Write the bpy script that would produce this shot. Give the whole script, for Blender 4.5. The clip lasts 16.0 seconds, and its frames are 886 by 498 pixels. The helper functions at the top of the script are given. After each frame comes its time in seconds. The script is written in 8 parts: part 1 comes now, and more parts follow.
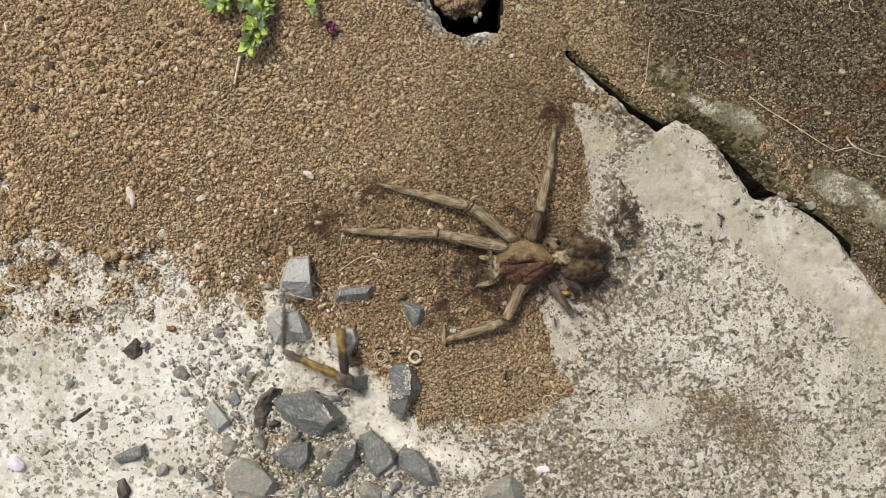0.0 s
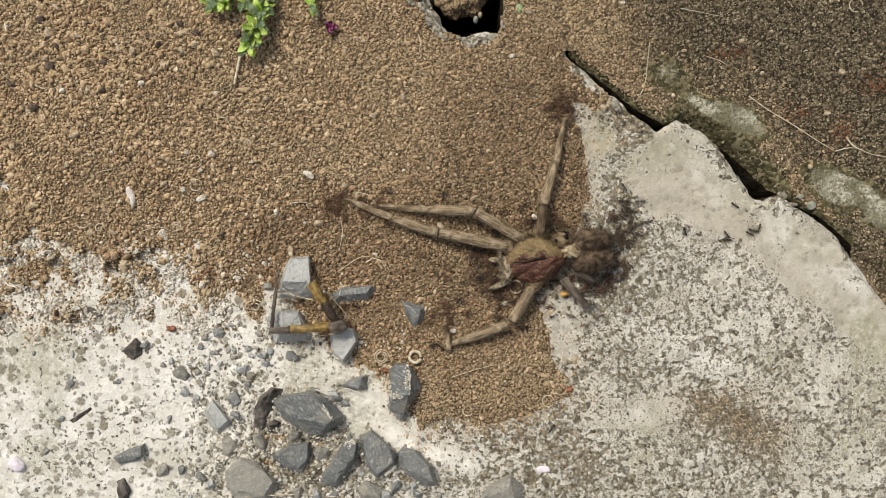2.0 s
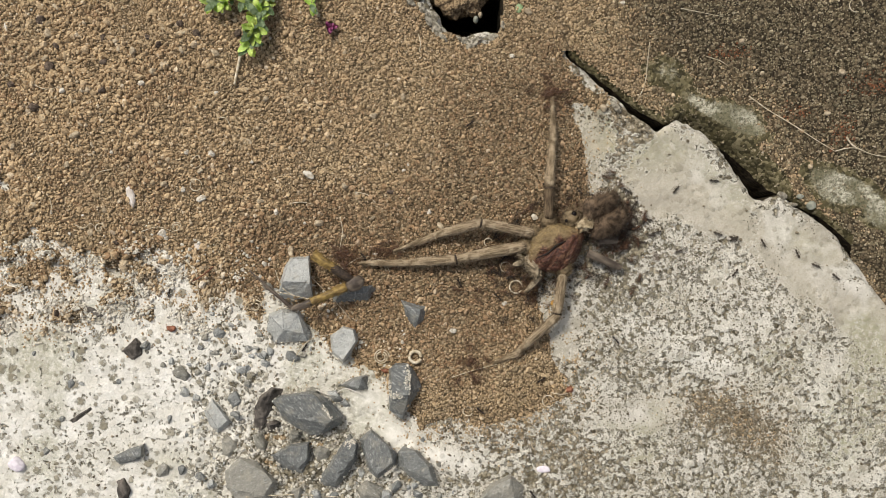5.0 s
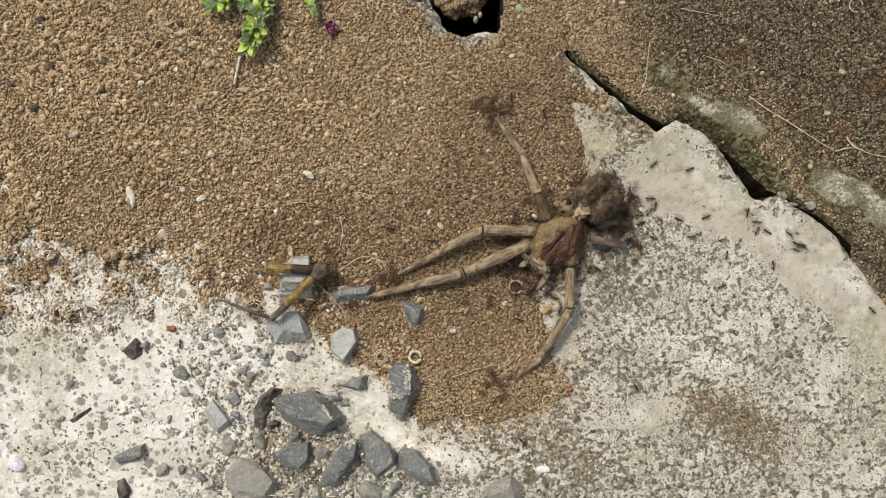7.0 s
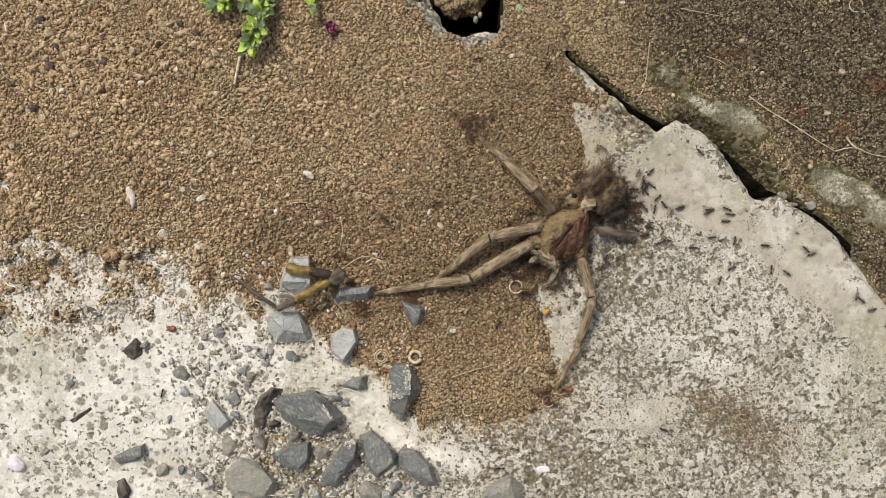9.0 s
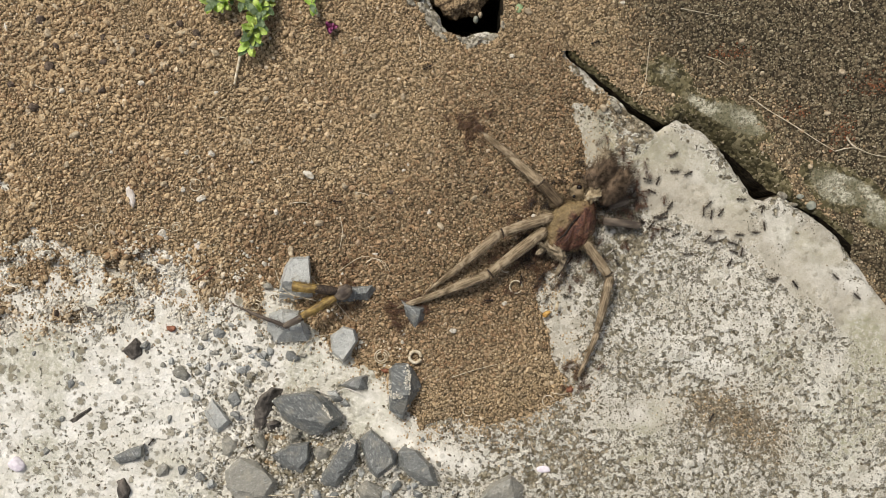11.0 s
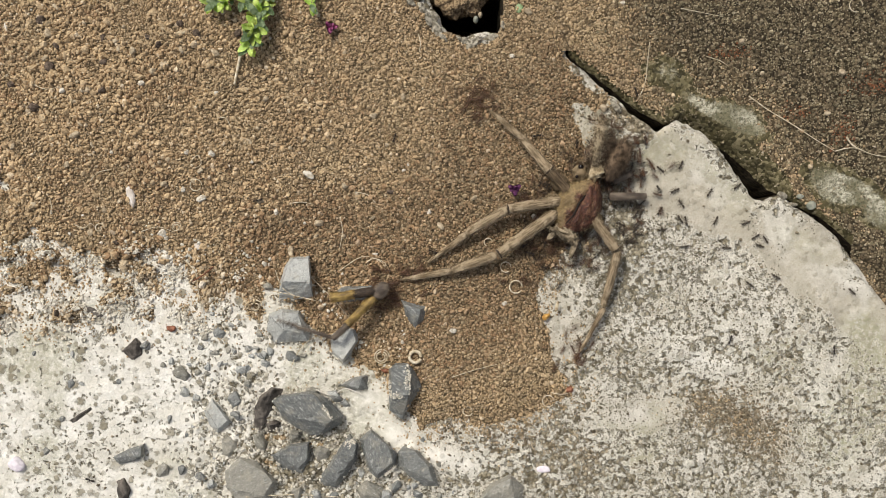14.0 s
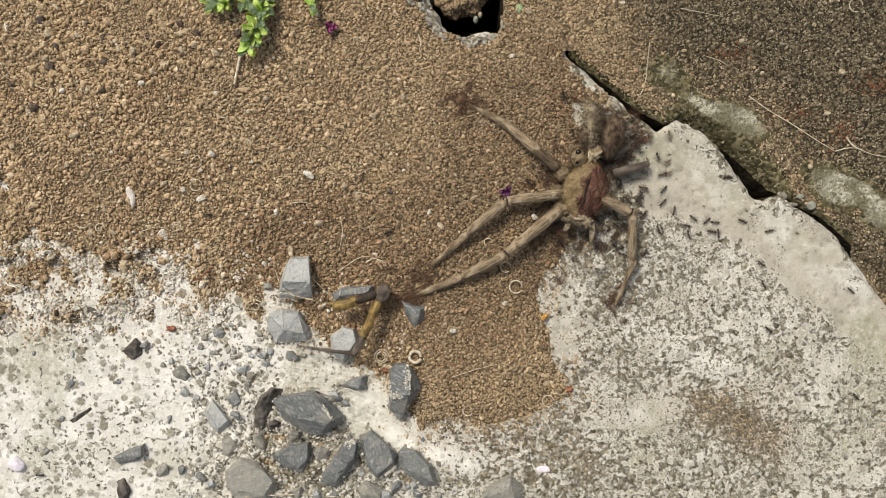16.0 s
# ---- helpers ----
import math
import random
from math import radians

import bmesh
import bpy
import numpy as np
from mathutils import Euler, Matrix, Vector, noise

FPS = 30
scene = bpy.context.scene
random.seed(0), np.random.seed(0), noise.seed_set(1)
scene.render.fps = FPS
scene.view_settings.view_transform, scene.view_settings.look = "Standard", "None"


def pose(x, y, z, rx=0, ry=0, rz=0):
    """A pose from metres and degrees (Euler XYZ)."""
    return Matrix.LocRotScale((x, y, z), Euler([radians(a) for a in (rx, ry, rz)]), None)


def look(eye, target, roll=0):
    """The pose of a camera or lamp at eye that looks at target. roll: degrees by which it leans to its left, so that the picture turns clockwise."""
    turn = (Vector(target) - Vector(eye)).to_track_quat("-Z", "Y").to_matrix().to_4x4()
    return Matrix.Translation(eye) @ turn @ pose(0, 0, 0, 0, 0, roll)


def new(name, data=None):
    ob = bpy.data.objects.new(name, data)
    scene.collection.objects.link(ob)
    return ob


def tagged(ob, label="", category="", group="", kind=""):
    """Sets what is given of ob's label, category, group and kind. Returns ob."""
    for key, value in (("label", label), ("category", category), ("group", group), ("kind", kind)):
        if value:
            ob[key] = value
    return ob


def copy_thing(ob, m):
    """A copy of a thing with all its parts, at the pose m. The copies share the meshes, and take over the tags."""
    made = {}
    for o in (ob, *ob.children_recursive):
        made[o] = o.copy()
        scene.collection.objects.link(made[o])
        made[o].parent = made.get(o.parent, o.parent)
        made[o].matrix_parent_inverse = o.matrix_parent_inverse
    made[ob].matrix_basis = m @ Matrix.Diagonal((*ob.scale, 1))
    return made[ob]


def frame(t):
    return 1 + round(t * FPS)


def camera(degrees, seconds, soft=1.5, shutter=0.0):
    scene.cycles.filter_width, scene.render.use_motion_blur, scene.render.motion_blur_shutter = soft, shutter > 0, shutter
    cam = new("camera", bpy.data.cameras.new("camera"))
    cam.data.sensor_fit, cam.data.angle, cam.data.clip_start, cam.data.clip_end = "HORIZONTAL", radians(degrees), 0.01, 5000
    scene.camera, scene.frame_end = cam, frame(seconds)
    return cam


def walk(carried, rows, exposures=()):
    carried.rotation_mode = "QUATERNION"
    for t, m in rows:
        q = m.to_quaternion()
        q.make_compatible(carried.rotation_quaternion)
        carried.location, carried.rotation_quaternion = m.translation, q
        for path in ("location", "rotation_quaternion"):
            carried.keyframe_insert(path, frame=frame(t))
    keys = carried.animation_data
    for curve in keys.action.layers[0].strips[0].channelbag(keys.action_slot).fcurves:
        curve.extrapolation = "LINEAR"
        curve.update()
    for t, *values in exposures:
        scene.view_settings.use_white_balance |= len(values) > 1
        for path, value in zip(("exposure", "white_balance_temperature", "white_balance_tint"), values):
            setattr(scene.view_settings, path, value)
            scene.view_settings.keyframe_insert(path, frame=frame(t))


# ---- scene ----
# Plan grid: one unit is 0.16 mm on the slab, u to the east, v to the south.
UNIT = 0.00016
EYE = 0.2173
MM = 0.001

cam = camera(60, 16.0, soft=0.7, shutter=2.2)
walk(cam, [(0, pose(0, 0, EYE)), (16, pose(0, 0, EYE))], [(0, -0.09), (11.3, -0.09), (14, -0.03), (16, -0.03)])

# ---- light ----
SUN_ELEVATION, SUN_AZIMUTH = 52, -38      # degrees; azimuth from north, west is negative
world = bpy.data.worlds.new("sky")
scene.world = world
world.use_nodes = True
sky = world.node_tree.nodes.new("ShaderNodeTexSky")
sky.sky_type = "NISHITA"
sky.sun_disc = False
sky.sun_elevation = radians(SUN_ELEVATION)
sky.sun_rotation = radians(SUN_AZIMUTH)
sky.air_density, sky.dust_density, sky.ozone_density = 1.0, 4.0, 1.0
back = world.node_tree.nodes["Background"]
back.inputs["Strength"].default_value = 0.118
haze = world.node_tree.nodes.new("ShaderNodeHueSaturation")
haze.inputs["Saturation"].default_value = 0.45
world.node_tree.links.new(sky.outputs["Color"], haze.inputs["Color"])
world.node_tree.links.new(haze.outputs["Color"], back.inputs["Color"])
sun_data = bpy.data.lights.new("sun", "SUN")
sun_data.energy, sun_data.angle, sun_data.color = 2.85, radians(13), (1.0, 0.945, 0.85)
sun = new("sun", sun_data)
ce, se = math.cos(radians(SUN_ELEVATION)), math.sin(radians(SUN_ELEVATION))
sa, ca = math.sin(radians(SUN_AZIMUTH)), math.cos(radians(SUN_AZIMUTH))
sun.matrix_world = look((sa * ce * 3, ca * ce * 3, se * 3), (0, 0, 0))


# ---- small tools ----
def spot(u, v, z=0.0):
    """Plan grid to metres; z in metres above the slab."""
    k = UNIT * (EYE - z) / EYE
    return Vector(((u - 784) * k, (441 - v) * k, z))


def part(name, bm, material, parent=None, label="", smooth=True):
    me = bpy.data.meshes.new(name)
    bm.normal_update()
    bm.to_mesh(me)
    bm.free()
    if smooth:
        me.polygons.foreach_set("use_smooth", [True] * len(me.polygons))
    me.materials.append(material)
    ob = new(name, me)
    ob.parent = parent
    return tagged(ob, label)


def np_mesh(name, verts, faces, material, smooth=True):
    me = bpy.data.meshes.new(name)
    n, k = faces.shape
    me.vertices.add(len(verts))
    me.vertices.foreach_set("co", verts.astype(np.float32).ravel())
    me.loops.add(n * k)
    me.loops.foreach_set("vertex_index", faces.astype(np.int32).ravel())
    me.polygons.add(n)
    me.polygons.foreach_set("loop_start", np.arange(0, n * k, k, dtype=np.int32))
    me.polygons.foreach_set("use_smooth", np.full(n, smooth))
    me.update(calc_edges=True)
    me.materials.append(material)
    return new(name, me)


def attribute(ob, name, values):
    at = ob.data.attributes.new(name, "FLOAT", "POINT")
    at.data.foreach_set("value", np.asarray(values, dtype=np.float32))


TABLES = {}


def vnoise(u, v, size, seed):
    """Smooth value noise from 0 to 1, with cells of that many grid units."""
    if seed not in TABLES:
        TABLES[seed] = np.random.RandomState(seed).rand(256, 256)
    table = TABLES[seed]
    x, y = np.asarray(u) / size + 1000.3, np.asarray(v) / size + 1000.7
    xi, yi = np.floor(x).astype(int), np.floor(y).astype(int)
    fx, fy = x - xi, y - yi
    fx, fy = fx * fx * (3 - 2 * fx), fy * fy * (3 - 2 * fy)
    a, b = table[xi & 255, yi & 255], table[(xi + 1) & 255, yi & 255]
    c, d = table[xi & 255, (yi + 1) & 255], table[(xi + 1) & 255, (yi + 1) & 255]
    return (a * (1 - fx) + b * fx) * (1 - fy) + (c * (1 - fx) + d * fx) * fy


def fbm(u, v, size, seed, octaves=3):
    total, weight, norm = 0.0, 1.0, 0.0
    for i in range(octaves):
        total = total + weight * vnoise(u, v, size / 2 ** i, seed + i)
        norm += weight
        weight *= 0.5
    return total / norm


def inside(poly, u, v):
    """Signed distance to a closed outline, positive inside, in grid units."""
    u, v = np.asarray(u, float), np.asarray(v, float)
    best, odd = np.full(u.shape, 1e9), np.zeros(u.shape, bool)
    for (ax, ay), (bx, by) in zip(poly, poly[1:] + poly[:1]):
        dx, dy = bx - ax, by - ay
        t = np.clip(((u - ax) * dx + (v - ay) * dy) / (dx * dx + dy * dy + 1e-9), 0, 1)
        best = np.minimum(best, np.hypot(u - ax - t * dx, v - ay - t * dy))
        cross = (ay > v) != (by > v)
        odd ^= cross & (u < dx * (v - ay) / (dy if dy else 1e-9) + ax)
    return np.where(odd, best, -best)


def step(a, b, x):
    t = np.clip((x - a) / (b - a), 0, 1)
    return t * t * (3 - 2 * t)


def blob(u, v, cu, cv, ru, rv, turn=0):
    """A soft spot of height 1: centre, half sizes, turn in degrees."""
    c, s = math.cos(radians(turn)), math.sin(radians(turn))
    x, y = (u - cu) * c + (v - cv) * s, -(u - cu) * s + (v - cv) * c
    return np.exp(-((x / ru) ** 2 + (y / rv) ** 2))


# ---- materials ----
class Nodes:
    """A short hand for node materials."""

    def __init__(self, name, rough=0.8, metal=0.0):
        self.mat = bpy.data.materials.new(name)
        self.mat.use_nodes = True
        self.tree = self.mat.node_tree
        self.shader = self.tree.nodes["Principled BSDF"]
        self.shader.inputs["Roughness"].default_value = rough
        self.shader.inputs["Metallic"].default_value = metal
        self.shader.inputs["Specular IOR Level"].default_value = 0.3

    def put(self, socket, value):
        if isinstance(value, bpy.types.NodeSocket):
            self.tree.links.new(value, socket)
        else:
            socket.default_value = value

    def node(self, kind, out=0, **values):
        n = self.tree.nodes.new(kind)
        for key, value in values.items():
            self.put(n.inputs[key.replace("_", " ")], value)
        return n.outputs[out]

    def place(self, local=False):
        if local:
            return self.node("ShaderNodeTexCoord", "Object")
        return self.node("ShaderNodeNewGeometry", "Position")

    def noise(self, size, detail=3, local=False, rough=0.55, stretch=None):
        """Noise with features of about that many metres."""
        at = self.place(local)
        if stretch:
            n = self.tree.nodes.new("ShaderNodeVectorMath")
            n.operation = "MULTIPLY"
            self.put(n.inputs[0], at)
            n.inputs[1].default_value = stretch
            at = n.outputs[0]
        return self.node("ShaderNodeTexNoise", 0, Vector=at, Scale=1 / size, Detail=detail, Roughness=rough)

    def math(self, op, a, b=0.0, c=0.0):
        n = self.tree.nodes.new("ShaderNodeMath")
        n.operation = op
        for socket, value in zip(n.inputs, (a, b, c)):
            self.put(socket, value)
        return n.outputs[0]

    def cut(self, value, low, high):
        n = self.tree.nodes.new("ShaderNodeMapRange")
        n.interpolation_type = "SMOOTHSTEP"
        for key, x in (("Value", value), ("From Min", low), ("From Max", high)):
            self.put(n.inputs[key], x)
        return n.outputs[0]

    def ramp(self, value, *stops):
        n = self.tree.nodes.new("ShaderNodeValToRGB")
        e = n.color_ramp.elements
        while len(e) < len(stops):
            e.new(0.5)
        for el, (p, col) in zip(e, stops):
            el.position, el.color = p, (*col, 1)
        self.put(n.inputs[0], value)
        return n.outputs[0]

    def mix(self, fac, a, b, blend="MIX"):
        n = self.tree.nodes.new("ShaderNodeMix")
        n.data_type, n.blend_type = "RGBA", blend
        for socket, value in ((n.inputs[0], fac), (n.inputs[6], a), (n.inputs[7], b)):
            self.put(socket, (*value, 1) if isinstance(value, tuple) and len(value) == 3 else value)
        return n.outputs[2]

    def cells(self, size, local=False):
        """Grain-like cells: a random value for each, and the distance from its middle."""
        n = self.tree.nodes.new("ShaderNodeTexVoronoi")
        self.put(n.inputs["Vector"], self.place(local))
        n.inputs["Scale"].default_value = 1 / size
        return self.node("ShaderNodeSeparateColor", 0, Color=n.outputs["Color"]), n.outputs["Distance"]

    def attr(self, name):
        n = self.tree.nodes.new("ShaderNodeAttribute")
        n.attribute_name = name
        return n.outputs["Fac"]

    def island(self):
        return self.node("ShaderNodeNewGeometry", "Random Per Island")

    def each(self):
        return self.node("ShaderNodeObjectInfo", "Random")

    def bump(self, height, depth):
        n = self.tree.nodes.new("ShaderNodeBump")
        n.inputs["Strength"].default_value = 1.0
        n.inputs["Distance"].default_value = depth
        self.put(n.inputs["Height"], height)
        self.put(self.shader.inputs["Normal"], n.outputs[0])

    def done(self, colour):
        self.put(self.shader.inputs["Base Color"], (*colour, 1) if isinstance(colour, tuple) else colour)
        return self.mat


def mat_concrete():
    m = Nodes("worn_concrete", 0.85)
    white, rough, stain = m.attr("white"), m.attr("rough"), m.attr("stain")
    fine, mid, big = m.noise(8 * UNIT, 6, rough=0.65), m.noise(34 * UNIT, 5, rough=0.6), m.noise(150 * UNIT, 3)
    film = m.mix(m.cut(mid, 0.3, 0.7), (0.38, 0.345, 0.275), (0.51, 0.468, 0.382))
    film = m.mix(white, film, m.mix(m.cut(mid, 0.35, 0.65), (0.66, 0.628, 0.55), (0.82, 0.792, 0.725)))
    film = m.mix(m.math("MULTIPLY", m.cut(big, 0.45, 0.7), 0.35), film, (0.49, 0.45, 0.345))
    film = m.mix(m.math("MULTIPLY", m.cut(m.noise(22 * UNIT, 6, rough=0.7), 0.50, 0.66), m.math("SUBTRACT", 0.30, m.math("MULTIPLY", white, 0.2))), film, (0.33, 0.295, 0.21))
    film = m.mix(m.math("MULTIPLY", m.cut(m.noise(3 * UNIT, 3), 0.45, 0.70), m.math("SUBTRACT", 0.34, m.math("MULTIPLY", white, 0.26))), film, (0.31, 0.27, 0.195))
    film = m.mix(m.math("MULTIPLY", m.attr("green"), m.cut(fine, 0.3, 0.6)), film, (0.31, 0.30, 0.19))
    film = m.mix(m.math("MULTIPLY", stain, m.math("MULTIPLY", m.cut(mid, 0.38, 0.62), 0.6)), film, (0.46, 0.365, 0.235))
    # coarse grit laid bare where the skin has gone
    tone, far_off = m.cells(6.5 * UNIT)
    grit = m.ramp(tone, (0.0, (0.095, 0.078, 0.048)), (0.35, (0.25, 0.215, 0.143)), (0.75, (0.45, 0.395, 0.285)), (1.0, (0.70, 0.645, 0.515)))
    grit = m.mix(m.math("MULTIPLY", m.cut(m.noise(70 * UNIT, 2), 0.4, 0.7), 0.4), grit, (0.215, 0.188, 0.125))
    grit = m.mix(m.math("MULTIPLY", stain, 0.8), grit, m.ramp(tone, (0.0, (0.11, 0.066, 0.030)), (1.0, (0.52, 0.37, 0.21))))
    grit = m.mix(m.math("MULTIPLY", m.cut(far_off, 0.35, 0.75), 0.5), grit, (0.085, 0.07, 0.046))
    flake = m.noise(11 * UNIT, 5, rough=0.66)
    level = m.math("ADD", m.math("MULTIPLY", flake, 0.76), m.math("MULTIPLY", m.noise(30 * UNIT, 4, rough=0.6), 0.24))
    edge = m.math("SUBTRACT", 0.735, m.math("MULTIPLY", rough, 0.43))
    over = m.math("SUBTRACT", level, edge)
    worn = m.cut(over, -0.028, 0.04)
    rim = m.math("MULTIPLY", m.cut(over, -0.10, -0.03), m.math("MINIMUM", m.math("MULTIPLY", rough, 1.5), 1.0))
    film = m.mix(m.math("MULTIPLY", rim, 0.85), film, (0.82, 0.775, 0.675))
    # round grains of sand showing through the lime skin
    dots = 0.0
    for size, keep in ((12, 0.42), (20, 0.45), (34, 0.60)):
        pick, off = m.cells(size * UNIT)
        near = m.math("ADD", off, m.math("MULTIPLY", m.math("SUBTRACT", m.noise(5 * UNIT, 5, rough=0.7), 0.5), 1.0))
        wide = m.math("MULTIPLY", m.math("SUBTRACT", pick, keep), 0.72)
        dots = m.math("MAXIMUM", dots, m.cut(m.math("SUBTRACT", wide, near), -0.16, 0.06))
    clump = m.cut(m.noise(80 * UNIT, 4), 0.36, 0.58)
    pit = m.math("MULTIPLY", m.math("MULTIPLY", dots, m.math("MAXIMUM", white, 0.45)), m.math("ADD", 0.35, m.math("MULTIPLY", clump, 0.6)))
    pit = m.math("MULTIPLY", pit, m.math("SUBTRACT", 1.0, m.math("MULTIPLY", m.attr("clean"), 0.85)))
    film = m.mix(m.math("MULTIPLY", m.attr("clean"), 0.5), film, (0.82, 0.785, 0.70))
    both = m.math("MAXIMUM", worn, pit)
    grain = m.mix(worn, m.mix(m.noise(26 * UNIT, 2), (0.165, 0.143, 0.095), (0.36, 0.322, 0.232)), grit)
    relief = m.math("MULTIPLY", m.math("SUBTRACT", 0.6, far_off), worn)
    relief = m.math("ADD", relief, m.math("MULTIPLY", m.math("SUBTRACT", worn, m.math("MULTIPLY", pit, 0.5)), -0.9))
    smooth = m.math("MULTIPLY", m.noise(5 * UNIT, 6, rough=0.65), m.math("ADD", 0.30, m.math("MULTIPLY", rough, 0.9)))
    smooth = m.math("ADD", smooth, m.math("MULTIPLY", m.math("MULTIPLY", m.noise(14 * UNIT, 5), white), 0.5))
    smooth = m.math("ADD", smooth, m.math("MULTIPLY", m.noise(32 * UNIT, 4), 1.2))
    m.bump(m.math("ADD", relief, smooth), 0.0007)
    return m.done(m.mix(both, film, grain))


def mat_far_concrete():
    m = Nodes("mossy_concrete", 0.9)
    fine, mid = m.noise(8 * UNIT, 6, rough=0.75), m.noise(40 * UNIT, 4)
    tone, far_off = m.cells(6 * UNIT)
    pale = m.mix(m.cut(mid, 0.35, 0.65), (0.22, 0.20, 0.12), (0.66, 0.62, 0.48))
    pale = m.mix(m.math("MULTIPLY", m.cut(fine, 0.43, 0.60), 0.7), pale, (0.15, 0.14, 0.08))
    pale = m.mix(m.math("MULTIPLY", m.cut(m.noise(3.5 * UNIT, 4, rough=0.7), 0.52, 0.62), 0.75), pale, (0.07, 0.066, 0.038))
    moss = m.ramp(tone, (0.0, (0.038, 0.032, 0.013)), (0.6, (0.125, 0.105, 0.048)), (1.0, (0.28, 0.238, 0.135)))
    cover = m.cut(m.math("ADD", m.math("MULTIPLY", fine, 0.5), m.math("ADD", m.math("MULTIPLY", mid, 0.5), m.math("MULTIPLY", m.attr("moss"), 0.42))), 0.54, 0.72)
    m.bump(m.math("SUBTRACT", fine, m.math("MULTIPLY", far_off, 0.5)), 0.0010)
    return m.done(m.mix(cover, pale, moss))


def mat_soil():
    m = Nodes("crumbly_soil", 0.95)
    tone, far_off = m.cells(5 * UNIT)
    near = m.ramp(tone, (0.0, (0.20, 0.142, 0.08)), (0.5, (0.38, 0.273, 0.155)), (1.0, (0.54, 0.41, 0.255)))
    far = m.ramp(tone, (0.0, (0.034, 0.026, 0.014)), (0.5, (0.13, 0.098, 0.056)), (1.0, (0.27, 0.21, 0.13)))
    both = m.mix(m.attr("far"), near, far)
    # cell edges darkened in the colour, as shade in the gaps between crumbs
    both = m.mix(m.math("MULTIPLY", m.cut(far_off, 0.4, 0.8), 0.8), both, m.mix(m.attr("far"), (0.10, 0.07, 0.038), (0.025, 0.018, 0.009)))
    m.bump(m.math("SUBTRACT", m.noise(3 * UNIT, 3), far_off), 0.0012)
    return m.done(both)


def mat_grain(name, dark, middle, light, spark, tint=None):
    m = Nodes(name, 0.9)
    base = m.ramp(m.island(), (0.0, dark), (0.5, middle), (0.92, light), (0.985, spark))
    base = m.mix(m.math("MULTIPLY", m.cut(m.noise(120 * UNIT, 3), 0.4, 0.7), 0.35), base, dark)
    base = m.mix(m.math("MULTIPLY", m.cut(m.noise(13 * UNIT, 3), 0.50, 0.66), 0.55), base, [x * 0.7 for x in dark] + [1])
    base = m.mix(m.math("MULTIPLY", m.cut(m.noise(17 * UNIT, 3), 0.56, 0.72), 0.40), base, light)
    if tint:
        base = m.mix(m.math("MULTIPLY", m.cut(m.noise(60 * UNIT, 4), 0.56, 0.70), 0.28), base, tint)
        base = m.mix(m.math("MULTIPLY", m.cut(m.noise(85 * UNIT, 5), 0.50, 0.66), 0.35), base, [x * k for x, k in zip(middle, (0.86, 1.0, 1.12))] + [1])
    m.bump(m.noise(2.5 * UNIT, 3), 0.0003)
    return m.done(m.mix(0.3, base, m.ramp(m.noise(3 * UNIT, 2), (0.35, dark), (0.65, light))))


def mat_slate(name, low, high, vein):
    """Split stone: bedding streaks that run another way on each stone, pale scuffs and a little dust."""
    m = Nodes(name, 0.5)
    m.shader.inputs["Specular IOR Level"].default_value = 0.5
    each = m.each()
    turn = m.tree.nodes.new("ShaderNodeVectorRotate")
    turn.rotation_type = "Z_AXIS"
    m.put(turn.inputs["Vector"], m.place(True))
    m.put(turn.inputs["Angle"], m.math("MULTIPLY", each, 3.1))
    thin = m.tree.nodes.new("ShaderNodeVectorMath")
    thin.operation = "MULTIPLY"
    m.put(thin.inputs[0], turn.outputs[0])
    thin.inputs[1].default_value = (0.42, 1, 0.8)
    streak = m.node("ShaderNodeTexNoise", 0, Vector=thin.outputs[0], Scale=1 / (3.4 * UNIT), Detail=5, Roughness=0.68)
    grain, flaw = m.noise(10 * UNIT, 6, rough=0.7), m.noise(2.5 * UNIT, 3)
    tone = m.mix(each, low, high)
    tone = m.mix(m.math("MULTIPLY", m.cut(streak, 0.44, 0.68), 0.6), tone, vein)
    tone = m.mix(m.math("MULTIPLY", m.cut(flaw, 0.50, 0.72), 0.35), tone, [x * 0.45 for x in low] + [1])
    scuff = m.math("MULTIPLY", m.cut(m.math("ADD", m.math("MULTIPLY", streak, 0.6), m.math("MULTIPLY", grain, 0.4)), 0.545, 0.62), 0.65)
    tone = m.mix(scuff, tone, (0.46, 0.46, 0.425))
    dust = m.cut(m.noise(26 * UNIT, 7, rough=0.72), 0.50, 0.64)
    m.bump(m.math("ADD", m.math("MULTIPLY", streak, 0.5), m.math("ADD", m.math("MULTIPLY", grain, 1.2), m.math("MULTIPLY", flaw, 0.3))), 0.0004)
    return m.done(m.mix(m.math("MULTIPLY", dust, 0.42), tone, (0.40, 0.365, 0.285)))


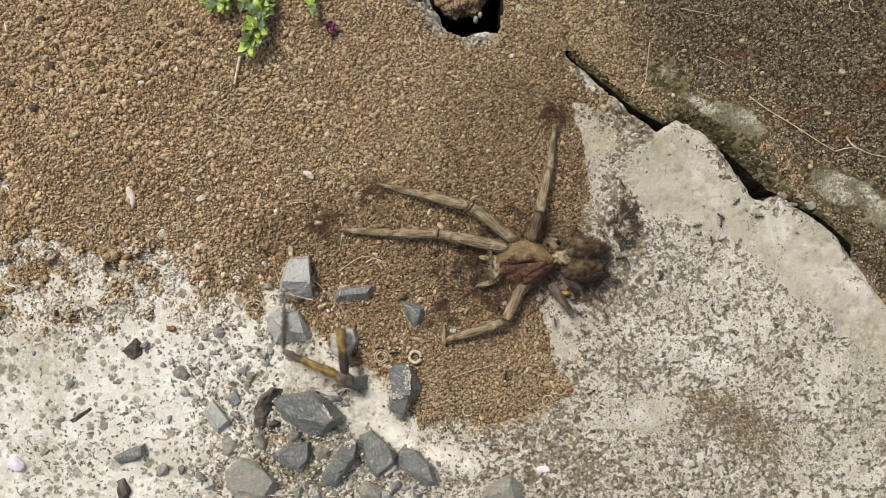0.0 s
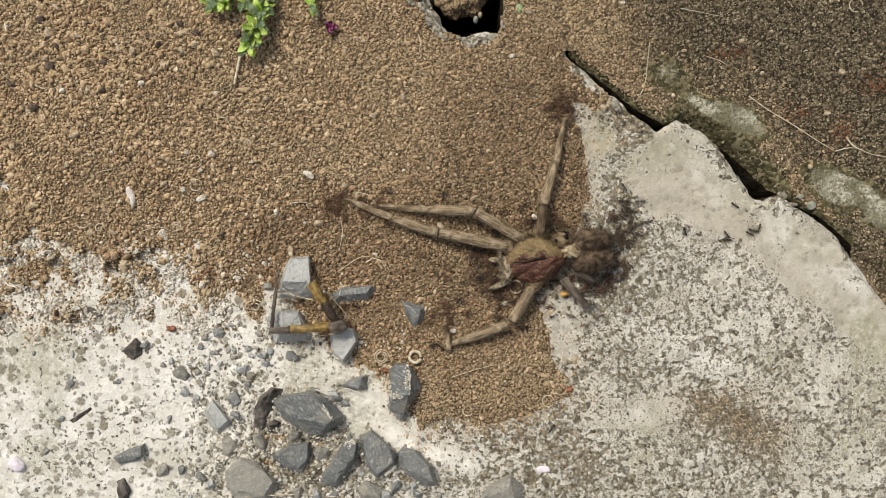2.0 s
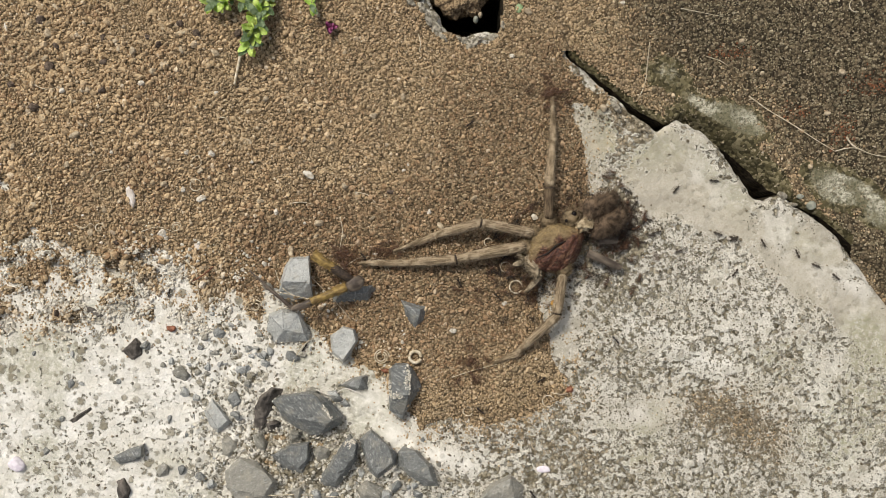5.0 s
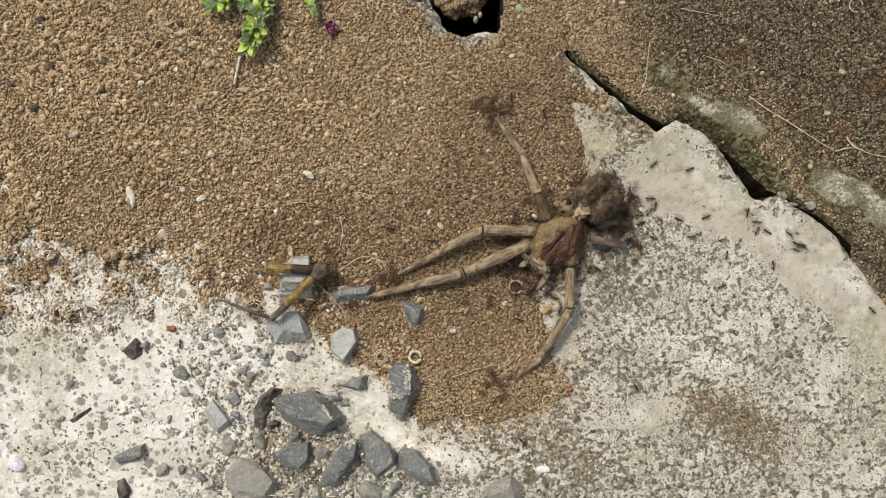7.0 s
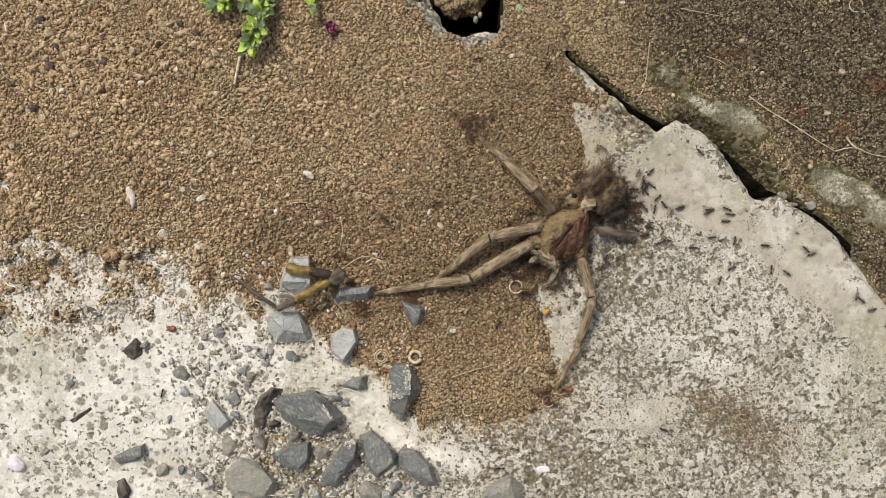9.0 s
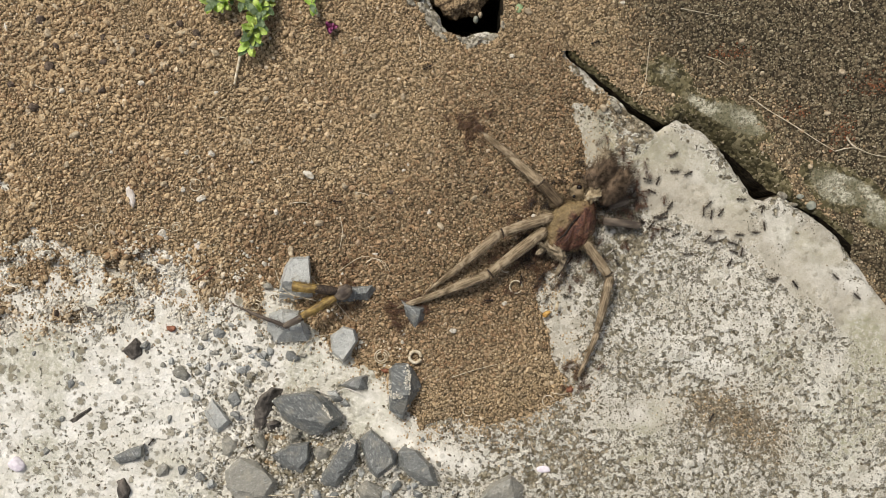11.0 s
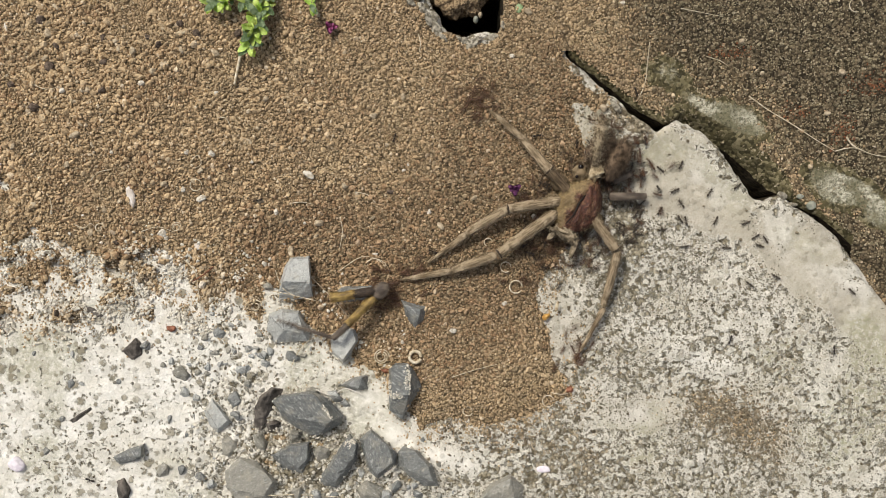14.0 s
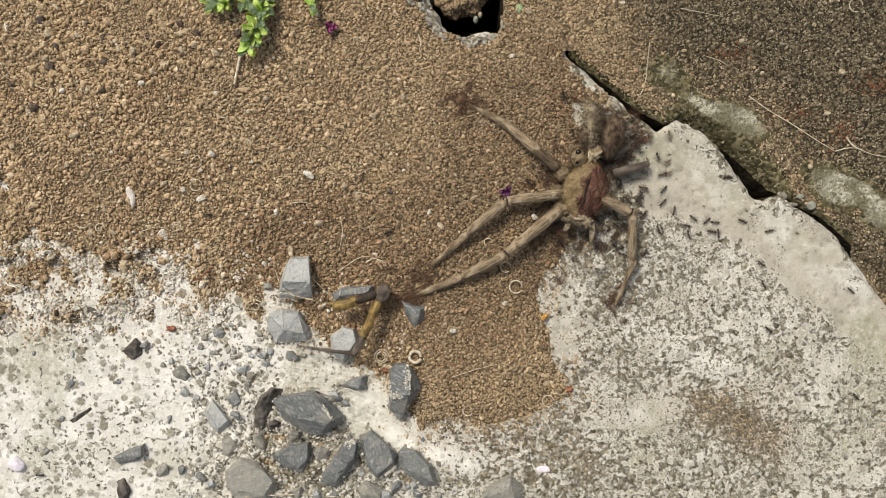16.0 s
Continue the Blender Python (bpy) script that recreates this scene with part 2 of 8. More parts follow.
def mat_carapace():
    """Rusty middle, olive-tan on one flank and round the rim, in its own space."""
    m = Nodes("cracked_carapace", 0.4)
    xyz = m.tree.nodes.new("ShaderNodeSeparateXYZ")
    m.put(xyz.inputs[0], m.place(True))
    n, fine = m.noise(16 * UNIT, 5, True), m.noise(4 * UNIT, 4, True)
    side = m.math("ADD", m.math("DIVIDE", xyz.outputs[1], 40 * UNIT), m.math("MULTIPLY", m.math("SUBTRACT", n, 0.5), 1.6))
    rust = m.mix(m.cut(fine, 0.35, 0.65), (0.042, 0.016, 0.011), (0.135, 0.056, 0.033))
    rust = m.mix(m.cut(n, 0.52, 0.68), rust, (0.19, 0.10, 0.056))
    tan = m.mix(m.cut(fine, 0.32, 0.68), (0.17, 0.12, 0.055), (0.29, 0.208, 0.10))
    tan = m.mix(m.math("MULTIPLY", m.cut(n, 0.5, 0.66), 0.6), tan, (0.12, 0.078, 0.038))
    m.bump(m.math("ADD", n, fine), 0.0005)
    return m.done(m.mix(m.cut(side, -0.12, 0.45), rust, tan))


def mat_mottled(name, a, b, size=6, rough=0.7, relief=0.0002, local=True, stretch=None, extra=None, glow_through=0.0):
    m = Nodes(name, rough)
    m.shader.inputs["Subsurface Weight"].default_value = glow_through
    m.shader.inputs["Subsurface Radius"].default_value = (0.6, 1.0, 0.3)
    m.shader.inputs["Subsurface Scale"].default_value = 0.001
    n = m.noise(size * UNIT, 4, local=local, stretch=stretch)
    col = m.mix(m.cut(n, 0.35, 0.65), a, b)
    if extra:
        col = m.mix(m.cut(m.noise(size * 4 * UNIT, 3, local=local), 0.5, 0.7), col, extra)
    m.bump(n, relief)
    return m.done(col)


CONCRETE, FAR_CONCRETE, SOIL = mat_concrete(), mat_far_concrete(), mat_soil()
GRAIN = mat_grain("soil_crumbs", (0.29, 0.203, 0.11), (0.54, 0.385, 0.215), (0.655, 0.498, 0.312), (0.78, 0.66, 0.49), (0.36, 0.20, 0.095))
RED_GRAIN = mat_grain("reddish_soil_crumbs", (0.15, 0.091, 0.045), (0.38, 0.239, 0.125), (0.54, 0.386, 0.236), (0.70, 0.58, 0.42), (0.30, 0.15, 0.07))
DARK_GRAIN = mat_grain("dark_soil_crumbs", (0.06, 0.046, 0.024), (0.275, 0.222, 0.13), (0.54, 0.45, 0.30), (0.62, 0.53, 0.39), (0.16, 0.075, 0.036))
DUSTY_GRAIN = mat_grain("dusty_soil_crumbs", (0.34, 0.255, 0.152), (0.58, 0.455, 0.29), (0.72, 0.605, 0.45), (0.82, 0.76, 0.65))
RUSTY_GRAIN = mat_grain("rusty_soil_crumbs", (0.09, 0.032, 0.014), (0.25, 0.095, 0.04), (0.36, 0.17, 0.085), (0.45, 0.32, 0.2))
CRUST_GRAIN = mat_grain("slab_grit", (0.10, 0.088, 0.06), (0.25, 0.225, 0.165), (0.52, 0.48, 0.385), (0.78, 0.74, 0.65))
DULL_GRAIN = mat_grain("dull_grit", (0.075, 0.058, 0.036), (0.21, 0.168, 0.108), (0.40, 0.335, 0.235), (0.60, 0.55, 0.45))
SLATE = mat_slate("slate_grey_gravel", (0.132, 0.138, 0.131), (0.205, 0.208, 0.193), (0.318, 0.324, 0.305))
PALE_SLATE = mat_slate("pale_grey_gravel", (0.345, 0.350, 0.33), (0.445, 0.446, 0.415), (0.565, 0.57, 0.535))
CHIPPED = mat_slate("scuffed_stone_edge", (0.16, 0.167, 0.16), (0.26, 0.265, 0.25), (0.42, 0.42, 0.395))
BROWN_SLATE = mat_slate("brown_grey_gravel", (0.22, 0.208, 0.17), (0.30, 0.285, 0.24), (0.42, 0.402, 0.345))
RUBBLE = mat_grain("grey_rubble", (0.13, 0.12, 0.095), (0.36, 0.33, 0.265), (0.68, 0.635, 0.53), (0.82, 0.78, 0.68))
DARK_SLATE = mat_mottled("weathered_dark_stone", (0.05, 0.043, 0.036), (0.15, 0.13, 0.11), 14, 0.8, 0.0008, False)
CHALK = mat_mottled("chalky_white", (0.55, 0.50, 0.42), (0.80, 0.77, 0.70), 8, 0.8, 0.0003, False)
CHALKY = mat_mottled("lumpy_cement", (0.15, 0.13, 0.095), (0.43, 0.39, 0.305), 7, 0.9, 0.0012, False)
# near-black colour standing in for the shade down the crack and hole
WALL_SHADE = mat_mottled("slab_wall_shade", (0.012, 0.009, 0.005), (0.05, 0.037, 0.02), 9, 0.95, 0.0006, False)
CLOD = mat_mottled("soil_clod", (0.15, 0.10, 0.055), (0.46, 0.33, 0.19), 4, 0.95, 0.0008, False)
PEBBLE = mat_mottled("dusty_pebble", (0.42, 0.365, 0.28), (0.68, 0.63, 0.54), 5, 0.85, 0.0004, False)
LIME = mat_grain("lime_crumbs", (0.46, 0.41, 0.315), (0.69, 0.64, 0.54), (0.80, 0.76, 0.67), (0.86, 0.83, 0.76))
SHELL = mat_mottled("pale_shell", (0.50, 0.43, 0.36), (0.70, 0.65, 0.60), 10, 0.5, 0.0002, False)
DARK_CRUMB = mat_mottled("dark_damp_clod", (0.06, 0.044, 0.032), (0.15, 0.11, 0.08), 5, 0.9, 0.0006, False)
BEIGE = mat_mottled("beige_grit", (0.30, 0.235, 0.15), (0.50, 0.41, 0.285), 6, 0.8, 0.0003, False)
RED = mat_mottled("red_brown_chip", (0.15, 0.055, 0.028), (0.29, 0.125, 0.07), 6, 0.7, 0.0002, False)
ORANGE = mat_mottled("orange_crumb", (0.38, 0.20, 0.045), (0.54, 0.33, 0.10), 6, 0.6, 0.0002, False)
PETAL = mat_mottled("pale_pink_petal", (0.68, 0.60, 0.65), (0.80, 0.74, 0.77), 8, 0.6, 0.0001, False)
MAGENTA = mat_mottled("magenta_petal", (0.33, 0.06, 0.18), (0.50, 0.15, 0.31), 8, 0.6, 0.0002)
DULL_PETAL = mat_mottled("wilted_purple_petal", (0.13, 0.03, 0.11), (0.26, 0.09, 0.21), 8, 0.6, 0.0002)
STRAW = mat_mottled("dry_straw", (0.36, 0.27, 0.16), (0.56, 0.47, 0.32), 7, 0.7, 0.0002, False)
FIBRE = mat_mottled("pale_root_fibre", (0.42, 0.34, 0.22), (0.66, 0.58, 0.44), 9, 0.7, 0.0001, False)
ROOT = mat_mottled("brown_rootlet", (0.20, 0.13, 0.07), (0.34, 0.24, 0.14), 9, 0.7, 0.0001, False)
LEAF = mat_mottled("fresh_green_leaf", (0.30, 0.46, 0.05), (0.56, 0.67, 0.16), 14, 0.45, 0.0002, False, glow_through=0.3)
LEAF_DULL = mat_mottled("dull_green_leaf", (0.14, 0.22, 0.09), (0.28, 0.36, 0.19), 8, 0.5, 0.0002, False)
SEED = mat_mottled("grey_green_disc", (0.18, 0.19, 0.15), (0.30, 0.30, 0.24), 8, 0.6, 0.0002, False)
LEG = mat_mottled("dry_grey_brown_leg", (0.135, 0.096, 0.054), (0.355, 0.272, 0.172), 3.4, 0.85, 0.0008, True, (0.12, 1, 1), (0.40, 0.315, 0.208))
DARK_LEG = mat_mottled("dark_striped_leg", (0.045, 0.029, 0.016), (0.19, 0.136, 0.08), 4, 0.8, 0.0005, True, (0.14, 1, 1))
CARAPACE = mat_carapace()
LEG_RING = mat_mottled("dark_joint_ring", (0.02, 0.014, 0.01), (0.06, 0.04, 0.025), 4, 0.7)
TAN = mat_mottled("olive_tan_cuticle", (0.10, 0.072, 0.038), (0.235, 0.172, 0.098), 7, 0.75, 0.0003, True, None, (0.29, 0.225, 0.135))
PALP = mat_mottled("brushy_tan_palp", (0.10, 0.074, 0.044), (0.36, 0.285, 0.185), 5, 0.8, 0.0005, True, None, (0.46, 0.38, 0.26))
FLAP = mat_mottled("papery_flap", (0.15, 0.116, 0.07), (0.35, 0.282, 0.19), 6, 0.6, 0.0003)
CREAM = mat_mottled("cream_membrane", (0.24, 0.18, 0.10), (0.54, 0.44, 0.29), 8, 0.7, 0.0003)
DARK_HAIR = mat_mottled("dark_brown_bristles", (0.048, 0.031, 0.018), (0.19, 0.132, 0.083), 10, 0.75, 0.0003)
BLACK = mat_mottled("near_black_cuticle", (0.006, 0.004, 0.003), (0.018, 0.012, 0.009), 5, 0.7)
EYE_BLACK = mat_mottled("glossy_eye", (0.006, 0.004, 0.003), (0.014, 0.009, 0.007), 5, 0.12)
YELLOW = mat_mottled("yellow_ochre_cuticle", (0.13, 0.082, 0.028), (0.36, 0.245, 0.075), 7, 0.55, 0.0005, True, (0.4, 1, 1), (0.12, 0.078, 0.036))
GREY_LEG = mat_mottled("grey_brown_cuticle", (0.06, 0.045, 0.035), (0.17, 0.135, 0.10), 8, 0.6, 0.0002, True, (0.2, 1, 1))
ANT_BLACK = mat_mottled("ant_black", (0.012, 0.008, 0.006), (0.035, 0.022, 0.014), 3, 0.35, 0.00005)
ANT_DULL = mat_mottled("ant_dull_brown", (0.035, 0.026, 0.018), (0.085, 0.062, 0.042), 3, 0.5, 0.00005)
ANT_BROWN = mat_mottled("ant_dark_brown", (0.055, 0.027, 0.014), (0.145, 0.074, 0.04), 3, 0.4, 0.00005)

# ---- the lie of the land ----
NEAR_LIP = [(960, -160), (1003, 98), (1030, 122), (1062, 150), (1098, 178), (1112, 200), (1140, 214), (1165, 231), (1178, 221),
            (1200, 212), (1235, 228), (1275, 262), (1300, 300), (1335, 350), (1352, 356), (1380, 346), (1400, 362), (1440, 384),
            (1490, 425), (1514, 462), (1543, 505), (1600, 570), (1800, 730)]
HOLE = [(748, -160), (756, -14), (768, 12), (782, 44), (800, 60), (818, 64), (834, 58), (858, 56), (883, 62), (888, 32), (895, 0), (902, -160)]
SLAB = NEAR_LIP + [(1800, 1040), (-160, 1040), (-160, -160)] + HOLE
FAR = [(964, -160), (1007, 94), (1035, 120), (1073, 151), (1121, 188), (1176, 219), (1211, 217), (1258, 238), (1301, 271), (1341, 304),
       (1370, 335), (1396, 353), (1440, 376), (1500, 422), (1540, 460), (1600, 522), (1800, 650), (1800, -160)]
HEAP = [(-160, -160), (-160, 585), (60, 556), (130, 566), (200, 535), (250, 505), (300, 530), (365, 555), (415, 525), (452, 540), (478, 520),
        (515, 548), (575, 592), (640, 645), (690, 665), (722, 740), (738, 785), (800, 758), (880, 762), (950, 745), (1008, 700),
        (1006, 640), (985, 590), (966, 545), (980, 470), (1015, 420), (1040, 350), (1042, 295), (1030, 240), (1014, 188),
        (1060, 197), (1086, 188), (1074, 172), (1048, 154), (1012, 124), (1003, 106), (1010, 88), (964, -160), (902, -160)] + HOLE[::-1]
SMOOTH_BAND = [(1120, 330), (1172, 240), (1205, 220), (1340, 352), (1440, 388), (1560, 520), (1600, 640), (1500, 600), (1400, 500),
               (1280, 420), (1150, 372)]


def slab_z(u, v):
    """Top of the near slab, in metres, and the distance inside its broken lip."""
    d = inside(SLAB, u, v) + 9 * (fbm(u, v, 26, 11) - 0.5) + 4 * (fbm(u, v, 9, 12, 2) - 0.5)
    top = 0.7 * (fbm(u, v, 160, 21) - 0.5) + 0.5 * (fbm(u, v, 22, 22, 4) - 0.5)
    top = top - 1.5 * (1 - step(-2, 15, d)) ** 2
    top = top + 4.2 * (fbm(u, v, 22, 24, 4) - 0.5) * np.minimum(blob(u, v, 570, 840, 230, 90) + 0.6 * blob(u, v, 470, 730, 90, 90), 1)
    return MM * top, d


def far_z(u, v):
    """The same for the slab beyond the crack, whose lip is worn round."""
    d = inside(FAR, u, v) + 8 * (fbm(u, v, 26, 31) - 0.5)
    top = -0.4 + 0.9 * (fbm(u, v, 40, 32, 4) - 0.5) + 0.4 * (fbm(u, v, 9, 33, 2) - 0.5) - (1.6 + 3.4 * step(1170, 1230, u) * step(1400, 1360, u)) * (1 - step(-4, 12 + 26 * step(1170, 1230, u) * step(1400, 1360, u), d)) ** 2
    return MM * top, d


def bare_patches(u, v):
    """Where the far slab is swept free of soil."""
    return (0.95 * blob(u, v, 1315, 212, 58, 27, 25) + 1.5 * blob(u, v, 1505, 345, 74, 30, 28) - 0.9 * blob(u, v, 1520, 368, 30, 14, 20)
            + 0.55 * blob(u, v, 1180, 125, 46, 34, 20) + 0.65 * blob(u, v, 1240, 184, 42, 18, 30) + 0.6 * blob(u, v, 1570, 388, 50, 20, 35))


def open_gap(u, v):
    """The crack and the hole, where no soil lies."""
    crack = (inside(SLAB, u, v) < 4) & (inside(FAR, u, v) < 7) & (v > 92) & (u < 1508)
    return crack | (inside(HOLE, u, v) > 4)


def soil_z(u, v):
    """Top of the soil, in metres, and how far it is the dark soil beyond the crack."""
    d = inside(HEAP, u, v) + 50 * np.exp(-(inside(HOLE, u, v) / 16) ** 2) * (step(864, 882, u) + 0.7 * blob(u, v, 803, 66, 20, 14))
    west = step(760, 560, u)
    d = d + (80 + 20 * west) * (fbm(u, v, 60, 41, 4) - 0.5) * step(150, 300, v) * (0.3 + 0.7 * step(420, 600, v)) + (24 + 18 * west) * (fbm(u, v, 16, 45) - 0.5)
    pale = (0.3 * blob(u, v, 8, 325, 22, 26) + 0.45 * blob(u, v, 55, 432, 26, 18) + blob(u, v, 85, 482, 40, 16, 20) + blob(u, v, 135, 500, 26, 22)
            + 0.25 * blob(u, v, 12, 395, 18, 14) + 0.8 * blob(u, v, 60, 530, 30, 10))
    pale = pale + blob(u, v, 30, 480, 30, 14) + blob(u, v, 160, 470, 20, 14) + blob(u, v, 205, 500, 22, 12) + 0.3 * blob(u, v, 60, 405, 20, 10, 20) + 0.7 * blob(u, v, 110, 440, 24, 10, 30) + 0.2 * blob(u, v, 18, 350, 16, 18)
    d = d - 480 * pale - 170 * step(0.52, 0.60, fbm(u, v, 34, 48)) * step(405, 480, v) * step(360, 290, u)
    near = -1.5 + 0.35 * west + (3.4 - 1.3 * west) * step(-40, 56, d) + 1.6 * step(20, 260, d) + 1.0 * (fbm(u, v, 70, 42) - 0.5)
    patch = blob(u, v, 452, 540, 20, 24) + 0.6 * blob(u, v, 560, 790, 26, 16)
    near = near + 2.0 * step(0.515, 0.63, fbm(u, v, 34, 66, 4)) * step(430, 230, u) * step(430, 460, v) * step(630, 570, v)
    near = near + 3.6 * patch * (fbm(u, v, 14, 46) + 0.1)
    e = inside(FAR, u, v)
    far = 0.5 + 1.0 * (fbm(u, v, 60, 43, 3) - 0.5) - 3.6 * bare_patches(u, v) * (0.35 + 1.3 * fbm(u, v, 24, 49)) - 1.1 * (1 - step(-2, 24, e)) ** 2 - 4.5 * np.clip(1 - step(4, 44, e), 0, 1) * step(1165, 1215, u) * step(1420, 1370, u)
    mix = step(-30, 270, e + 140 * (fbm(u, v, 60, 44) - 0.5) + 90 * step(1090, 1190, u))
    mix = np.maximum(mix, 0.9 * step(1440, 1490, u) * step(-45, -10, e))
    z = np.where(e > -2, np.where(d > -6, np.maximum(near, far), far), near)
    hole = inside(HOLE, u, v)
    z = z - 4.0 * np.exp(np.minimum(hole, 0) / 9.0) * (0.15 + 1.5 * blob(u, v, 762, 30, 30, 50) + 1.5 * blob(u, v, 848, 68, 32, 20)) * (0.4 + 1.2 * fbm(u, v, 18, 47))
    z = np.where(open_gap(u, v), -20.0, z)
    return MM * z, mix


def height_sheet(name, u0, u1, v0, v1, gap, shape, material, thick=0.0, leave_out=None):
    """A sheet over a stretch of the plan. With a thickness it is cut off at its outline and has sides."""
    us, vs = np.arange(u0, u1 + gap, gap), np.arange(v0, v1 + gap, gap)
    u, v = [a.ravel() for a in np.meshgrid(us, vs)]
    z, extra = shape(u, v)
    w = len(us)
    i = (np.arange(len(vs) - 1)[:, None] * w + np.arange(w - 1)[None, :]).ravel()
    faces = np.stack([i, i + w, i + w + 1, i + 1], 1)
    if leave_out is not None:
        faces = faces[~leave_out(u, v)[faces].any(1)]
    if thick:
        faces = faces[(extra[faces] > 0).any(1)]
        used = np.zeros(len(u), bool)
        used[faces.ravel()] = True
        faces, u, v, z, extra = (np.cumsum(used) - 1)[faces], u[used], v[used], z[used], extra[used]
        out = extra < 0
        for _ in range(3):
            a, b = u[out], v[out]
            d = shape(a, b)[1]
            gu, gv = shape(a + 0.7, b)[1] - shape(a - 0.7, b)[1], shape(a, b + 0.7)[1] - shape(a, b - 0.7)[1]
            size = np.maximum(np.hypot(gu, gv), 0.4)
            move = np.clip(-d, -3, 3)
            u[out], v[out] = a + move * gu / size, b + move * gv / size
        z, extra = shape(u, v)
    verts = np.stack([(u - 784) * UNIT, (441 - v) * UNIT, z], 1)
    tops = len(faces)
    if thick:
        edges = np.concatenate([faces[:, [k, (k + 1) % 4]] for k in range(4)])
        key = np.sort(edges, 1)
        _, first, count = np.unique(key[:, 0].astype(np.int64) * len(u) + key[:, 1], return_index=True, return_counts=True)
        rim = edges[first[count == 1]]
        low = verts.copy()
        low[:, 2] = -thick
        n = len(verts)
        verts = np.concatenate([verts, low])
        faces = np.concatenate([faces, np.stack([rim[:, 1], rim[:, 0], rim[:, 0] + n, rim[:, 1] + n], 1)])
        used = np.zeros(len(verts), bool)
        used[faces.ravel()] = True
        u, v, extra = np.concatenate([u, u])[used], np.concatenate([v, v])[used], np.concatenate([extra, extra])[used]
        faces, verts = (np.cumsum(used) - 1)[faces], verts[used]
    ob = np_mesh(name, verts, faces, material)
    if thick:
        # the cut sides take the near-black material, so their shade is painted
        ob.data.materials.append(WALL_SHADE)
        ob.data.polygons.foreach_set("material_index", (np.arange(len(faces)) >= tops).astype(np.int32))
    return ob, u, v, extra


# ---- the ground ----
def build_ground():
    """The wide sheet of earth, with a shallow recess under the slab and soil."""
    r = [(-150, -150), (1720, -150), (1720, 1030), (-150, 1030)]
    inner = [spot(u, v, -0.0025) for u, v in r]
    bm = bmesh.new()
    top = [bm.verts.new((*p.xy, -0.0025)) for p in inner]
    low = [bm.verts.new((*p.xy, -0.12)) for p in inner]
    rings = [top]
    for size in (0.5, 2, 8, 30, 120):
        rings.append([bm.verts.new((sx * size, sy * size, -0.0025)) for sx, sy in ((-1, 1), (1, 1), (1, -1), (-1, -1))])
    for a, b in zip(rings, rings[1:]):
        for i in range(4):
            j = (i + 1) % 4
            bm.faces.new((a[i], a[j], b[j], b[i]))
    for i in range(4):
        j = (i + 1) % 4
        bm.faces.new((top[j], top[i], low[i], low[j]))
    bm.faces.new(low)
    bmesh.ops.recalc_face_normals(bm, faces=bm.faces)
    ob = part("ground", bm, SOIL, smooth=False)
    return tagged(ob, "bare brown earth spreading out round the broken slab", "ground", kind="structure")


build_ground()
slab, u, v, d = height_sheet("concrete_slab", -150, 1720, -150, 1030, 2.8, slab_z, CONCRETE, 0.045)
white = step(900, 620, u) * step(230, 290, v)
white = np.maximum(white, 0.55 * blob(u, v, 1000, 560, 40, 55) + 0.4 * blob(u, v, 830, 795, 130, 40) + 0.1 * blob(u, v, 1045, 250, 24, 70))
rough = 0.54 + 0.0 * u
band = inside(SMOOTH_BAND, u, v)
rough = rough - 0.55 * step(-30, 45, band + 90 * (fbm(u, v, 42, 81) - 0.5)) + 0.16 * step(-30, 45, band) * step(0.48, 0.62, fbm(u, v, 30, 82)) - 0.35 * blob(u, v, 1000, 560, 38, 60) - 0.3 * blob(u, v, 1120, 740, 60, 25) - 0.3 * blob(u, v, 1060, 240, 30, 50)
rough = rough + 0.16 * (fbm(u, v, 110, 51) - 0.5) * 2 + 0.14 * (fbm(u, v, 40, 53) - 0.5) * 2
bare = (blob(u, v, 1120, 740, 70, 28) + blob(u, v, 1290, 655, 60, 22, 15) + blob(u, v, 1075, 690, 34, 20)
        + 0.8 * blob(u, v, 1500, 830, 60, 25) + 0.7 * blob(u, v, 1180, 600, 60, 20, 30))
rough = rough + 0.12 * (blob(u, v, 1270, 725, 60, 34) + blob(u, v, 1345, 775, 60, 34, 25)) + 0.3 * (blob(u, v, 1115, 355, 26, 30) + blob(u, v, 1128, 432, 30, 26) + 0.3 * blob(u, v, 1090, 300, 20, 34))
rough = rough - 0.16 * bare * (0.3 + 1.4 * fbm(u, v, 30, 56))
white = np.maximum(white, 0.55 * bare + 0.4 * step(0.52, 0.66, fbm(u, v, 70, 58)) * step(10, -40, band))
white = np.maximum(white, 0.55 * step(0.44, 0.60, fbm(u, v, 48, 83)) * np.clip(blob(u, v, 1400, 425, 90, 34, 35) + blob(u, v, 1500, 470, 80, 40, 45) + 0.8 * blob(u, v, 1250, 320, 70, 40, 45) + 0.7 * blob(u, v, 1530, 570, 40, 60), 0, 1))
lefty = step(800, 640, u) * step(230, 290, v)
rough = rough * (1 - lefty) + lefty * (0.29 + 0.36 * (fbm(u, v, 90, 52) - 0.5) + 0.20 * blob(u, v, 430, 760, 120, 110) + 0.16 * blob(u, v, 560, 850, 200, 60) + 0.24 * blob(u, v, 600, 800, 110, 80)
                                       - 0.3 * blob(u, v, 660, 730, 60, 60))
edge = inside(HEAP, u, v)
rim = np.exp(-np.maximum(-edge, 0) / 34.0) * step(150, 240, v) * step(0.36, 0.58, fbm(u, v, 36, 59))
rough = rough + 0.45 * blob(u, v, 1128, 216, 40, 16, 32) + 0.3 * blob(u, v, 1092, 205, 26, 14, 40) + 0.10 * blob(u, v, 1085, 235, 40, 50) - 0.3 * blob(u, v, 1045, 260, 24, 70)
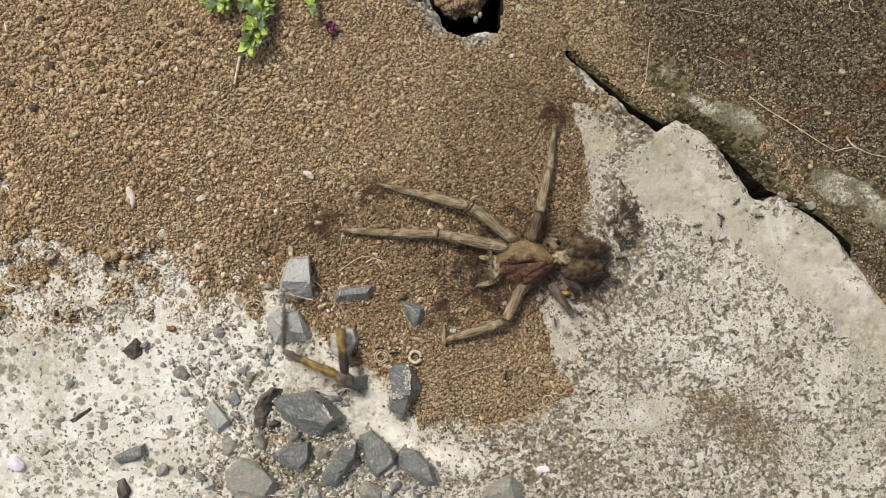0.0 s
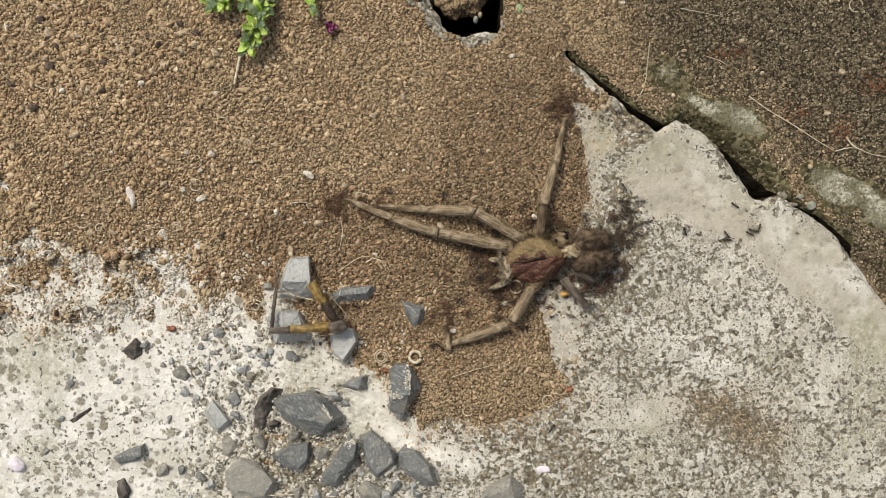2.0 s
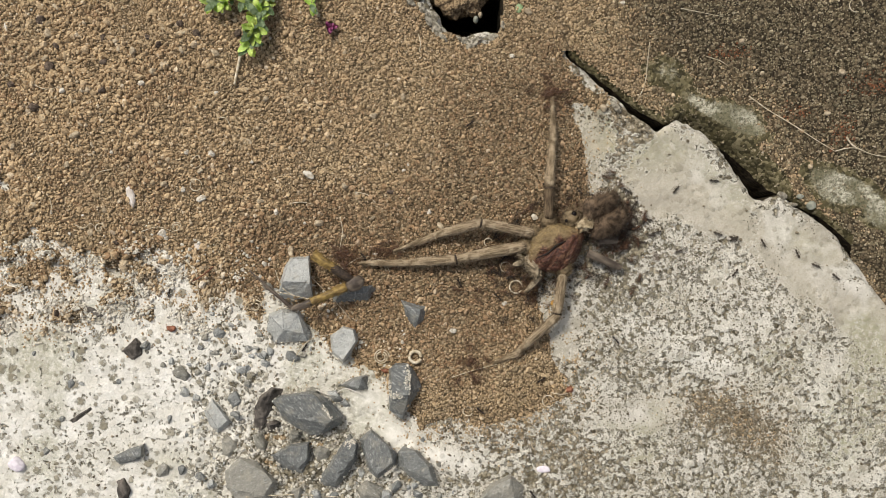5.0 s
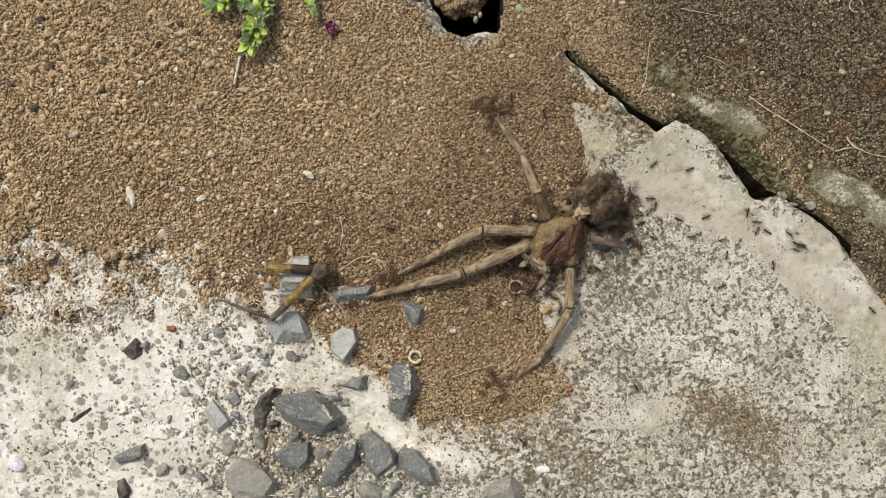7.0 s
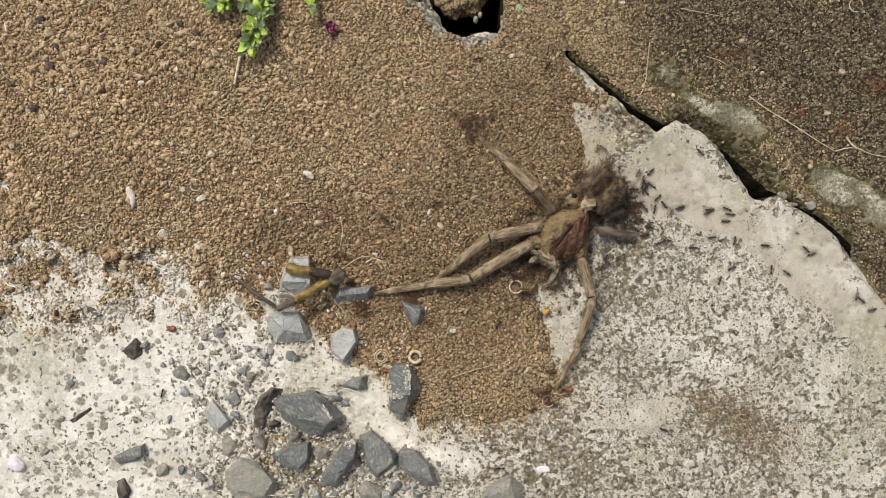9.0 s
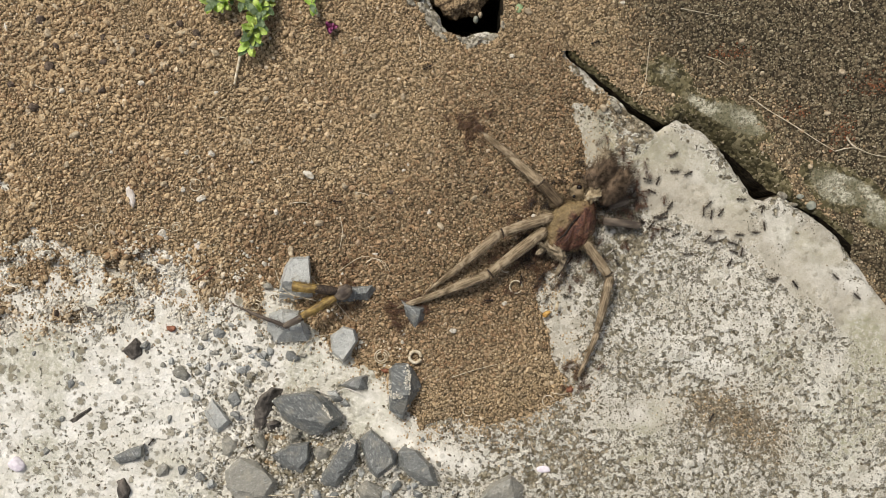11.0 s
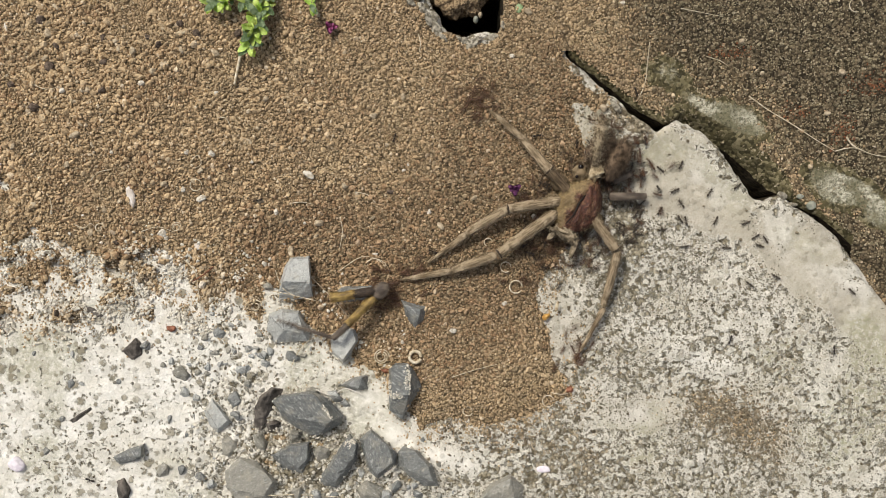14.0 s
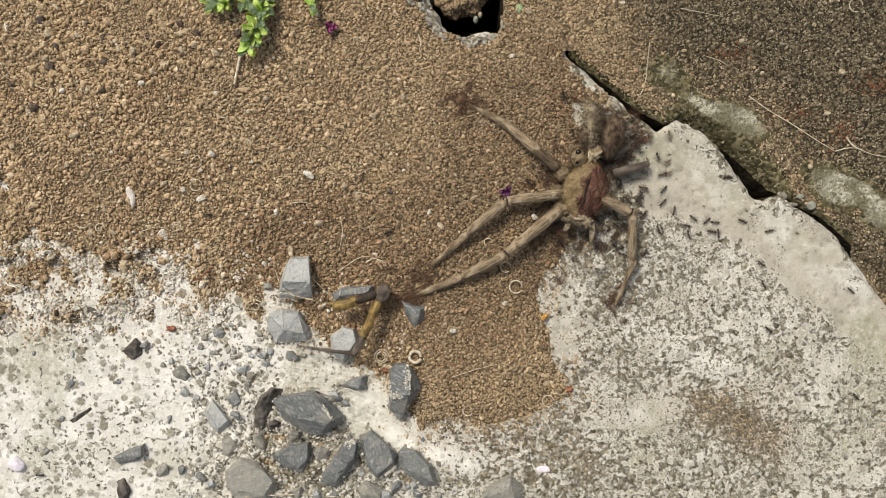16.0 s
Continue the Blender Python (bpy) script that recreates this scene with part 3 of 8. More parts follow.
stain = 0.7 * rim + 0.9 * blob(u, v, 1270, 725, 60, 34) + 0.9 * blob(u, v, 1345, 775, 60, 34, 25) + 0.3 * blob(u, v, 850, 780, 120, 30) + 0.8 * blob(u, v, 1030, 810, 80, 55) * fbm(u, v, 30, 84) + 0.5 * blob(u, v, 1090, 250, 40, 50)
lime = blob(u, v, 585, 625, 44, 20, 45) + blob(u, v, 650, 700, 50, 26, 50) + blob(u, v, 705, 775, 46, 20, 50) + blob(u, v, 790, 810, 60, 22, 15)
lime = lime * (0.5 + 1.0 * fbm(u, v, 24, 75))
white, rough, stain = np.maximum(white, lime), rough - 0.34 * lime, stain * (1 - 0.8 * np.clip(lime, 0, 1))
attribute(slab, "white", np.clip(white, 0, 1))
attribute(slab, "clean", np.clip(lime, 0, 1))
attribute(slab, "rough", np.clip(rough, 0, 1))
green = (blob(u, v, 1370, 645, 60, 22, 10) + 1.2 * blob(u, v, 1475, 770, 55, 70, 30) + 1.3 * blob(u, v, 1535, 640, 30, 70) + 0.8 * blob(u, v, 1110, 260, 35, 35) + 0.5 * blob(u, v, 1090, 240, 70, 60) + 0.9 * blob(u, v, 1092, 208, 30, 18, 40) + 0.5 * blob(u, v, 1190, 265, 50, 36) + 0.45 * blob(u, v, 1300, 345, 40, 30, 35) + 0.4 * blob(u, v, 1420, 430, 60, 22, 35)
         + 0.6 * step(0.58, 0.72, fbm(u, v, 120, 55)))
attribute(slab, "green", np.clip(green, 0, 0.8))
attribute(slab, "stain", np.clip(stain, 0, 0.8))
tagged(slab, "cream weathered concrete slab with gritty worn patches and a broken edge", "concrete slab", kind="structure")

far_slab, u, v, d = height_sheet("mossy_slab", 940, 1720, -150, 700, 3.0, far_z, FAR_CONCRETE, 0.045)
attribute(far_slab, "moss", np.clip(1.15 - 1.5 * bare_patches(u, v) + 0.5 * blob(u, v, 1365, 325, 30, 40) + 0.8 * (1 - step(4, 30, d)), 0, 1))
tagged(far_slab, "mossy olive concrete slab beyond the open crack", "concrete slab", kind="structure")

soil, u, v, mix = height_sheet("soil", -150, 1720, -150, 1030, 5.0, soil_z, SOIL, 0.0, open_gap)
# bed darkened below the reddish soil, part of it mottled shade put into colour
attribute(soil, "far", np.maximum(mix, 0.3 * step(0.25, 0.75, blob(u, v, 940, 280, 190, 230) + 0.9 * blob(u, v, 620, 450, 260, 120))))
tagged(soil, "brown crumbly soil spread over the concrete", "soil", kind="structure")


def ball_shapes(level, count, seed, squash=0.22, cuts=0, rugged=0.11):
    """A few uneven crumbs as arrays of corners, and their shared faces."""
    rng = np.random.RandomState(seed)
    bm = bmesh.new()
    if level:
        bmesh.ops.create_icosphere(bm, subdivisions=level, radius=1)
    else:
        for p in ((0, 0, 1), (1, 0, 0), (0, 1, 0), (-1, 0, 0), (0, -1, 0), (0, 0, -1)):
            bm.verts.new(p)
        bmesh.ops.convex_hull(bm, input=bm.verts)
    bm.verts.index_update()
    base = np.array([q.co[:] for q in bm.verts])
    faces = np.array([[q.index for q in f.verts] for f in bm.faces])
    bm.free()
    shapes = []
    for _ in range(count):
        k = rng.normal(size=(3, 3)) * 1.4
        wave = sum(np.sin(base @ k[i] + rng.rand() * 6) for i in range(3)) / 3
        size = 1 + squash * wave + rng.normal(size=len(base)) * rugged
        if cuts:
            flat = rng.normal(size=(cuts, 3))
            flat /= np.linalg.norm(flat, axis=1)[:, None]
            facing = np.maximum(base @ flat.T, 0.05)
            size = np.minimum(size, (rng.uniform(0.55, 0.9, cuts) / facing).min(1))
        shapes.append(base * size[:, None] * rng.uniform(0.65, 1.2, 3))
    return np.array(shapes), faces


def crumbs(name, material, u, v, z, radius, level, seed, smooth=True):
    """One object of many loose crumbs: places in the plan, radius in grid units."""
    rng = np.random.RandomState(seed)
    shapes, faces = ball_shapes(level, 12, seed, cuts=(0, 4, 11)[level], rugged=(0.22, 0.16, 0.08)[level])
    n = len(u)
    q = rng.normal(size=(n, 4))
    q /= np.linalg.norm(q, axis=1)[:, None]
    w, x, y, s = q.T
    turn = np.stack([1 - 2 * (y * y + s * s), 2 * (x * y - s * w), 2 * (x * s + y * w),
                     2 * (x * y + s * w), 1 - 2 * (x * x + s * s), 2 * (y * s - x * w),
                     2 * (x * s - y * w), 2 * (y * s + x * w), 1 - 2 * (x * x + y * y)], 1).reshape(n, 3, 3)
    local = np.einsum("nij,nkj->nki", turn, shapes[rng.randint(0, len(shapes), n)]) * (radius * UNIT)[:, None, None]
    centre = np.stack([(u - 784) * UNIT, (441 - v) * UNIT, z], 1)
    verts = (local + centre[:, None, :]).reshape(-1, 3)
    allf = (faces[None] + (np.arange(n) * shapes.shape[1])[:, None, None]).reshape(-1, faces.shape[1])
    return np_mesh(name, verts, allf, material, smooth)


def scatter_soil():
    rng = np.random.RandomState(5)

    def lay(n, low, high):
        u, v = rng.uniform(-70, 1640, n), rng.uniform(-70, 950, n)
        r = np.exp(rng.uniform(math.log(low), math.log(high), n))
        z, far = soil_z(u, v)
        s, ds = slab_z(u, v)
        f, df = far_z(u, v)
        ok = ((ds < 0) | (z > s - 0.0001)) & ((df < 0) | ((z > f - 0.0004) & (df > 4))) & (z > -0.004) & ((ds > 1) | (df > 4) | (u > 1508))
        return u[ok], v[ok], z[ok], r[ok], far[ok]

    for name, count, low, high, level, seed in (("soil_crumbs", 7600, 2.6, 6.6, 2, 6), ("small_soil", 56000, 1.6, 3.7, 1, 8), ("fine_soil", 86000, 1.1, 2.4, 0, 26)):
        u, v, z, r, far = lay(count, low, high)
        r = r * (1.00 - 0.22 * step(480, 900, u) * step(640, 480, v) - 0.20 * step(620, 760, u) * step(520, 600, v))
        r = r * (1 + 0.30 * step(560, 200, u) * step(0.35, 0.60, fbm(u, v, 90, 76)))
        pick = far > rng.rand(len(far))
        keep = ~pick | (rng.rand(len(far)) < (0.45 if level == 2 else 0.92))
        u, v, z, r, far, pick = u[keep], v[keep], z[keep], r[keep], far[keep], pick[keep]
        lift = (0.15 if level == 2 else 0.45) * UNIT * r
        # reddish soil; chance raised so its darker colour also holds mottled shade here
        damp = rng.rand(len(far)) < 0.85 * step(0.25, 0.75, blob(u, v, 940, 280, 190, 230) + 0.95 * blob(u, v, 620, 450, 260, 120) + 0.55 * blob(u, v, 790, 610, 190, 130) + 0.35 * (fbm(u, v, 50, 73) - 0.5)) + 0.3 * step(0.54, 0.66, fbm(u, v, 70, 72)) * step(700, 400, v)
        dusty = ~pick & ~damp & (rng.rand(len(far)) < 0.75 * step(110, 20, inside(HEAP, u, v) + 60 * (fbm(u, v, 40, 74) - 0.5)) * step(540, 420, u) * step(300, 400, v))
        tagged(crumbs("dusty_" + name, DUSTY_GRAIN, u[dusty], v[dusty], (z + lift)[dusty], r[dusty], level, seed + 2, False), "pale dusty soil grains at the edge of the heap", "soil", kind="stuff")
        pick_all = pick | dusty
        for kind, take, material, label in (("", ~pick_all & ~damp, GRAIN, "loose crumbly brown soil grains"), ("reddish_", ~pick & damp, RED_GRAIN, "darker reddish-brown soil grains")):
            tagged(crumbs(kind + name, material, u[take], v[take], (z + lift)[take], r[take], level, seed, False), label, "soil", kind="stuff")
        red = rng.rand(len(far)) < 1.2 * (blob(u, v, 1550, 152, 34, 20) + blob(u, v, 1405, 200, 20, 11) + blob(u, v, 1488, 236, 16, 24, 20) + blob(u, v, 1292, 96, 28, 10))
        for kind, take, material, label in (("dark_", pick & ~red, DARK_GRAIN, "dark brown soil grains beyond the crack"), ("rusty_", pick & red, RUSTY_GRAIN, "rust-red soil grains beyond the crack")):
            tagged(crumbs(kind + name, material, u[take], v[take], (z + lift)[take], r[take] * 0.88, level, seed + 1, False), label, "soil", kind="stuff")
    n = 9000
    u, v = rng.uniform(1000, 1630, n), rng.uniform(60, 520, n)
    f, df = far_z(u, v)
    z, far = soil_z(u, v)
    ok = (df > 4) & (z < f) & (rng.rand(n) < 0.8 * step(0.36, 0.62, fbm(u, v, 22, 77)))
    r = np.exp(rng.uniform(math.log(0.9), math.log(2.6), n))
    tagged(crumbs("stray_dark_grit", DARK_GRAIN, u[ok], v[ok], f[ok] + r[ok] * UNIT * 0.4, r[ok], 1, 14, False),
           "stray dark grit on the mossy slab", "grit", kind="stuff")
    # stray grains lying on the bare concrete, thickest beside the heap
    n = 40000
    u, v = rng.uniform(-60, 1630, n), rng.uniform(100, 940, n)
    s, ds = slab_z(u, v)
    z, far = soil_z(u, v)
    near = inside(HEAP, u, v)
    chance = 0.035 + 0.28 * np.exp(-np.maximum(-near, 0) / 24) + 0.06 * step(900, 1000, u) * (inside(SMOOTH_BAND, u, v) < -25)
    chance = chance + 0.10 * blob(u, v, 450, 780, 130, 90) + 1.2 * blob(u, v, 1270, 725, 50, 26) + 1.2 * blob(u, v, 1345, 775, 46, 24, 25) + 0.7 * blob(u, v, 1080, 215, 46, 26, 30) + 1.6 * blob(u, v, 1128, 212, 40, 16, 32) + 0.5 * (blob(u, v, 1115, 355, 22, 26) + blob(u, v, 1128, 432, 26, 22))
    ok = (ds > 8) & (z < s) & (rng.rand(n) < chance * step(0.38, 0.62, fbm(u, v, 26, 61)))
    r = np.exp(rng.uniform(math.log(1.2), math.log(3.4), n))
    tagged(crumbs("stray_grit", DULL_GRAIN, u[ok], v[ok], s[ok] + r[ok] * UNIT * 0.4, r[ok], 1, 10, False),
           "stray brown grit lying on bare concrete", "grit", kind="stuff")
    # crumbs spilt past the edge of the heap
    n = 56000
    u, v = rng.uniform(-60, 1420, n), rng.uniform(160, 860, n)
    s, ds = slab_z(u, v)
    z, far = soil_z(u, v)
    near = inside(HEAP, u, v)
    ok = (ds > 6) & (z < s) & (rng.rand(n) < (0.9 * np.exp(-np.maximum(-near, 0) / 24) + 0.9 * blob(u, v, 1270, 725, 55, 28) + blob(u, v, 1345, 775, 50, 26, 25)
                                         + 0.5 * step(420, 200, u) * step(420, 450, v) * step(625, 560, v) * step(0.46, 0.58, fbm(u, v, 40, 66, 4))) * step(0.34, 0.58, fbm(u, v, 18, 64)))
    r = np.exp(rng.uniform(math.log(0.9), math.log(2.6), n))
    tagged(crumbs("spilt_soil", GRAIN, u[ok], v[ok], s[ok] + r[ok] * UNIT * 0.4, r[ok], 1, 16, False),
           "brown crumbs spilt thinly over concrete", "soil", kind="stuff")
    # a thin drift of soil on the worn slab
    n = 1500
    first = rng.rand(n) < 0.45
    u = np.where(first, rng.normal(1268, 30, n), rng.normal(1342, 32, n))
    v = np.where(first, rng.normal(722, 20, n), rng.normal(772, 24, n))
    s = slab_z(u, v)[0]
    ok = rng.rand(n) < 0.35 + 0.65 * step(0.42, 0.58, fbm(u, v, 22, 78))
    r = np.exp(rng.uniform(math.log(1.1), math.log(3.0), n))
    tagged(crumbs("drifted_soil", DULL_GRAIN, u[ok], v[ok], s[ok] + r[ok] * UNIT * 0.35, r[ok], 1, 28, False),
           "thin drift of brown crumbs on worn concrete", "soil", kind="stuff")
    # gritty skin of the worn slab
    n = 60000
    u, v = rng.uniform(560, 1630, n), rng.uniform(190, 940, n)
    s, ds = slab_z(u, v)
    z, far = soil_z(u, v)
    thick = 0.50 - 0.9 * step(-30, 40, inside(SMOOTH_BAND, u, v)) + 2.6 * (fbm(u, v, 48, 65, 4) - 0.5) - 0.5 * blob(u, v, 1000, 560, 34, 55) - 0.6 * blob(u, v, 1048, 260, 26, 70)
    thick = thick - 0.22 * (blob(u, v, 1120, 740, 70, 28) + blob(u, v, 1430, 705, 60, 45) + blob(u, v, 1290, 655, 60, 22, 15))
    thick = thick * step(760, 860, u + 0.25 * (v - 700)) - 0.5 * (blob(u, v, 790, 810, 60, 22, 15) + blob(u, v, 930, 790, 70, 26))
    ok = (ds > 6) & (z < s) & (rng.rand(n) < thick)
    r = np.exp(rng.uniform(math.log(0.9), math.log(2.3), n))
    tagged(crumbs("slab_grit", CRUST_GRAIN, u[ok], v[ok], s[ok] - r[ok] * UNIT * 0.1, r[ok], 1, 18, False),
           "grey and cream grit bonded to the worn slab", "grit", kind="stuff")
    # broken crust between the gravel
    n = 4200
    u, v = rng.uniform(330, 840, n), rng.uniform(610, 940, n)
    s, ds = slab_z(u, v)
    z, far = soil_z(u, v)
    chance = blob(u, v, 560, 830, 210, 70) + 0.8 * blob(u, v, 450, 740, 100, 90) - 1.4 * blob(u, v, 665, 725, 50, 50) - 1.2 * blob(u, v, 720, 790, 60, 40)
    ok = (z < s) & (rng.rand(n) < chance)
    r = np.exp(rng.uniform(math.log(1.4), math.log(5.5), n))
    limy = rng.rand(n) < 0.62
    for name, material, take, label in (("crusty_rubble", RUBBLE, ok & ~limy, "crusty grey rubble packed between gravel stones"), ("lime_rubble", LIME, ok & limy, "cream lime rubble packed between gravel stones")):
        tagged(crumbs(name, material, u[take], v[take], s[take] - r[take] * UNIT * 0.25, r[take], 2, 20, False), label, "rubble", kind="stuff")
    n = 5200
    u, v = rng.uniform(-60, 1000, n), rng.uniform(470, 940, n)
    s, ds = slab_z(u, v)
    z, far = soil_z(u, v)
    chance = 0.14 + 0.9 * blob(u, v, 450, 760, 200, 150) + 0.5 * blob(u, v, 470, 620, 120, 60) - 1.0 * blob(u, v, 660, 715, 50, 50) - 0.8 * blob(u, v, 720, 790, 60, 40)
    ok = (z < s + 0.0004) & (rng.rand(n) < chance * step(0.42, 0.60, fbm(u, v, 34, 63)))
    r = np.exp(rng.uniform(math.log(1.4), math.log(5.5), n))
    tagged(crumbs("grey_rubble", RUBBLE, u[ok], v[ok], s[ok] - r[ok] * UNIT * 0.15, r[ok], 1, 12, False),
           "small grey rubble strewn round the gravel", "rubble", kind="stuff")
    # crumbs of lime worked into the ragged edge of the heap
    n = 38000
    u, v = rng.uniform(-60, 720, n), rng.uniform(285, 700, n)
    z = np.maximum(soil_z(u, v)[0], slab_z(u, v)[0])
    near = inside(HEAP, u, v)
    chance = np.exp(-(np.maximum(near - 10, 0) / 60) ** 2) * step(-60, -5, near) + 0.8 * blob(u, v, 8, 325, 30, 32) + 0.9 * blob(u, v, 60, 450, 70, 40) + 0.7 * blob(u, v, 180, 480, 60, 30)
    ok = rng.rand(n) < chance * step(0.50, 0.66, fbm(u, v, 24, 71, 4)) * (0.15 + 0.85 * step(460, 320, u))
    r = np.exp(rng.uniform(math.log(1.2), math.log(4.4), n))
    tagged(crumbs("lime_crumbs", LIME, u[ok], v[ok], z[ok] + r[ok] * UNIT * 0.5, r[ok], 1, 24, False),
           "whitish lime crumbs mixed into the edge of the soil", "lime", kind="stuff")


scatter_soil()


def top_at(u, v):
    """Height of whatever surface lies open at a spot of the plan."""
    return float(tops_at([u], [v])[0])


def tops_at(u, v):
    u, v = np.array(u, float), np.array(v, float)
    (s, ds), (f, df) = slab_z(u, v), far_z(u, v)
    return np.maximum(np.maximum(np.where(ds > 0, s, -0.03), soil_z(u, v)[0]), np.where(df > 0, f, -0.03))


# ---- gravel ----
BEDDED = []      # outline, foot and height of the stones set in lime


def stone(outline, crest, material=SLATE, label="angular slate-grey gravel stone lying on concrete", seed=0, lift=0.0, foot=0.25):
    """A split stone: its outline in the plan, and the corners (u, v, height in mm) of its upper faces."""
    rng = random.Random(seed * 7 + len(outline))
    cu, cv = sum(p[0] for p in outline) / len(outline), sum(p[1] for p in outline) / len(outline)
    ground = min(top_at(cu, cv), 0.0025) - 0.0006 + lift * MM
    base = spot(cu, cv, ground)
    tall = max(h for _, _, h in crest)
    bm = bmesh.new()
    for share, grow in ((0.0, 0.94), (foot, 1.0)):
        for p in outline:
            bm.verts.new(spot(cu + (p[0] - cu) * grow, cv + (p[1] - cv) * grow, ground + share * tall * rng.uniform(0.7, 1.2) * MM) - base)
    for u, v, h in crest:
        bm.verts.new(spot(u, v, ground + h * MM) - base)
    out = bmesh.ops.convex_hull(bm, input=bm.verts)
    bmesh.ops.delete(bm, geom=[g for g in out["geom_interior"] if isinstance(g, bmesh.types.BMVert)], context="VERTS")
    bmesh.ops.dissolve_limit(bm, angle_limit=radians(13), verts=bm.verts, edges=bm.edges)
    worn = bmesh.ops.bevel(bm, geom=[e for e in bm.edges if e.calc_face_angle(0) > 0.3], offset=0.7 * UNIT, segments=1, affect="EDGES", clamp_overlap=True)["faces"]
    for f in worn:
        f.material_index = 1 if f.calc_center_median().z > 0.3 * tall * MM and rng.random() < 0.6 else 0
    bmesh.ops.triangulate(bm, faces=bm.faces)
    for _ in range(4):
        bmesh.ops.subdivide_edges(bm, edges=[e for e in bm.edges if e.calc_length() > 4.5 * UNIT], cuts=1)
        bmesh.ops.triangulate(bm, faces=bm.faces)
    bm.normal_update()
    for q in bm.verts:
        chip = max(0.0, noise.noise(q.co * 700 + Vector((0, seed, 0))) - 0.25)
        q.co += q.normal * UNIT * (1.2 * noise.noise(q.co * 380 + Vector((seed, 0, 0))) + 0.5 * noise.noise(q.co * 1000) + 0.3 * noise.noise(q.co * 2600) - 4.0 * chip)
    ob = part("gravel_stone", bm, material, smooth=False)
    ob.data.materials.append(CHIPPED if material in (SLATE, PALE_SLATE) else material)
    ob.location = base
    if tall > 2.7 and cu > 330:
        BEDDED.append((outline, ground, tall))
    return tagged(ob, label, "gravel", "gravel stones")


stone([(495, 500), (504, 472), (514, 455), (548, 453), (553, 490), (554, 526), (524, 531), (494, 529)],
      [(508, 470, 5.4), (518, 458, 5.0), (546, 457, 5.0), (549, 500, 6.4), (499, 499, 6.2)], PALE_SLATE, "pale grey gravel stone half sunk in soil", 1)
stone([(471, 586), (476, 556), (500, 546), (530, 550), (550, 590), (546, 604), (486, 607)],
      [(479, 560, 4.6), (500, 552, 5.6), (528, 556, 5.0), (502, 585, 5.8), (538, 590, 4.2)], PALE_SLATE, "pale grey wedge-shaped gravel stone on concrete", 2)
stone([(586, 521), (604, 508), (660, 505), (665, 513), (652, 532), (590, 537)],
      [(604, 512, 3.2), (656, 508, 3.6), (650, 518, 3.8), (600, 524, 3.4)], SLATE, "long thin slate-grey gravel chip on soil", 3, 0.6)
stone([(709, 530), (722, 540), (754, 543), (751, 566), (735, 582), (720, 566)],
      [(716, 541, 3.2), (744, 548, 3.4), (741, 562, 3.6), (728, 562, 3.0)], SLATE, "small blue-grey gravel chip half buried in soil", 4)
stone([(584, 594), (608, 577), (628, 582), (635, 604), (608, 645), (586, 624)],
      [(588, 597, 3.2), (609, 580, 4.2), (625, 585, 4.6), (630, 604, 4.6), (607, 638, 3.8), (590, 622, 3.0)], PALE_SLATE, "flat five-sided grey gravel stone beside the soil", 5, 0.5)
stone([(599, 682), (628, 668), (651, 663), (653, 690), (628, 692)],
      [(612, 680, 2.4), (641, 668, 3.6), (634, 687, 3.4)], SLATE, "dark grey pointed gravel chip on white concrete", 6)
tall_stone = stone([(688, 652), (700, 642), (722, 643), (736, 660), (746, 684), (730, 704), (712, 742), (688, 726)],
                   [(692, 652, 6.2), (702, 646, 6.8), (719, 646, 7.0), (724, 696, 7.0), (694, 704, 6.2), (716, 718, 4.2)], SLATE, "tall grey gravel stone with chalky crust", 7)
block = stone([(480, 709), (500, 699), (554, 691), (582, 706), (608, 736), (606, 750), (586, 754), (563, 773), (544, 768), (504, 744)],
              [(486, 711, 5.6), (504, 702, 6.8), (552, 697, 8.2), (560, 703, 8.2), (588, 744, 7.2), (580, 750, 6.8), (512, 738, 5.4)], SLATE, "large slate-grey gravel block on the concrete", 8)
stone([(449, 722), (458, 704), (480, 685), (501, 689), (500, 697), (484, 700), (474, 718), (468, 742), (462, 764), (450, 758)],
      [(462, 708, 4.6), (482, 690, 5.0), (466, 728, 3.6)], DARK_SLATE, "dark brown weathered stone chip on concrete", 9)
stone([(478, 806), (514, 786), (547, 782), (550, 812), (534, 838), (500, 829)],
      [(488, 805, 4.0), (516, 790, 5.0), (544, 787, 4.8), (544, 811, 4.4), (528, 828, 3.6)], SLATE, seed=10)
tipped = stone([(565, 846), (598, 797), (619, 767), (634, 784), (632, 812), (612, 844), (595, 863), (574, 860)],
               [(576, 842, 4.6), (604, 798, 6.4), (620, 778, 6.0), (630, 788, 5.6), (626, 808, 5.6), (594, 852, 4.8)], SLATE, "long blue-grey gravel stone tipped on edge", 11)
slanted = stone([(636, 778), (657, 759), (690, 788), (703, 802), (700, 826), (668, 849), (650, 830), (640, 804)],
                [(642, 778, 5.0), (657, 765, 5.4), (688, 792, 5.8), (696, 818, 5.2), (668, 840, 4.0), (654, 826, 4.2)], SLATE, seed=12)
stone([(703, 801), (714, 790), (738, 797), (766, 825), (777, 861), (750, 860), (722, 842), (704, 824)],
      [(710, 800, 4.6), (734, 800, 5.4), (758, 826, 5.6), (766, 852, 4.6), (722, 832, 3.8)], SLATE, seed=13)
stone([(361, 727), (375, 703), (396, 726), (411, 748), (386, 767), (371, 755)],
      [(366, 727, 2.6), (377, 710, 3.0), (403, 745, 3.4), (386, 760, 2.4)], PALE_SLATE, "small flat grey gravel stone on white concrete", 14)
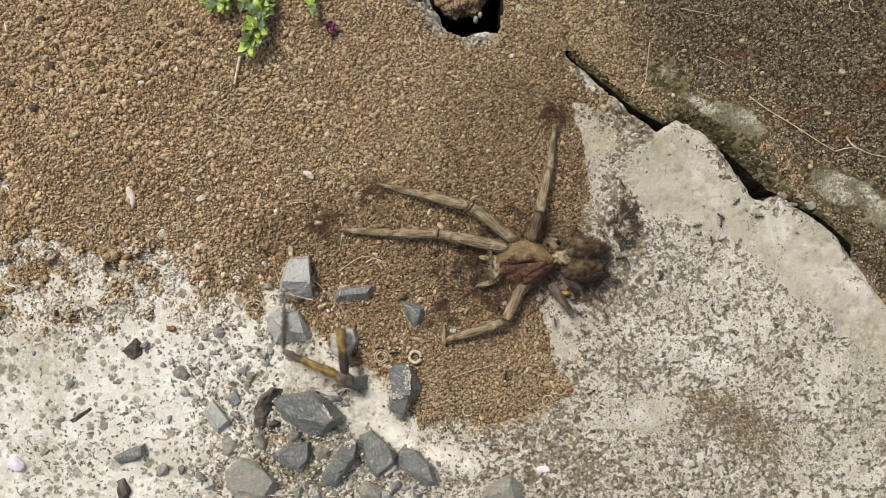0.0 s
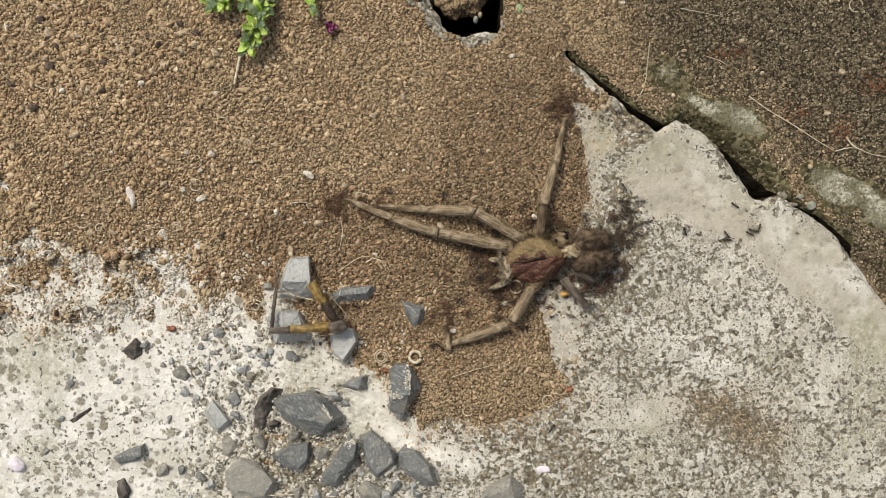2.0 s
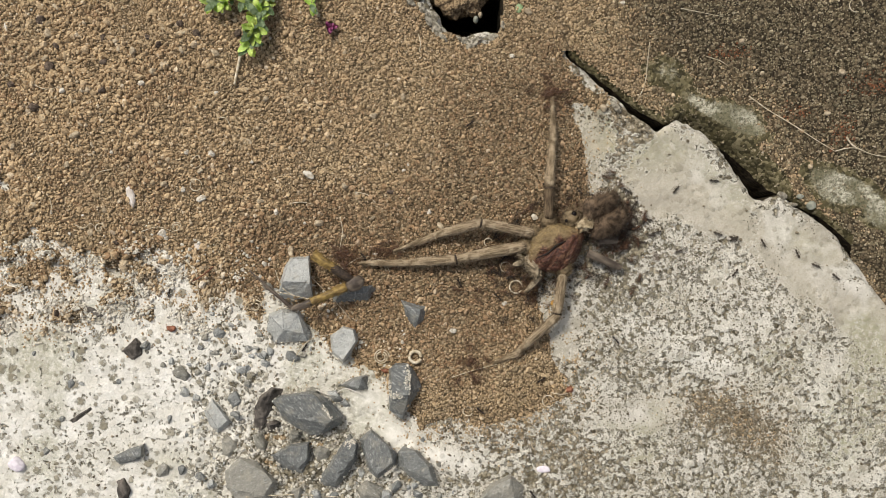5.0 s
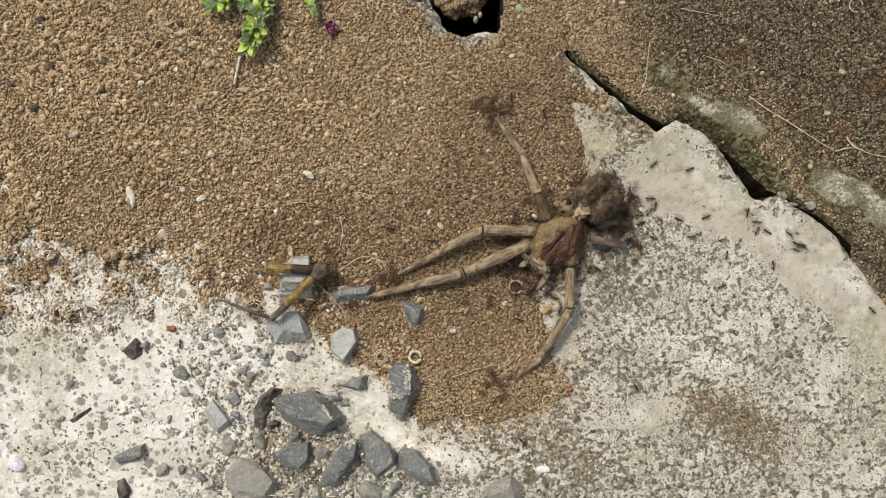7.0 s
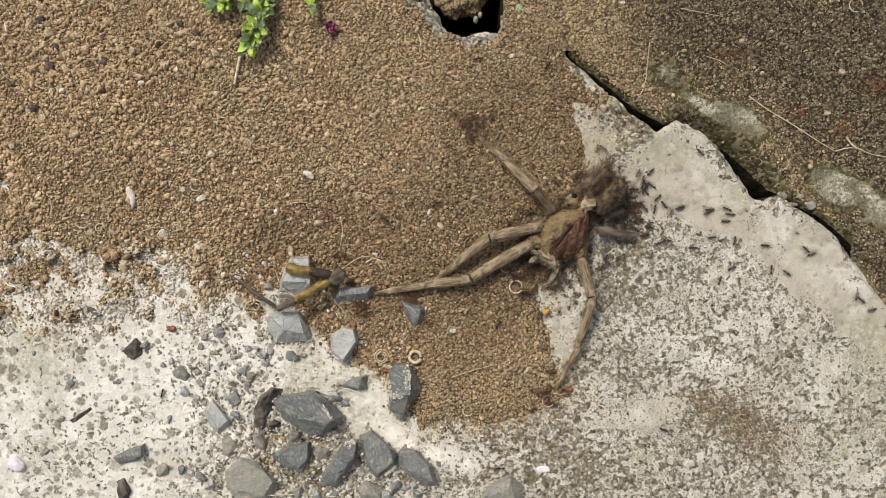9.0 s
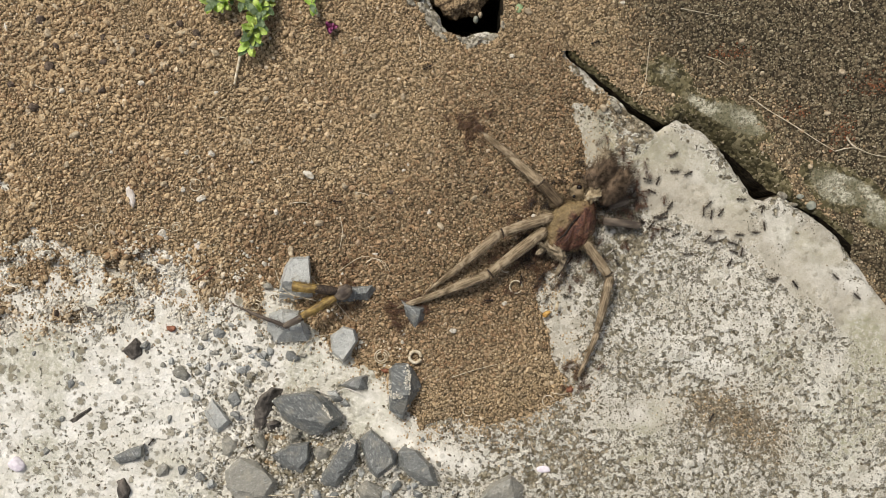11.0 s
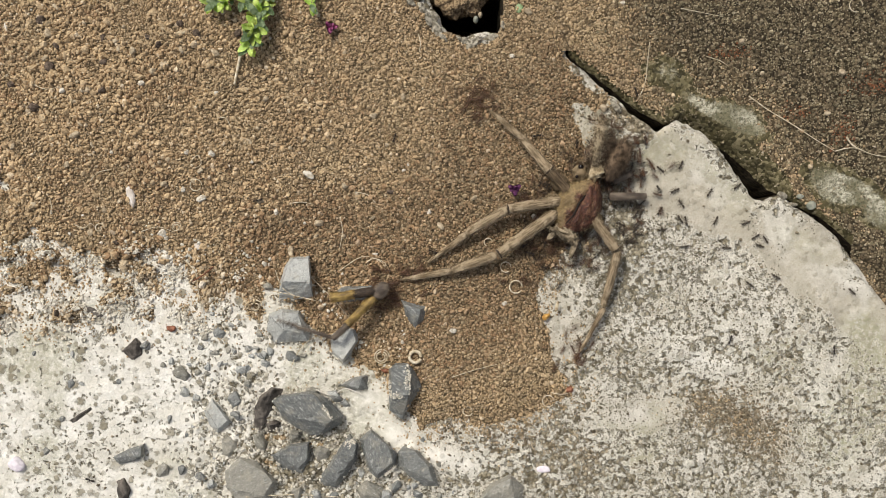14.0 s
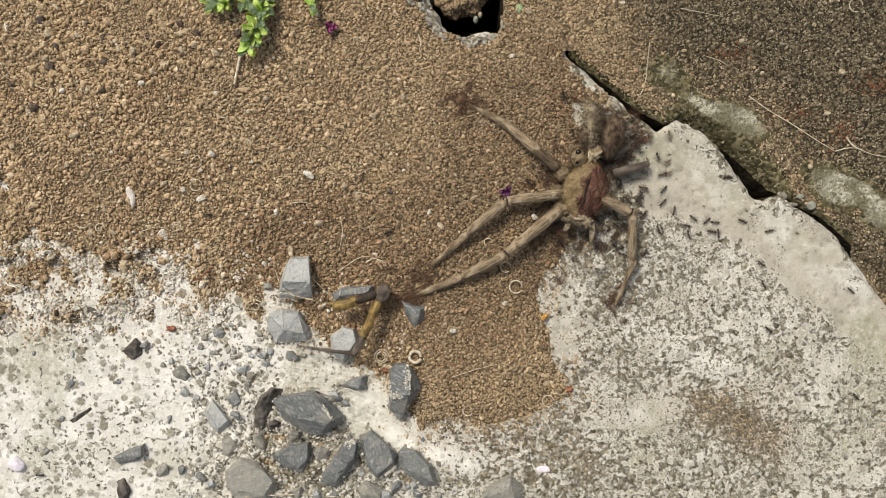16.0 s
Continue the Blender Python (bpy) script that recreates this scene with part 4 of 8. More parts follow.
stone([(398, 834), (424, 807), (452, 815), (474, 832), (492, 852), (476, 884), (420, 888), (400, 864)],
      [(408, 836, 2.8), (428, 814, 3.6), (470, 838, 4.2), (482, 854, 3.8), (466, 878, 3.4), (414, 866, 2.6)], BROWN_SLATE, "flat dusty grey-brown gravel stone on concrete", 15)
stone([(198, 810), (224, 796), (257, 784), (257, 812), (212, 822)], [(208, 810, 2.6), (250, 790, 3.6), (248, 808, 3.4)], SLATE, "grey gravel chip set in white concrete", 16)
stone([(846, 884), (868, 856), (904, 839), (926, 860), (926, 896), (850, 897)],
      [(856, 880, 3.6), (874, 860, 4.6), (904, 848, 5.2), (898, 868, 5.4), (912, 890, 4.4)], BROWN_SLATE, "grey gravel stone with dusty crust", 17)
stone([(470, 748), (486, 742), (497, 748), (494, 762), (474, 765)], [(477, 752, 2.6), (490, 750, 3.0)], DARK_SLATE, "dark brown stone chip under a gravel block", 18)
stone([(510, 772), (518, 758), (530, 762), (532, 782), (514, 787)], [(518, 768, 3.4), (527, 770, 3.6)], BROWN_SLATE, "narrow brownish gravel chip on edge", 19)
stone([(446, 770), (462, 765), (474, 786), (470, 802), (452, 798)], [(454, 774, 3.2), (466, 790, 3.4)], BROWN_SLATE, "narrow brownish gravel chip on edge", 20)
stone([(556, 800), (566, 788), (584, 796), (582, 812), (560, 818)], [(564, 798, 3.0), (577, 802, 2.6)], BROWN_SLATE, "small dull gravel chip wedged between stones", 21)
stone([(536, 690), (552, 684), (566, 690), (562, 702), (540, 704)], [(546, 690, 3.4), (558, 694, 3.6)], BROWN_SLATE, "small dull gravel chip behind the block", 22)
rng = random.Random(61)
for i, (u, v, r, tall) in enumerate((
        (320, 661, 19, 2.4), (326, 694, 13, 2.0), (416, 708, 17, 2.4), (656, 870, 28, 4.2), (405, 790, 19, 2.6), (288, 833, 17, 2.4), (381, 625, 12, 1.8), (416, 735, 12, 2.2),
        (475, 508, 12, 2.6), (591, 700, 15, 3.2), (610, 714, 11, 2.6), (388, 590, 14, 2.4), (430, 655, 16, 2.0), (468, 642, 11, 2.2), (518, 632, 14, 2.6), (598, 706, 12, 3.0),
        (683, 876, 14, 2.8), (526, 872, 13, 2.8), (348, 704, 9, 1.8), (462, 856, 11, 2.4), (255, 612, 11, 3.4), (440, 618, 8, 1.8), (478, 622, 11, 2.0), (356, 846, 14, 2.0),
        (322, 832, 12, 2.2), (560, 876, 12, 2.8), (640, 838, 11, 2.6), (700, 862, 14, 2.4), (740, 876, 12, 2.4), (590, 880, 14, 2.6), (372, 858, 10, 2.0), (438, 682, 8, 1.6),
        (128, 628, 8, 1.4), (126, 680, 10, 1.6), (144, 680, 8, 1.4), (210, 676, 7, 1.2), (82, 798, 9, 1.4), (110, 742, 7, 1.4), (302, 640, 9, 1.8), (300, 742, 8, 1.4),
        (350, 660, 8, 1.6), (410, 575, 8, 1.6), (416, 624, 7, 1.4), (60, 626, 7, 1.4))):
    shape = []
    corners = rng.choice((5, 6, 6, 7))
    slim, lie = rng.uniform(0.62, 0.95), rng.uniform(0, math.pi)
    for k in range(corners):
        a = (k + rng.uniform(-0.3, 0.3)) * math.tau / corners
        x, y = r * math.cos(a) * rng.uniform(0.85, 1.1), r * slim * math.sin(a) * rng.uniform(0.85, 1.1)
        shape.append((u + x * math.cos(lie) - y * math.sin(lie), v + x * math.sin(lie) + y * math.cos(lie)))
    top = [(u + (p[0] - u) * 0.66, v + (p[1] - v) * 0.66 - 1, tall * rng.uniform(0.6, 1.0)) for p in shape[::2]]
    stone(shape, top, (SLATE, PALE_SLATE, BROWN_SLATE)[rng.choice((0, 0, 1, 1, 2))], "small grey gravel chip on the concrete", 30 + i)
# smaller chips strewn round the gravel, some sunk in the lime
laid = 0
while laid < 95:
    if laid < 45:
        u, v = rng.gauss(395, 55), rng.gauss(700, 90)
    elif laid < 80:
        u, v = rng.gauss(600, 95), rng.gauss(845, 32)
    else:
        u, v = rng.gauss(470, 60), rng.gauss(625, 25)
    r = rng.uniform(4.5, 9.5)
    if any(inside([tuple(p) for p in outline], [u], [v])[0] > -r * 0.5 for outline, _, _ in BEDDED) or soil_z(np.array([u]), np.array([v]))[0][0] > slab_z(np.array([u]), np.array([v]))[0][0]:
        laid += 0.2
        continue
    lie, slim = rng.uniform(0, math.pi), rng.uniform(0.55, 0.95)
    shape = []
    for k in range(6):
        a = (k + rng.uniform(-0.3, 0.3)) * math.tau / 6
        x, y = r * math.cos(a) * rng.uniform(0.8, 1.1), r * slim * math.sin(a) * rng.uniform(0.8, 1.1)
        shape.append((u + x * math.cos(lie) - y * math.sin(lie), v + x * math.sin(lie) + y * math.cos(lie)))
    tall = r * rng.uniform(0.14, 0.24)
    stone(shape, [(u + (p[0] - u) * 0.6, v + (p[1] - v) * 0.6, tall * rng.uniform(0.6, 1.0)) for p in shape[::2]], (SLATE, PALE_SLATE, BROWN_SLATE)[rng.choice((0, 1, 1, 2, 2))],
          "tiny dull gravel chip bedded in lime", int(100 + laid), -0.1)
    laid += 1
stone([(214, 622), (240, 598), (250, 606), (252, 628), (236, 640)], [(222, 620, 1.8), (241, 606, 2.4), (240, 630, 1.8)], DARK_SLATE, "dark crumbly stone lying on white concrete", 81)
stone([(206, 852), (220, 845), (232, 868), (226, 890), (210, 888)], [(214, 856, 2.4), (225, 868, 2.8), (216, 882, 2.2)], DARK_SLATE, "dark mottled stone chip on white concrete", 82)
stone([(118, 746), (138, 732), (162, 718), (166, 724), (146, 742), (126, 752)], [(136, 738, 1.4), (156, 725, 1.4)], DARK_SLATE, "thin dark stone splinter on white concrete", 83)


def bed_stones():
    """Lime and grit crusted against the foot of the stones."""
    rng = np.random.RandomState(91)
    rows = []
    for outline, ground, tall in BEDDED:
        cu, cv = np.mean(outline, 0)
        for (au, av), (bu, bv) in zip(outline, outline[1:] + outline[:1]):
            run = math.hypot(bu - au, bv - av)
            for _ in range(int(run / 1.7)):
                t, out = rng.rand(), rng.normal(0.5, 2.6)
                u, v = au + (bu - au) * t, av + (bv - av) * t
                far = math.hypot(u - cu, v - cv)
                u, v = u + (u - cu) / far * out, v + (v - cv) / far * out
                rows.append((u, v, ground + tall * MM * (0.30 - 0.05 * out) * rng.uniform(0.2, 1.0), math.exp(rng.uniform(math.log(0.9), math.log(3.4)))))
    u, v, z, r = np.array(rows).T
    soily = soil_z(u, v)[0] > slab_z(u, v)[0]
    kind = rng.rand(len(u))
    for name, material, take, label in (("lime_bedding", LIME, ~soily & (kind < 0.55), "cream lime crusted against the gravel stones"),
                                        ("grit_bedding", RUBBLE, ~soily & (kind >= 0.55), "grey grit packed against the gravel stones"),
                                        ("soil_bedding", GRAIN, soily, "soil crumbs heaped against the gravel stones")):
        tagged(crumbs(name, material, u[take], v[take], z[take], r[take], 1, 92, False), label, "grit", kind="stuff")


bed_stones()


def crust_on(thing, u, v, z, long, wide, turn):
    """A chalky crust of small lime crumbs stuck on a stone."""
    rng = np.random.RandomState(300 + int(u))
    n = int(long * wide * 0.9)
    a, k = rng.uniform(0, math.tau, n), np.sqrt(rng.rand(n))
    x, y = long * k * np.cos(a), wide * k * np.sin(a)
    c, q = math.cos(radians(turn)), math.sin(radians(turn))
    r = np.exp(rng.uniform(math.log(0.8), math.log(2.4), n))
    ob = crumbs("chalky_crust", LIME, 784 + x * c - y * q, 441 + x * q + y * c, (1.6 * (1 - k ** 2) - 0.8 + 0.5 * rng.rand(n)) * UNIT, r, 1, 310 + int(u), False)
    ob.parent = thing
    ob.location = spot(u, v, thing.location.z + z * MM) - thing.location
    return tagged(ob, "chalky cream crust")


crust_on(tall_stone, 721, 672, 6.7, 27, 6, 86)
crust_on(tall_stone, 706, 700, 6.2, 16, 6, -8)
crust_on(tall_stone, 692, 690, 5.6, 16, 4, 84)
crust_on(block, 573, 723, 7.5, 26, 2.6, 52)
crust_on(tipped, 618, 786, 5.7, 13, 7, -35)
crust_on(slanted, 690, 834, 4.0, 14, 4, -38)


# ---- small loose bits ----
def pebble(name, u, v, long, wide, turn, material, label, category, tall=0.6, seed=0):
    """A small uneven lump: half sizes in grid units, turn in degrees."""
    shapes, faces = ball_shapes(3, 1, 200 + seed, 0.16, 7, 0.04)
    q = shapes[0] * np.array((long, wide, tall * wide)) * UNIT
    ob = np_mesh(name, q, faces, material)
    z = top_at(u, v) + tall * wide * UNIT * 0.55
    ob.matrix_world = Matrix.Translation(spot(u, v, z)) @ pose(0, 0, 0, 0, 0, -turn)
    return tagged(ob, label, category)


for i, (u, v, a, b, turn) in enumerate(((250, 148, 10, 6, 10), (545, 310, 11, 9, 30), (357, 352, 10, 7, 160), (287, 413, 11, 8, 20), (722, 292, 5, 4, 0),
                                        (55, 38, 6, 5, 0), (1102, 5, 5, 4, 0), (478, 68, 4, 4, 0), (197, 270, 5, 4, 0), (489, 375, 7, 6, 0),
                                        (290, 455, 10, 8, 0), (802, 586, 7, 6, 0), (893, 537, 6, 5, 0), (760, 376, 6, 5, 0), (715, 302, 4, 4, 0),
                                        (906, 99, 8, 4, 10), (253, 808, 6, 9, 0), (445, 287, 6, 5, 0), (382, 165, 7, 6, 0), (664, 450, 6, 4, 0))):
    pebble("white_pebble", u, v, a * 0.85, b * 0.85, turn, PEBBLE, "tiny chalk-white pebble among soil crumbs", "pebble", 0.7, i)
for i, (u, v, a) in enumerate(((235, 90, 9), (85, 58, 9), (290, 325, 8), (205, 72, 8), (130, 240, 10), (610, 330, 8), (380, 92, 8), (515, 445, 9), (660, 205, 7),
                               (470, 175, 8), (565, 395, 9), (1312, 74, 7), (1350, 130, 6), (1490, 128, 7), (1434, 295, 6), (1465, 200, 6), (780, 400, 8))):
    pebble("beige_pebble", u, v, a, a * 0.8, 37 * i, BEIGE, "rounded beige grit pebble on soil", "pebble", 0.8, 40 + i)
rng = random.Random(77)
for i in range(46):
    u, v, size = rng.uniform(5, 720), rng.uniform(10, 430), rng.uniform(3.2, 7.0)
    pale = rng.random() < 0.15
    pebble("pale_pebble" if pale else "beige_pebble", u, v, size, size * rng.uniform(0.7, 0.95), rng.uniform(0, 180), PEBBLE if pale else BEIGE,
           "small pale pebble among soil crumbs" if pale else "small beige grit pebble among soil crumbs", "pebble", 0.75, 120 + i)
for i, (u, v, a, b) in enumerate(((72, 36, 10, 8), (86, 118, 11, 8), (100, 80, 9, 7), (182, 68, 7, 6), (184, 110, 10, 6), (262, 66, 8, 6), (280, 79, 9, 7), (180, 160, 7, 6),
                                  (318, 42, 8, 7), (60, 190, 9, 7), (20, 150, 8, 6), (348, 58, 7, 6), (420, 60, 8, 6), (690, 340, 7, 5), (205, 430, 9, 7), (100, 555, 9, 7))):
    pebble("dark_crumb", u, v, a, b, 41 * i, DARK_CRUMB, "dark damp clod among paler soil crumbs", "clod", 0.8, 220 + i)
for i, (u, v, a, b) in enumerate(((80, 103, 9, 7), (210, 85, 7, 6), (270, 128, 11, 8), (155, 158, 8, 6), (100, 13, 7, 5), (160, 412, 10, 6), (110, 430, 10, 7), (130, 180, 7, 6), (320, 90, 7, 6),
                                  (300, 132, 6, 5), (50, 200, 6, 5), (440, 250, 7, 6), (610, 92, 6, 5), (840, 350, 6, 5), (956, 310, 5, 4))):
    pebble("beige_pebble", u, v, a, b, 53 * i, BEIGE, "flat pinkish-beige crumb lying on soil", "pebble", 0.6, 250 + i)
pebble("shell_fragment", 232, 348, 23, 9, 78, SHELL, "pale pinkish shell fragment lying on soil", "shell", 0.4, 71)
pebble("red_chip", 234, 325, 9, 5, 0, RED, "small red-brown chip touching a pale shell", "chip", 0.5, 72)
pebble("red_chip", 303, 581, 11, 8, 15, RED, "rust-red brick crumb on white concrete", "chip", 0.6, 73)
pebble("red_chip", 1008, 690, 10, 8, 60, RED, "reddish crumb at the edge of the soil", "chip", 0.5, 74)
pebble("red_chip", 680, 655, 12, 8, 20, RED, "red-brown crumb beside grey gravel", "chip", 0.5, 75)
pebble("white_flake", 28, 822, 27, 13, 28, PETAL, "bright white flake lying on concrete", "flake", 0.5, 76)
pebble("pink_petal", 962, 832, 11, 6, 5, PETAL, "pale pink petal on gritty concrete", "petal", 0.35, 77)
pebble("pale_chip", 350, 437, 11, 5, 30, SHELL, "pale chip pointing out of the soil", "chip", 0.5, 78)
pebble("bark_chip", 165, 552, 22, 8, 20, DARK_SLATE, "dull brown bark chip beside the soil", "chip", 0.5, 79)
pebble("grey_disc", 1436, 363, 11, 11, 0, SEED, "flat grey-green disc lying by the crack", "pebble", 0.35, 80)
pebble("grey_disc", 1416, 349, 9, 8, 0, SEED, "small grey disc lying by the crack", "pebble", 0.35, 81)
pebble("leaf_scrap", 919, 16, 8, 8, 0, LEAF_DULL, "dull green leaf scrap on soil", "leaf", 0.25, 82)
pebble("beige_pebble", 935, 19, 9, 7, 20, BEIGE, "rounded beige pebble beside a leaf scrap", "pebble", 0.7, 83)
pebble("beige_pebble", 1068, 192, 11, 7, 30, BEIGE, "beige pebble resting on the slab edge", "pebble", 0.7, 84)
pebble("dry_twig", 322, 58, 14, 4, -18, STRAW, "short pale dry twig on soil", "twig", 0.9, 86)
pebble("orange_crumb", 290, 115, 8, 6, 60, BEIGE, "pale orange crumb on soil", "crumb", 0.6, 87)
for i, (u, v, a, b, turn) in enumerate(((728, 4, 16, 9, 40), (746, 14, 15, 9, 55), (758, 34, 14, 11, 60), (772, 52, 15, 10, 65), (784, 66, 12, 7, 40), (738, -10, 14, 10, 30), (768, 30, 9, 7, 80),
                                        (822, 72, 12, 8, 10), (836, 76, 13, 9, 20), (846, 70, 9, 6, -10), (812, 68, 8, 6, 30), (872, 66, 12, 6, 5), (828, 84, 7, 5, 0), (890, 44, 7, 4, 85))):
    pebble("cement_lump", u, v, a, b, turn, CHALKY, "lumpy grey cement crusted round the rim of a hole", "cement", 0.7, 160 + i)
pebble("cement_lump", 1384, 347, 14, 8, 30, CHALKY, "pale cement lump beside the crack", "cement", 0.6, 92)
pebble("cement_lump", 1402, 362, 8, 6, 0, CHALKY, "small pale cement lump beside the crack", "cement", 0.6, 93)
pebble("cement_lump", 1090, 190, 16, 9, 45, CHALKY, "broken cement lump on the slab edge", "cement", 0.6, 94)


def clod():
    """A crumbling clod wedged in the mouth of the hole."""
    bm = bmesh.new()
    out = bmesh.ops.create_icosphere(bm, subdivisions=5, radius=1)["verts"]
    for q in out:
        p = q.co * 2
        k = 1 + 0.22 * noise.noise(p) + 0.16 * noise.noise(p * 3) + 0.12 * noise.noise(p * 9) + 0.09 * noise.noise(p * 17)
        q.co = Vector((q.co.x * 52, q.co.y * 54, q.co.z * 36)) * k * UNIT
    ob = part("soil_clod", bm, CLOD)
    ob.location = spot(813, -24, -0.0045)
    return tagged(ob, "brown clod of soil wedged in the hole", "soil")


clod()
for u, v, size, material, label in ((842, 35, 6.5, SEED, "smooth grey-green bead lodged under a soil clod"), (850, 27, 5.5, BEIGE, "round amber seed lodged beside a soil clod")):
    shapes, faces = ball_shapes(3, 1, 7, 0.03, 0, 0.0)
    bead = np_mesh("seed", shapes[0] * size * UNIT, faces, material)
    bead.location = spot(u, v, -0.0012)
    tagged(bead, label, "seed")


# ---- fibres ----
def tube(bm, points, radii, sides=6):
    """A round-sided tube along points, with a radius at each."""
    rings = []
    for i, p in enumerate(points):
        a, b = points[max(i - 1, 0)], points[min(i + 1, len(points) - 1)]
        q = (b - a).to_track_quat("Z", "Y")
        rings.append([bm.verts.new(p + q @ Vector((math.cos(k * math.tau / sides), math.sin(k * math.tau / sides), 0)) * radii[i]) for k in range(sides)])
    for a, b in zip(rings, rings[1:]):
        for k in range(sides):
            bm.faces.new((a[k], a[(k + 1) % sides], b[(k + 1) % sides], b[k]))
    bm.faces.new(rings[0][::-1])
    bm.faces.new(rings[-1])


def curve_points(points, steps=6):
    """A smooth line through points."""
    out = []
    for i in range(len(points) - 1):
        p0, p1, p2, p3 = points[max(i - 1, 0)], points[i], points[i + 1], points[min(i + 2, len(points) - 1)]
        for k in range(steps):
            t = k / steps
            out.append(0.5 * (2 * p1 + (p2 - p0) * t + (2 * p0 - 5 * p1 + 4 * p2 - p3) * t * t + (3 * p1 - p0 - 3 * p2 + p3) * t ** 3))
    return out + [points[-1]]


def fibre(path, width=1.0, material=FIBRE, label="thin pale root fibre lying on soil", name="root_fibre", raised=0.0, taper=0.5):
    pts = [spot(u, v, top_at(u, v) + (width * 0.8 + 3.0) * UNIT + raised * MM) for u, v in path]
    base = pts[0].copy()
    line = curve_points([p - base for p in pts])
    n = len(line) - 1
    bm = bmesh.new()
    tube(bm, line, [width * UNIT * (1 - (1 - taper) * i / n) for i in range(n + 1)], 6)
    ob = part(name, bm, material)
    ob.location = base
    return tagged(ob, label, "root")


fibre([(1325, 170), (1360, 195), (1405, 222), (1440, 245), (1478, 268)], 1.2, label="long straight pale root fibre over dark soil")
fibre([(1478, 268), (1510, 262), (1550, 275), (1600, 280)], 1.0, label="curved pale root fibre over dark soil")
fibre([(1498, 243), (1510, 258), (1530, 268)], 2.0, label="short thick pale rootlet on dark soil")
fibre([(1150, 75), (1146, 110), (1142, 145), (1130, 175), (1116, 198)], 1.0, label="fine root bridging the crack", raised=0.5)
fibre([(1205, 15), (1240, 22), (1280, 30)], 0.8)
fibre([(1250, 100), (1275, 108), (1290, 118)], 0.9)
fibre([(385, 208), (400, 210), (408, 225)], 0.9)
fibre([(338, 285), (350, 275), (356, 290), (345, 298)], 1.0, label="small curled pale fibre on soil")
fibre([(160, 320), (175, 305), (198, 300)], 0.9)
fibre([(320, 455), (345, 480), (350, 510), (358, 555)], 1.2, label="wavy pale root running down onto concrete")
fibre([(335, 500), (355, 490), (378, 472)], 1.3, RED, "thin reddish rootlet on soil", taper=0.7)
fibre([(487, 478), (500, 510), (525, 525), (555, 530)], 0.9, label="pale fibre looped over a gravel stone", raised=4.0)
fibre([(478, 515), (505, 520), (560, 533)], 0.8, label="pale fibre stretched over a gravel stone", raised=4.2)
fibre([(540, 480), (565, 505), (590, 530), (620, 565)], 0.9, label="pale fibre arching over soil and gravel", raised=1.5)
fibre([(515, 650), (530, 620), (555, 598), (590, 592)], 0.9, label="fine pale fibre on white concrete", raised=0.6)
fibre([(648, 465), (662, 458), (680, 465), (690, 482)], 0.9, label="curved pale fibre on soil")
fibre([(602, 385), (606, 410), (600, 445)], 0.9)
fibre([(628, 340), (650, 345), (665, 360)], 0.8)
fibre([(515, 360), (535, 358), (555, 362)], 0.9)
fibre([(800, 668), (840, 655), (880, 645)], 0.8)
fibre([(975, 695), (990, 698), (1005, 697)], 1.0)
fibre([(850, 545), (868, 565), (890, 592)], 0.7, ROOT)
fibre([(60, 150), (80, 158), (100, 155)], 0.9)
fibre([(250, 410), (280, 402), (310, 412)], 0.8)
fibre([(560, 690), (585, 700), (612, 688), (640, 700)], 1.1, CHALK, "crusty white thread along gravel", raised=1.0)


def coil(u, v, radius, turns, width, label):
    pts = []
    n = int(20 * turns)
    z = top_at(u, v) + 4 * UNIT
    for i in range(n + 1):
        a, r = i / 20 * math.tau, radius * (1 - 0.6 * i / max(n, 1) * (turns > 1))
        pts.append(Vector((math.cos(a) * r * UNIT, math.sin(a) * r * UNIT, (i / n) * 2 * UNIT)))
    bm = bmesh.new()
    tube(bm, pts, [width * UNIT] * len(pts), 6)
    ob = part("curled_fibre", bm, FIBRE)
    ob.location = spot(u, v, z)
    return tagged(ob, label, "root")


coil(675, 632, 14, 2.2, 1.1, "tight pale spiral fibre on soil")
coil(735, 632, 10, 0.95, 3.0, "pale ring-shaped seed husk on soil")
coil(913, 508, 11, 0.9, 1.3, "pale ring of curled fibre on soil")
coil(347, 328, 10, 0.9, 0.8, "faint ring of curled fibre on soil")
coil(970, 710, 10, 0.9, 0.9, "thin ring of curled fibre on soil")
coil(312, 402, 9, 1.6, 0.8, "fine curled fibre on soil")
coil(176, 404, 9, 1.1, 0.9, "fine curled fibre on soil")
coil(453, 542, 11, 1.3, 1.2, "pale curled fibre on a patch of soil")
coil(828, 728, 8, 0.95, 0.9, "faint ring of curled fibre on soil")
fibre([(132, 398), (148, 404), (160, 396), (168, 402)], 0.9)
fibre([(88, 352), (91, 365), (90, 380)], 1.0)
fibre([(455, 80), (462, 79), (463, 90)], 0.9, label="short bent pale fibre beside a weed")
fibre([(740, 60), (744, 75), (742, 92)], 0.9)
fibre([(600, 480), (640, 455), (672, 462), (684, 480)], 0.8, label="curved pale fibre on soil")
fibre([(435, 880), (520, 876), (600, 880)], 1.1, label="long pale stalk lying past the gravel")
coil(1515, 10, 12, 0.8, 0.9, "thin curled fibre on dark soil")
coil(864, 429, 7, 0.7, 1.0, "small pale hook of fibre on soil")
coil(895, 473, 9, 0.85, 0.9, "thin loose ring of fibre on soil")
pebble("pebble", 946, 384, 8, 6, 30, PEBBLE, "small pale pebble on brown soil", "pebble", 0.6, 131)


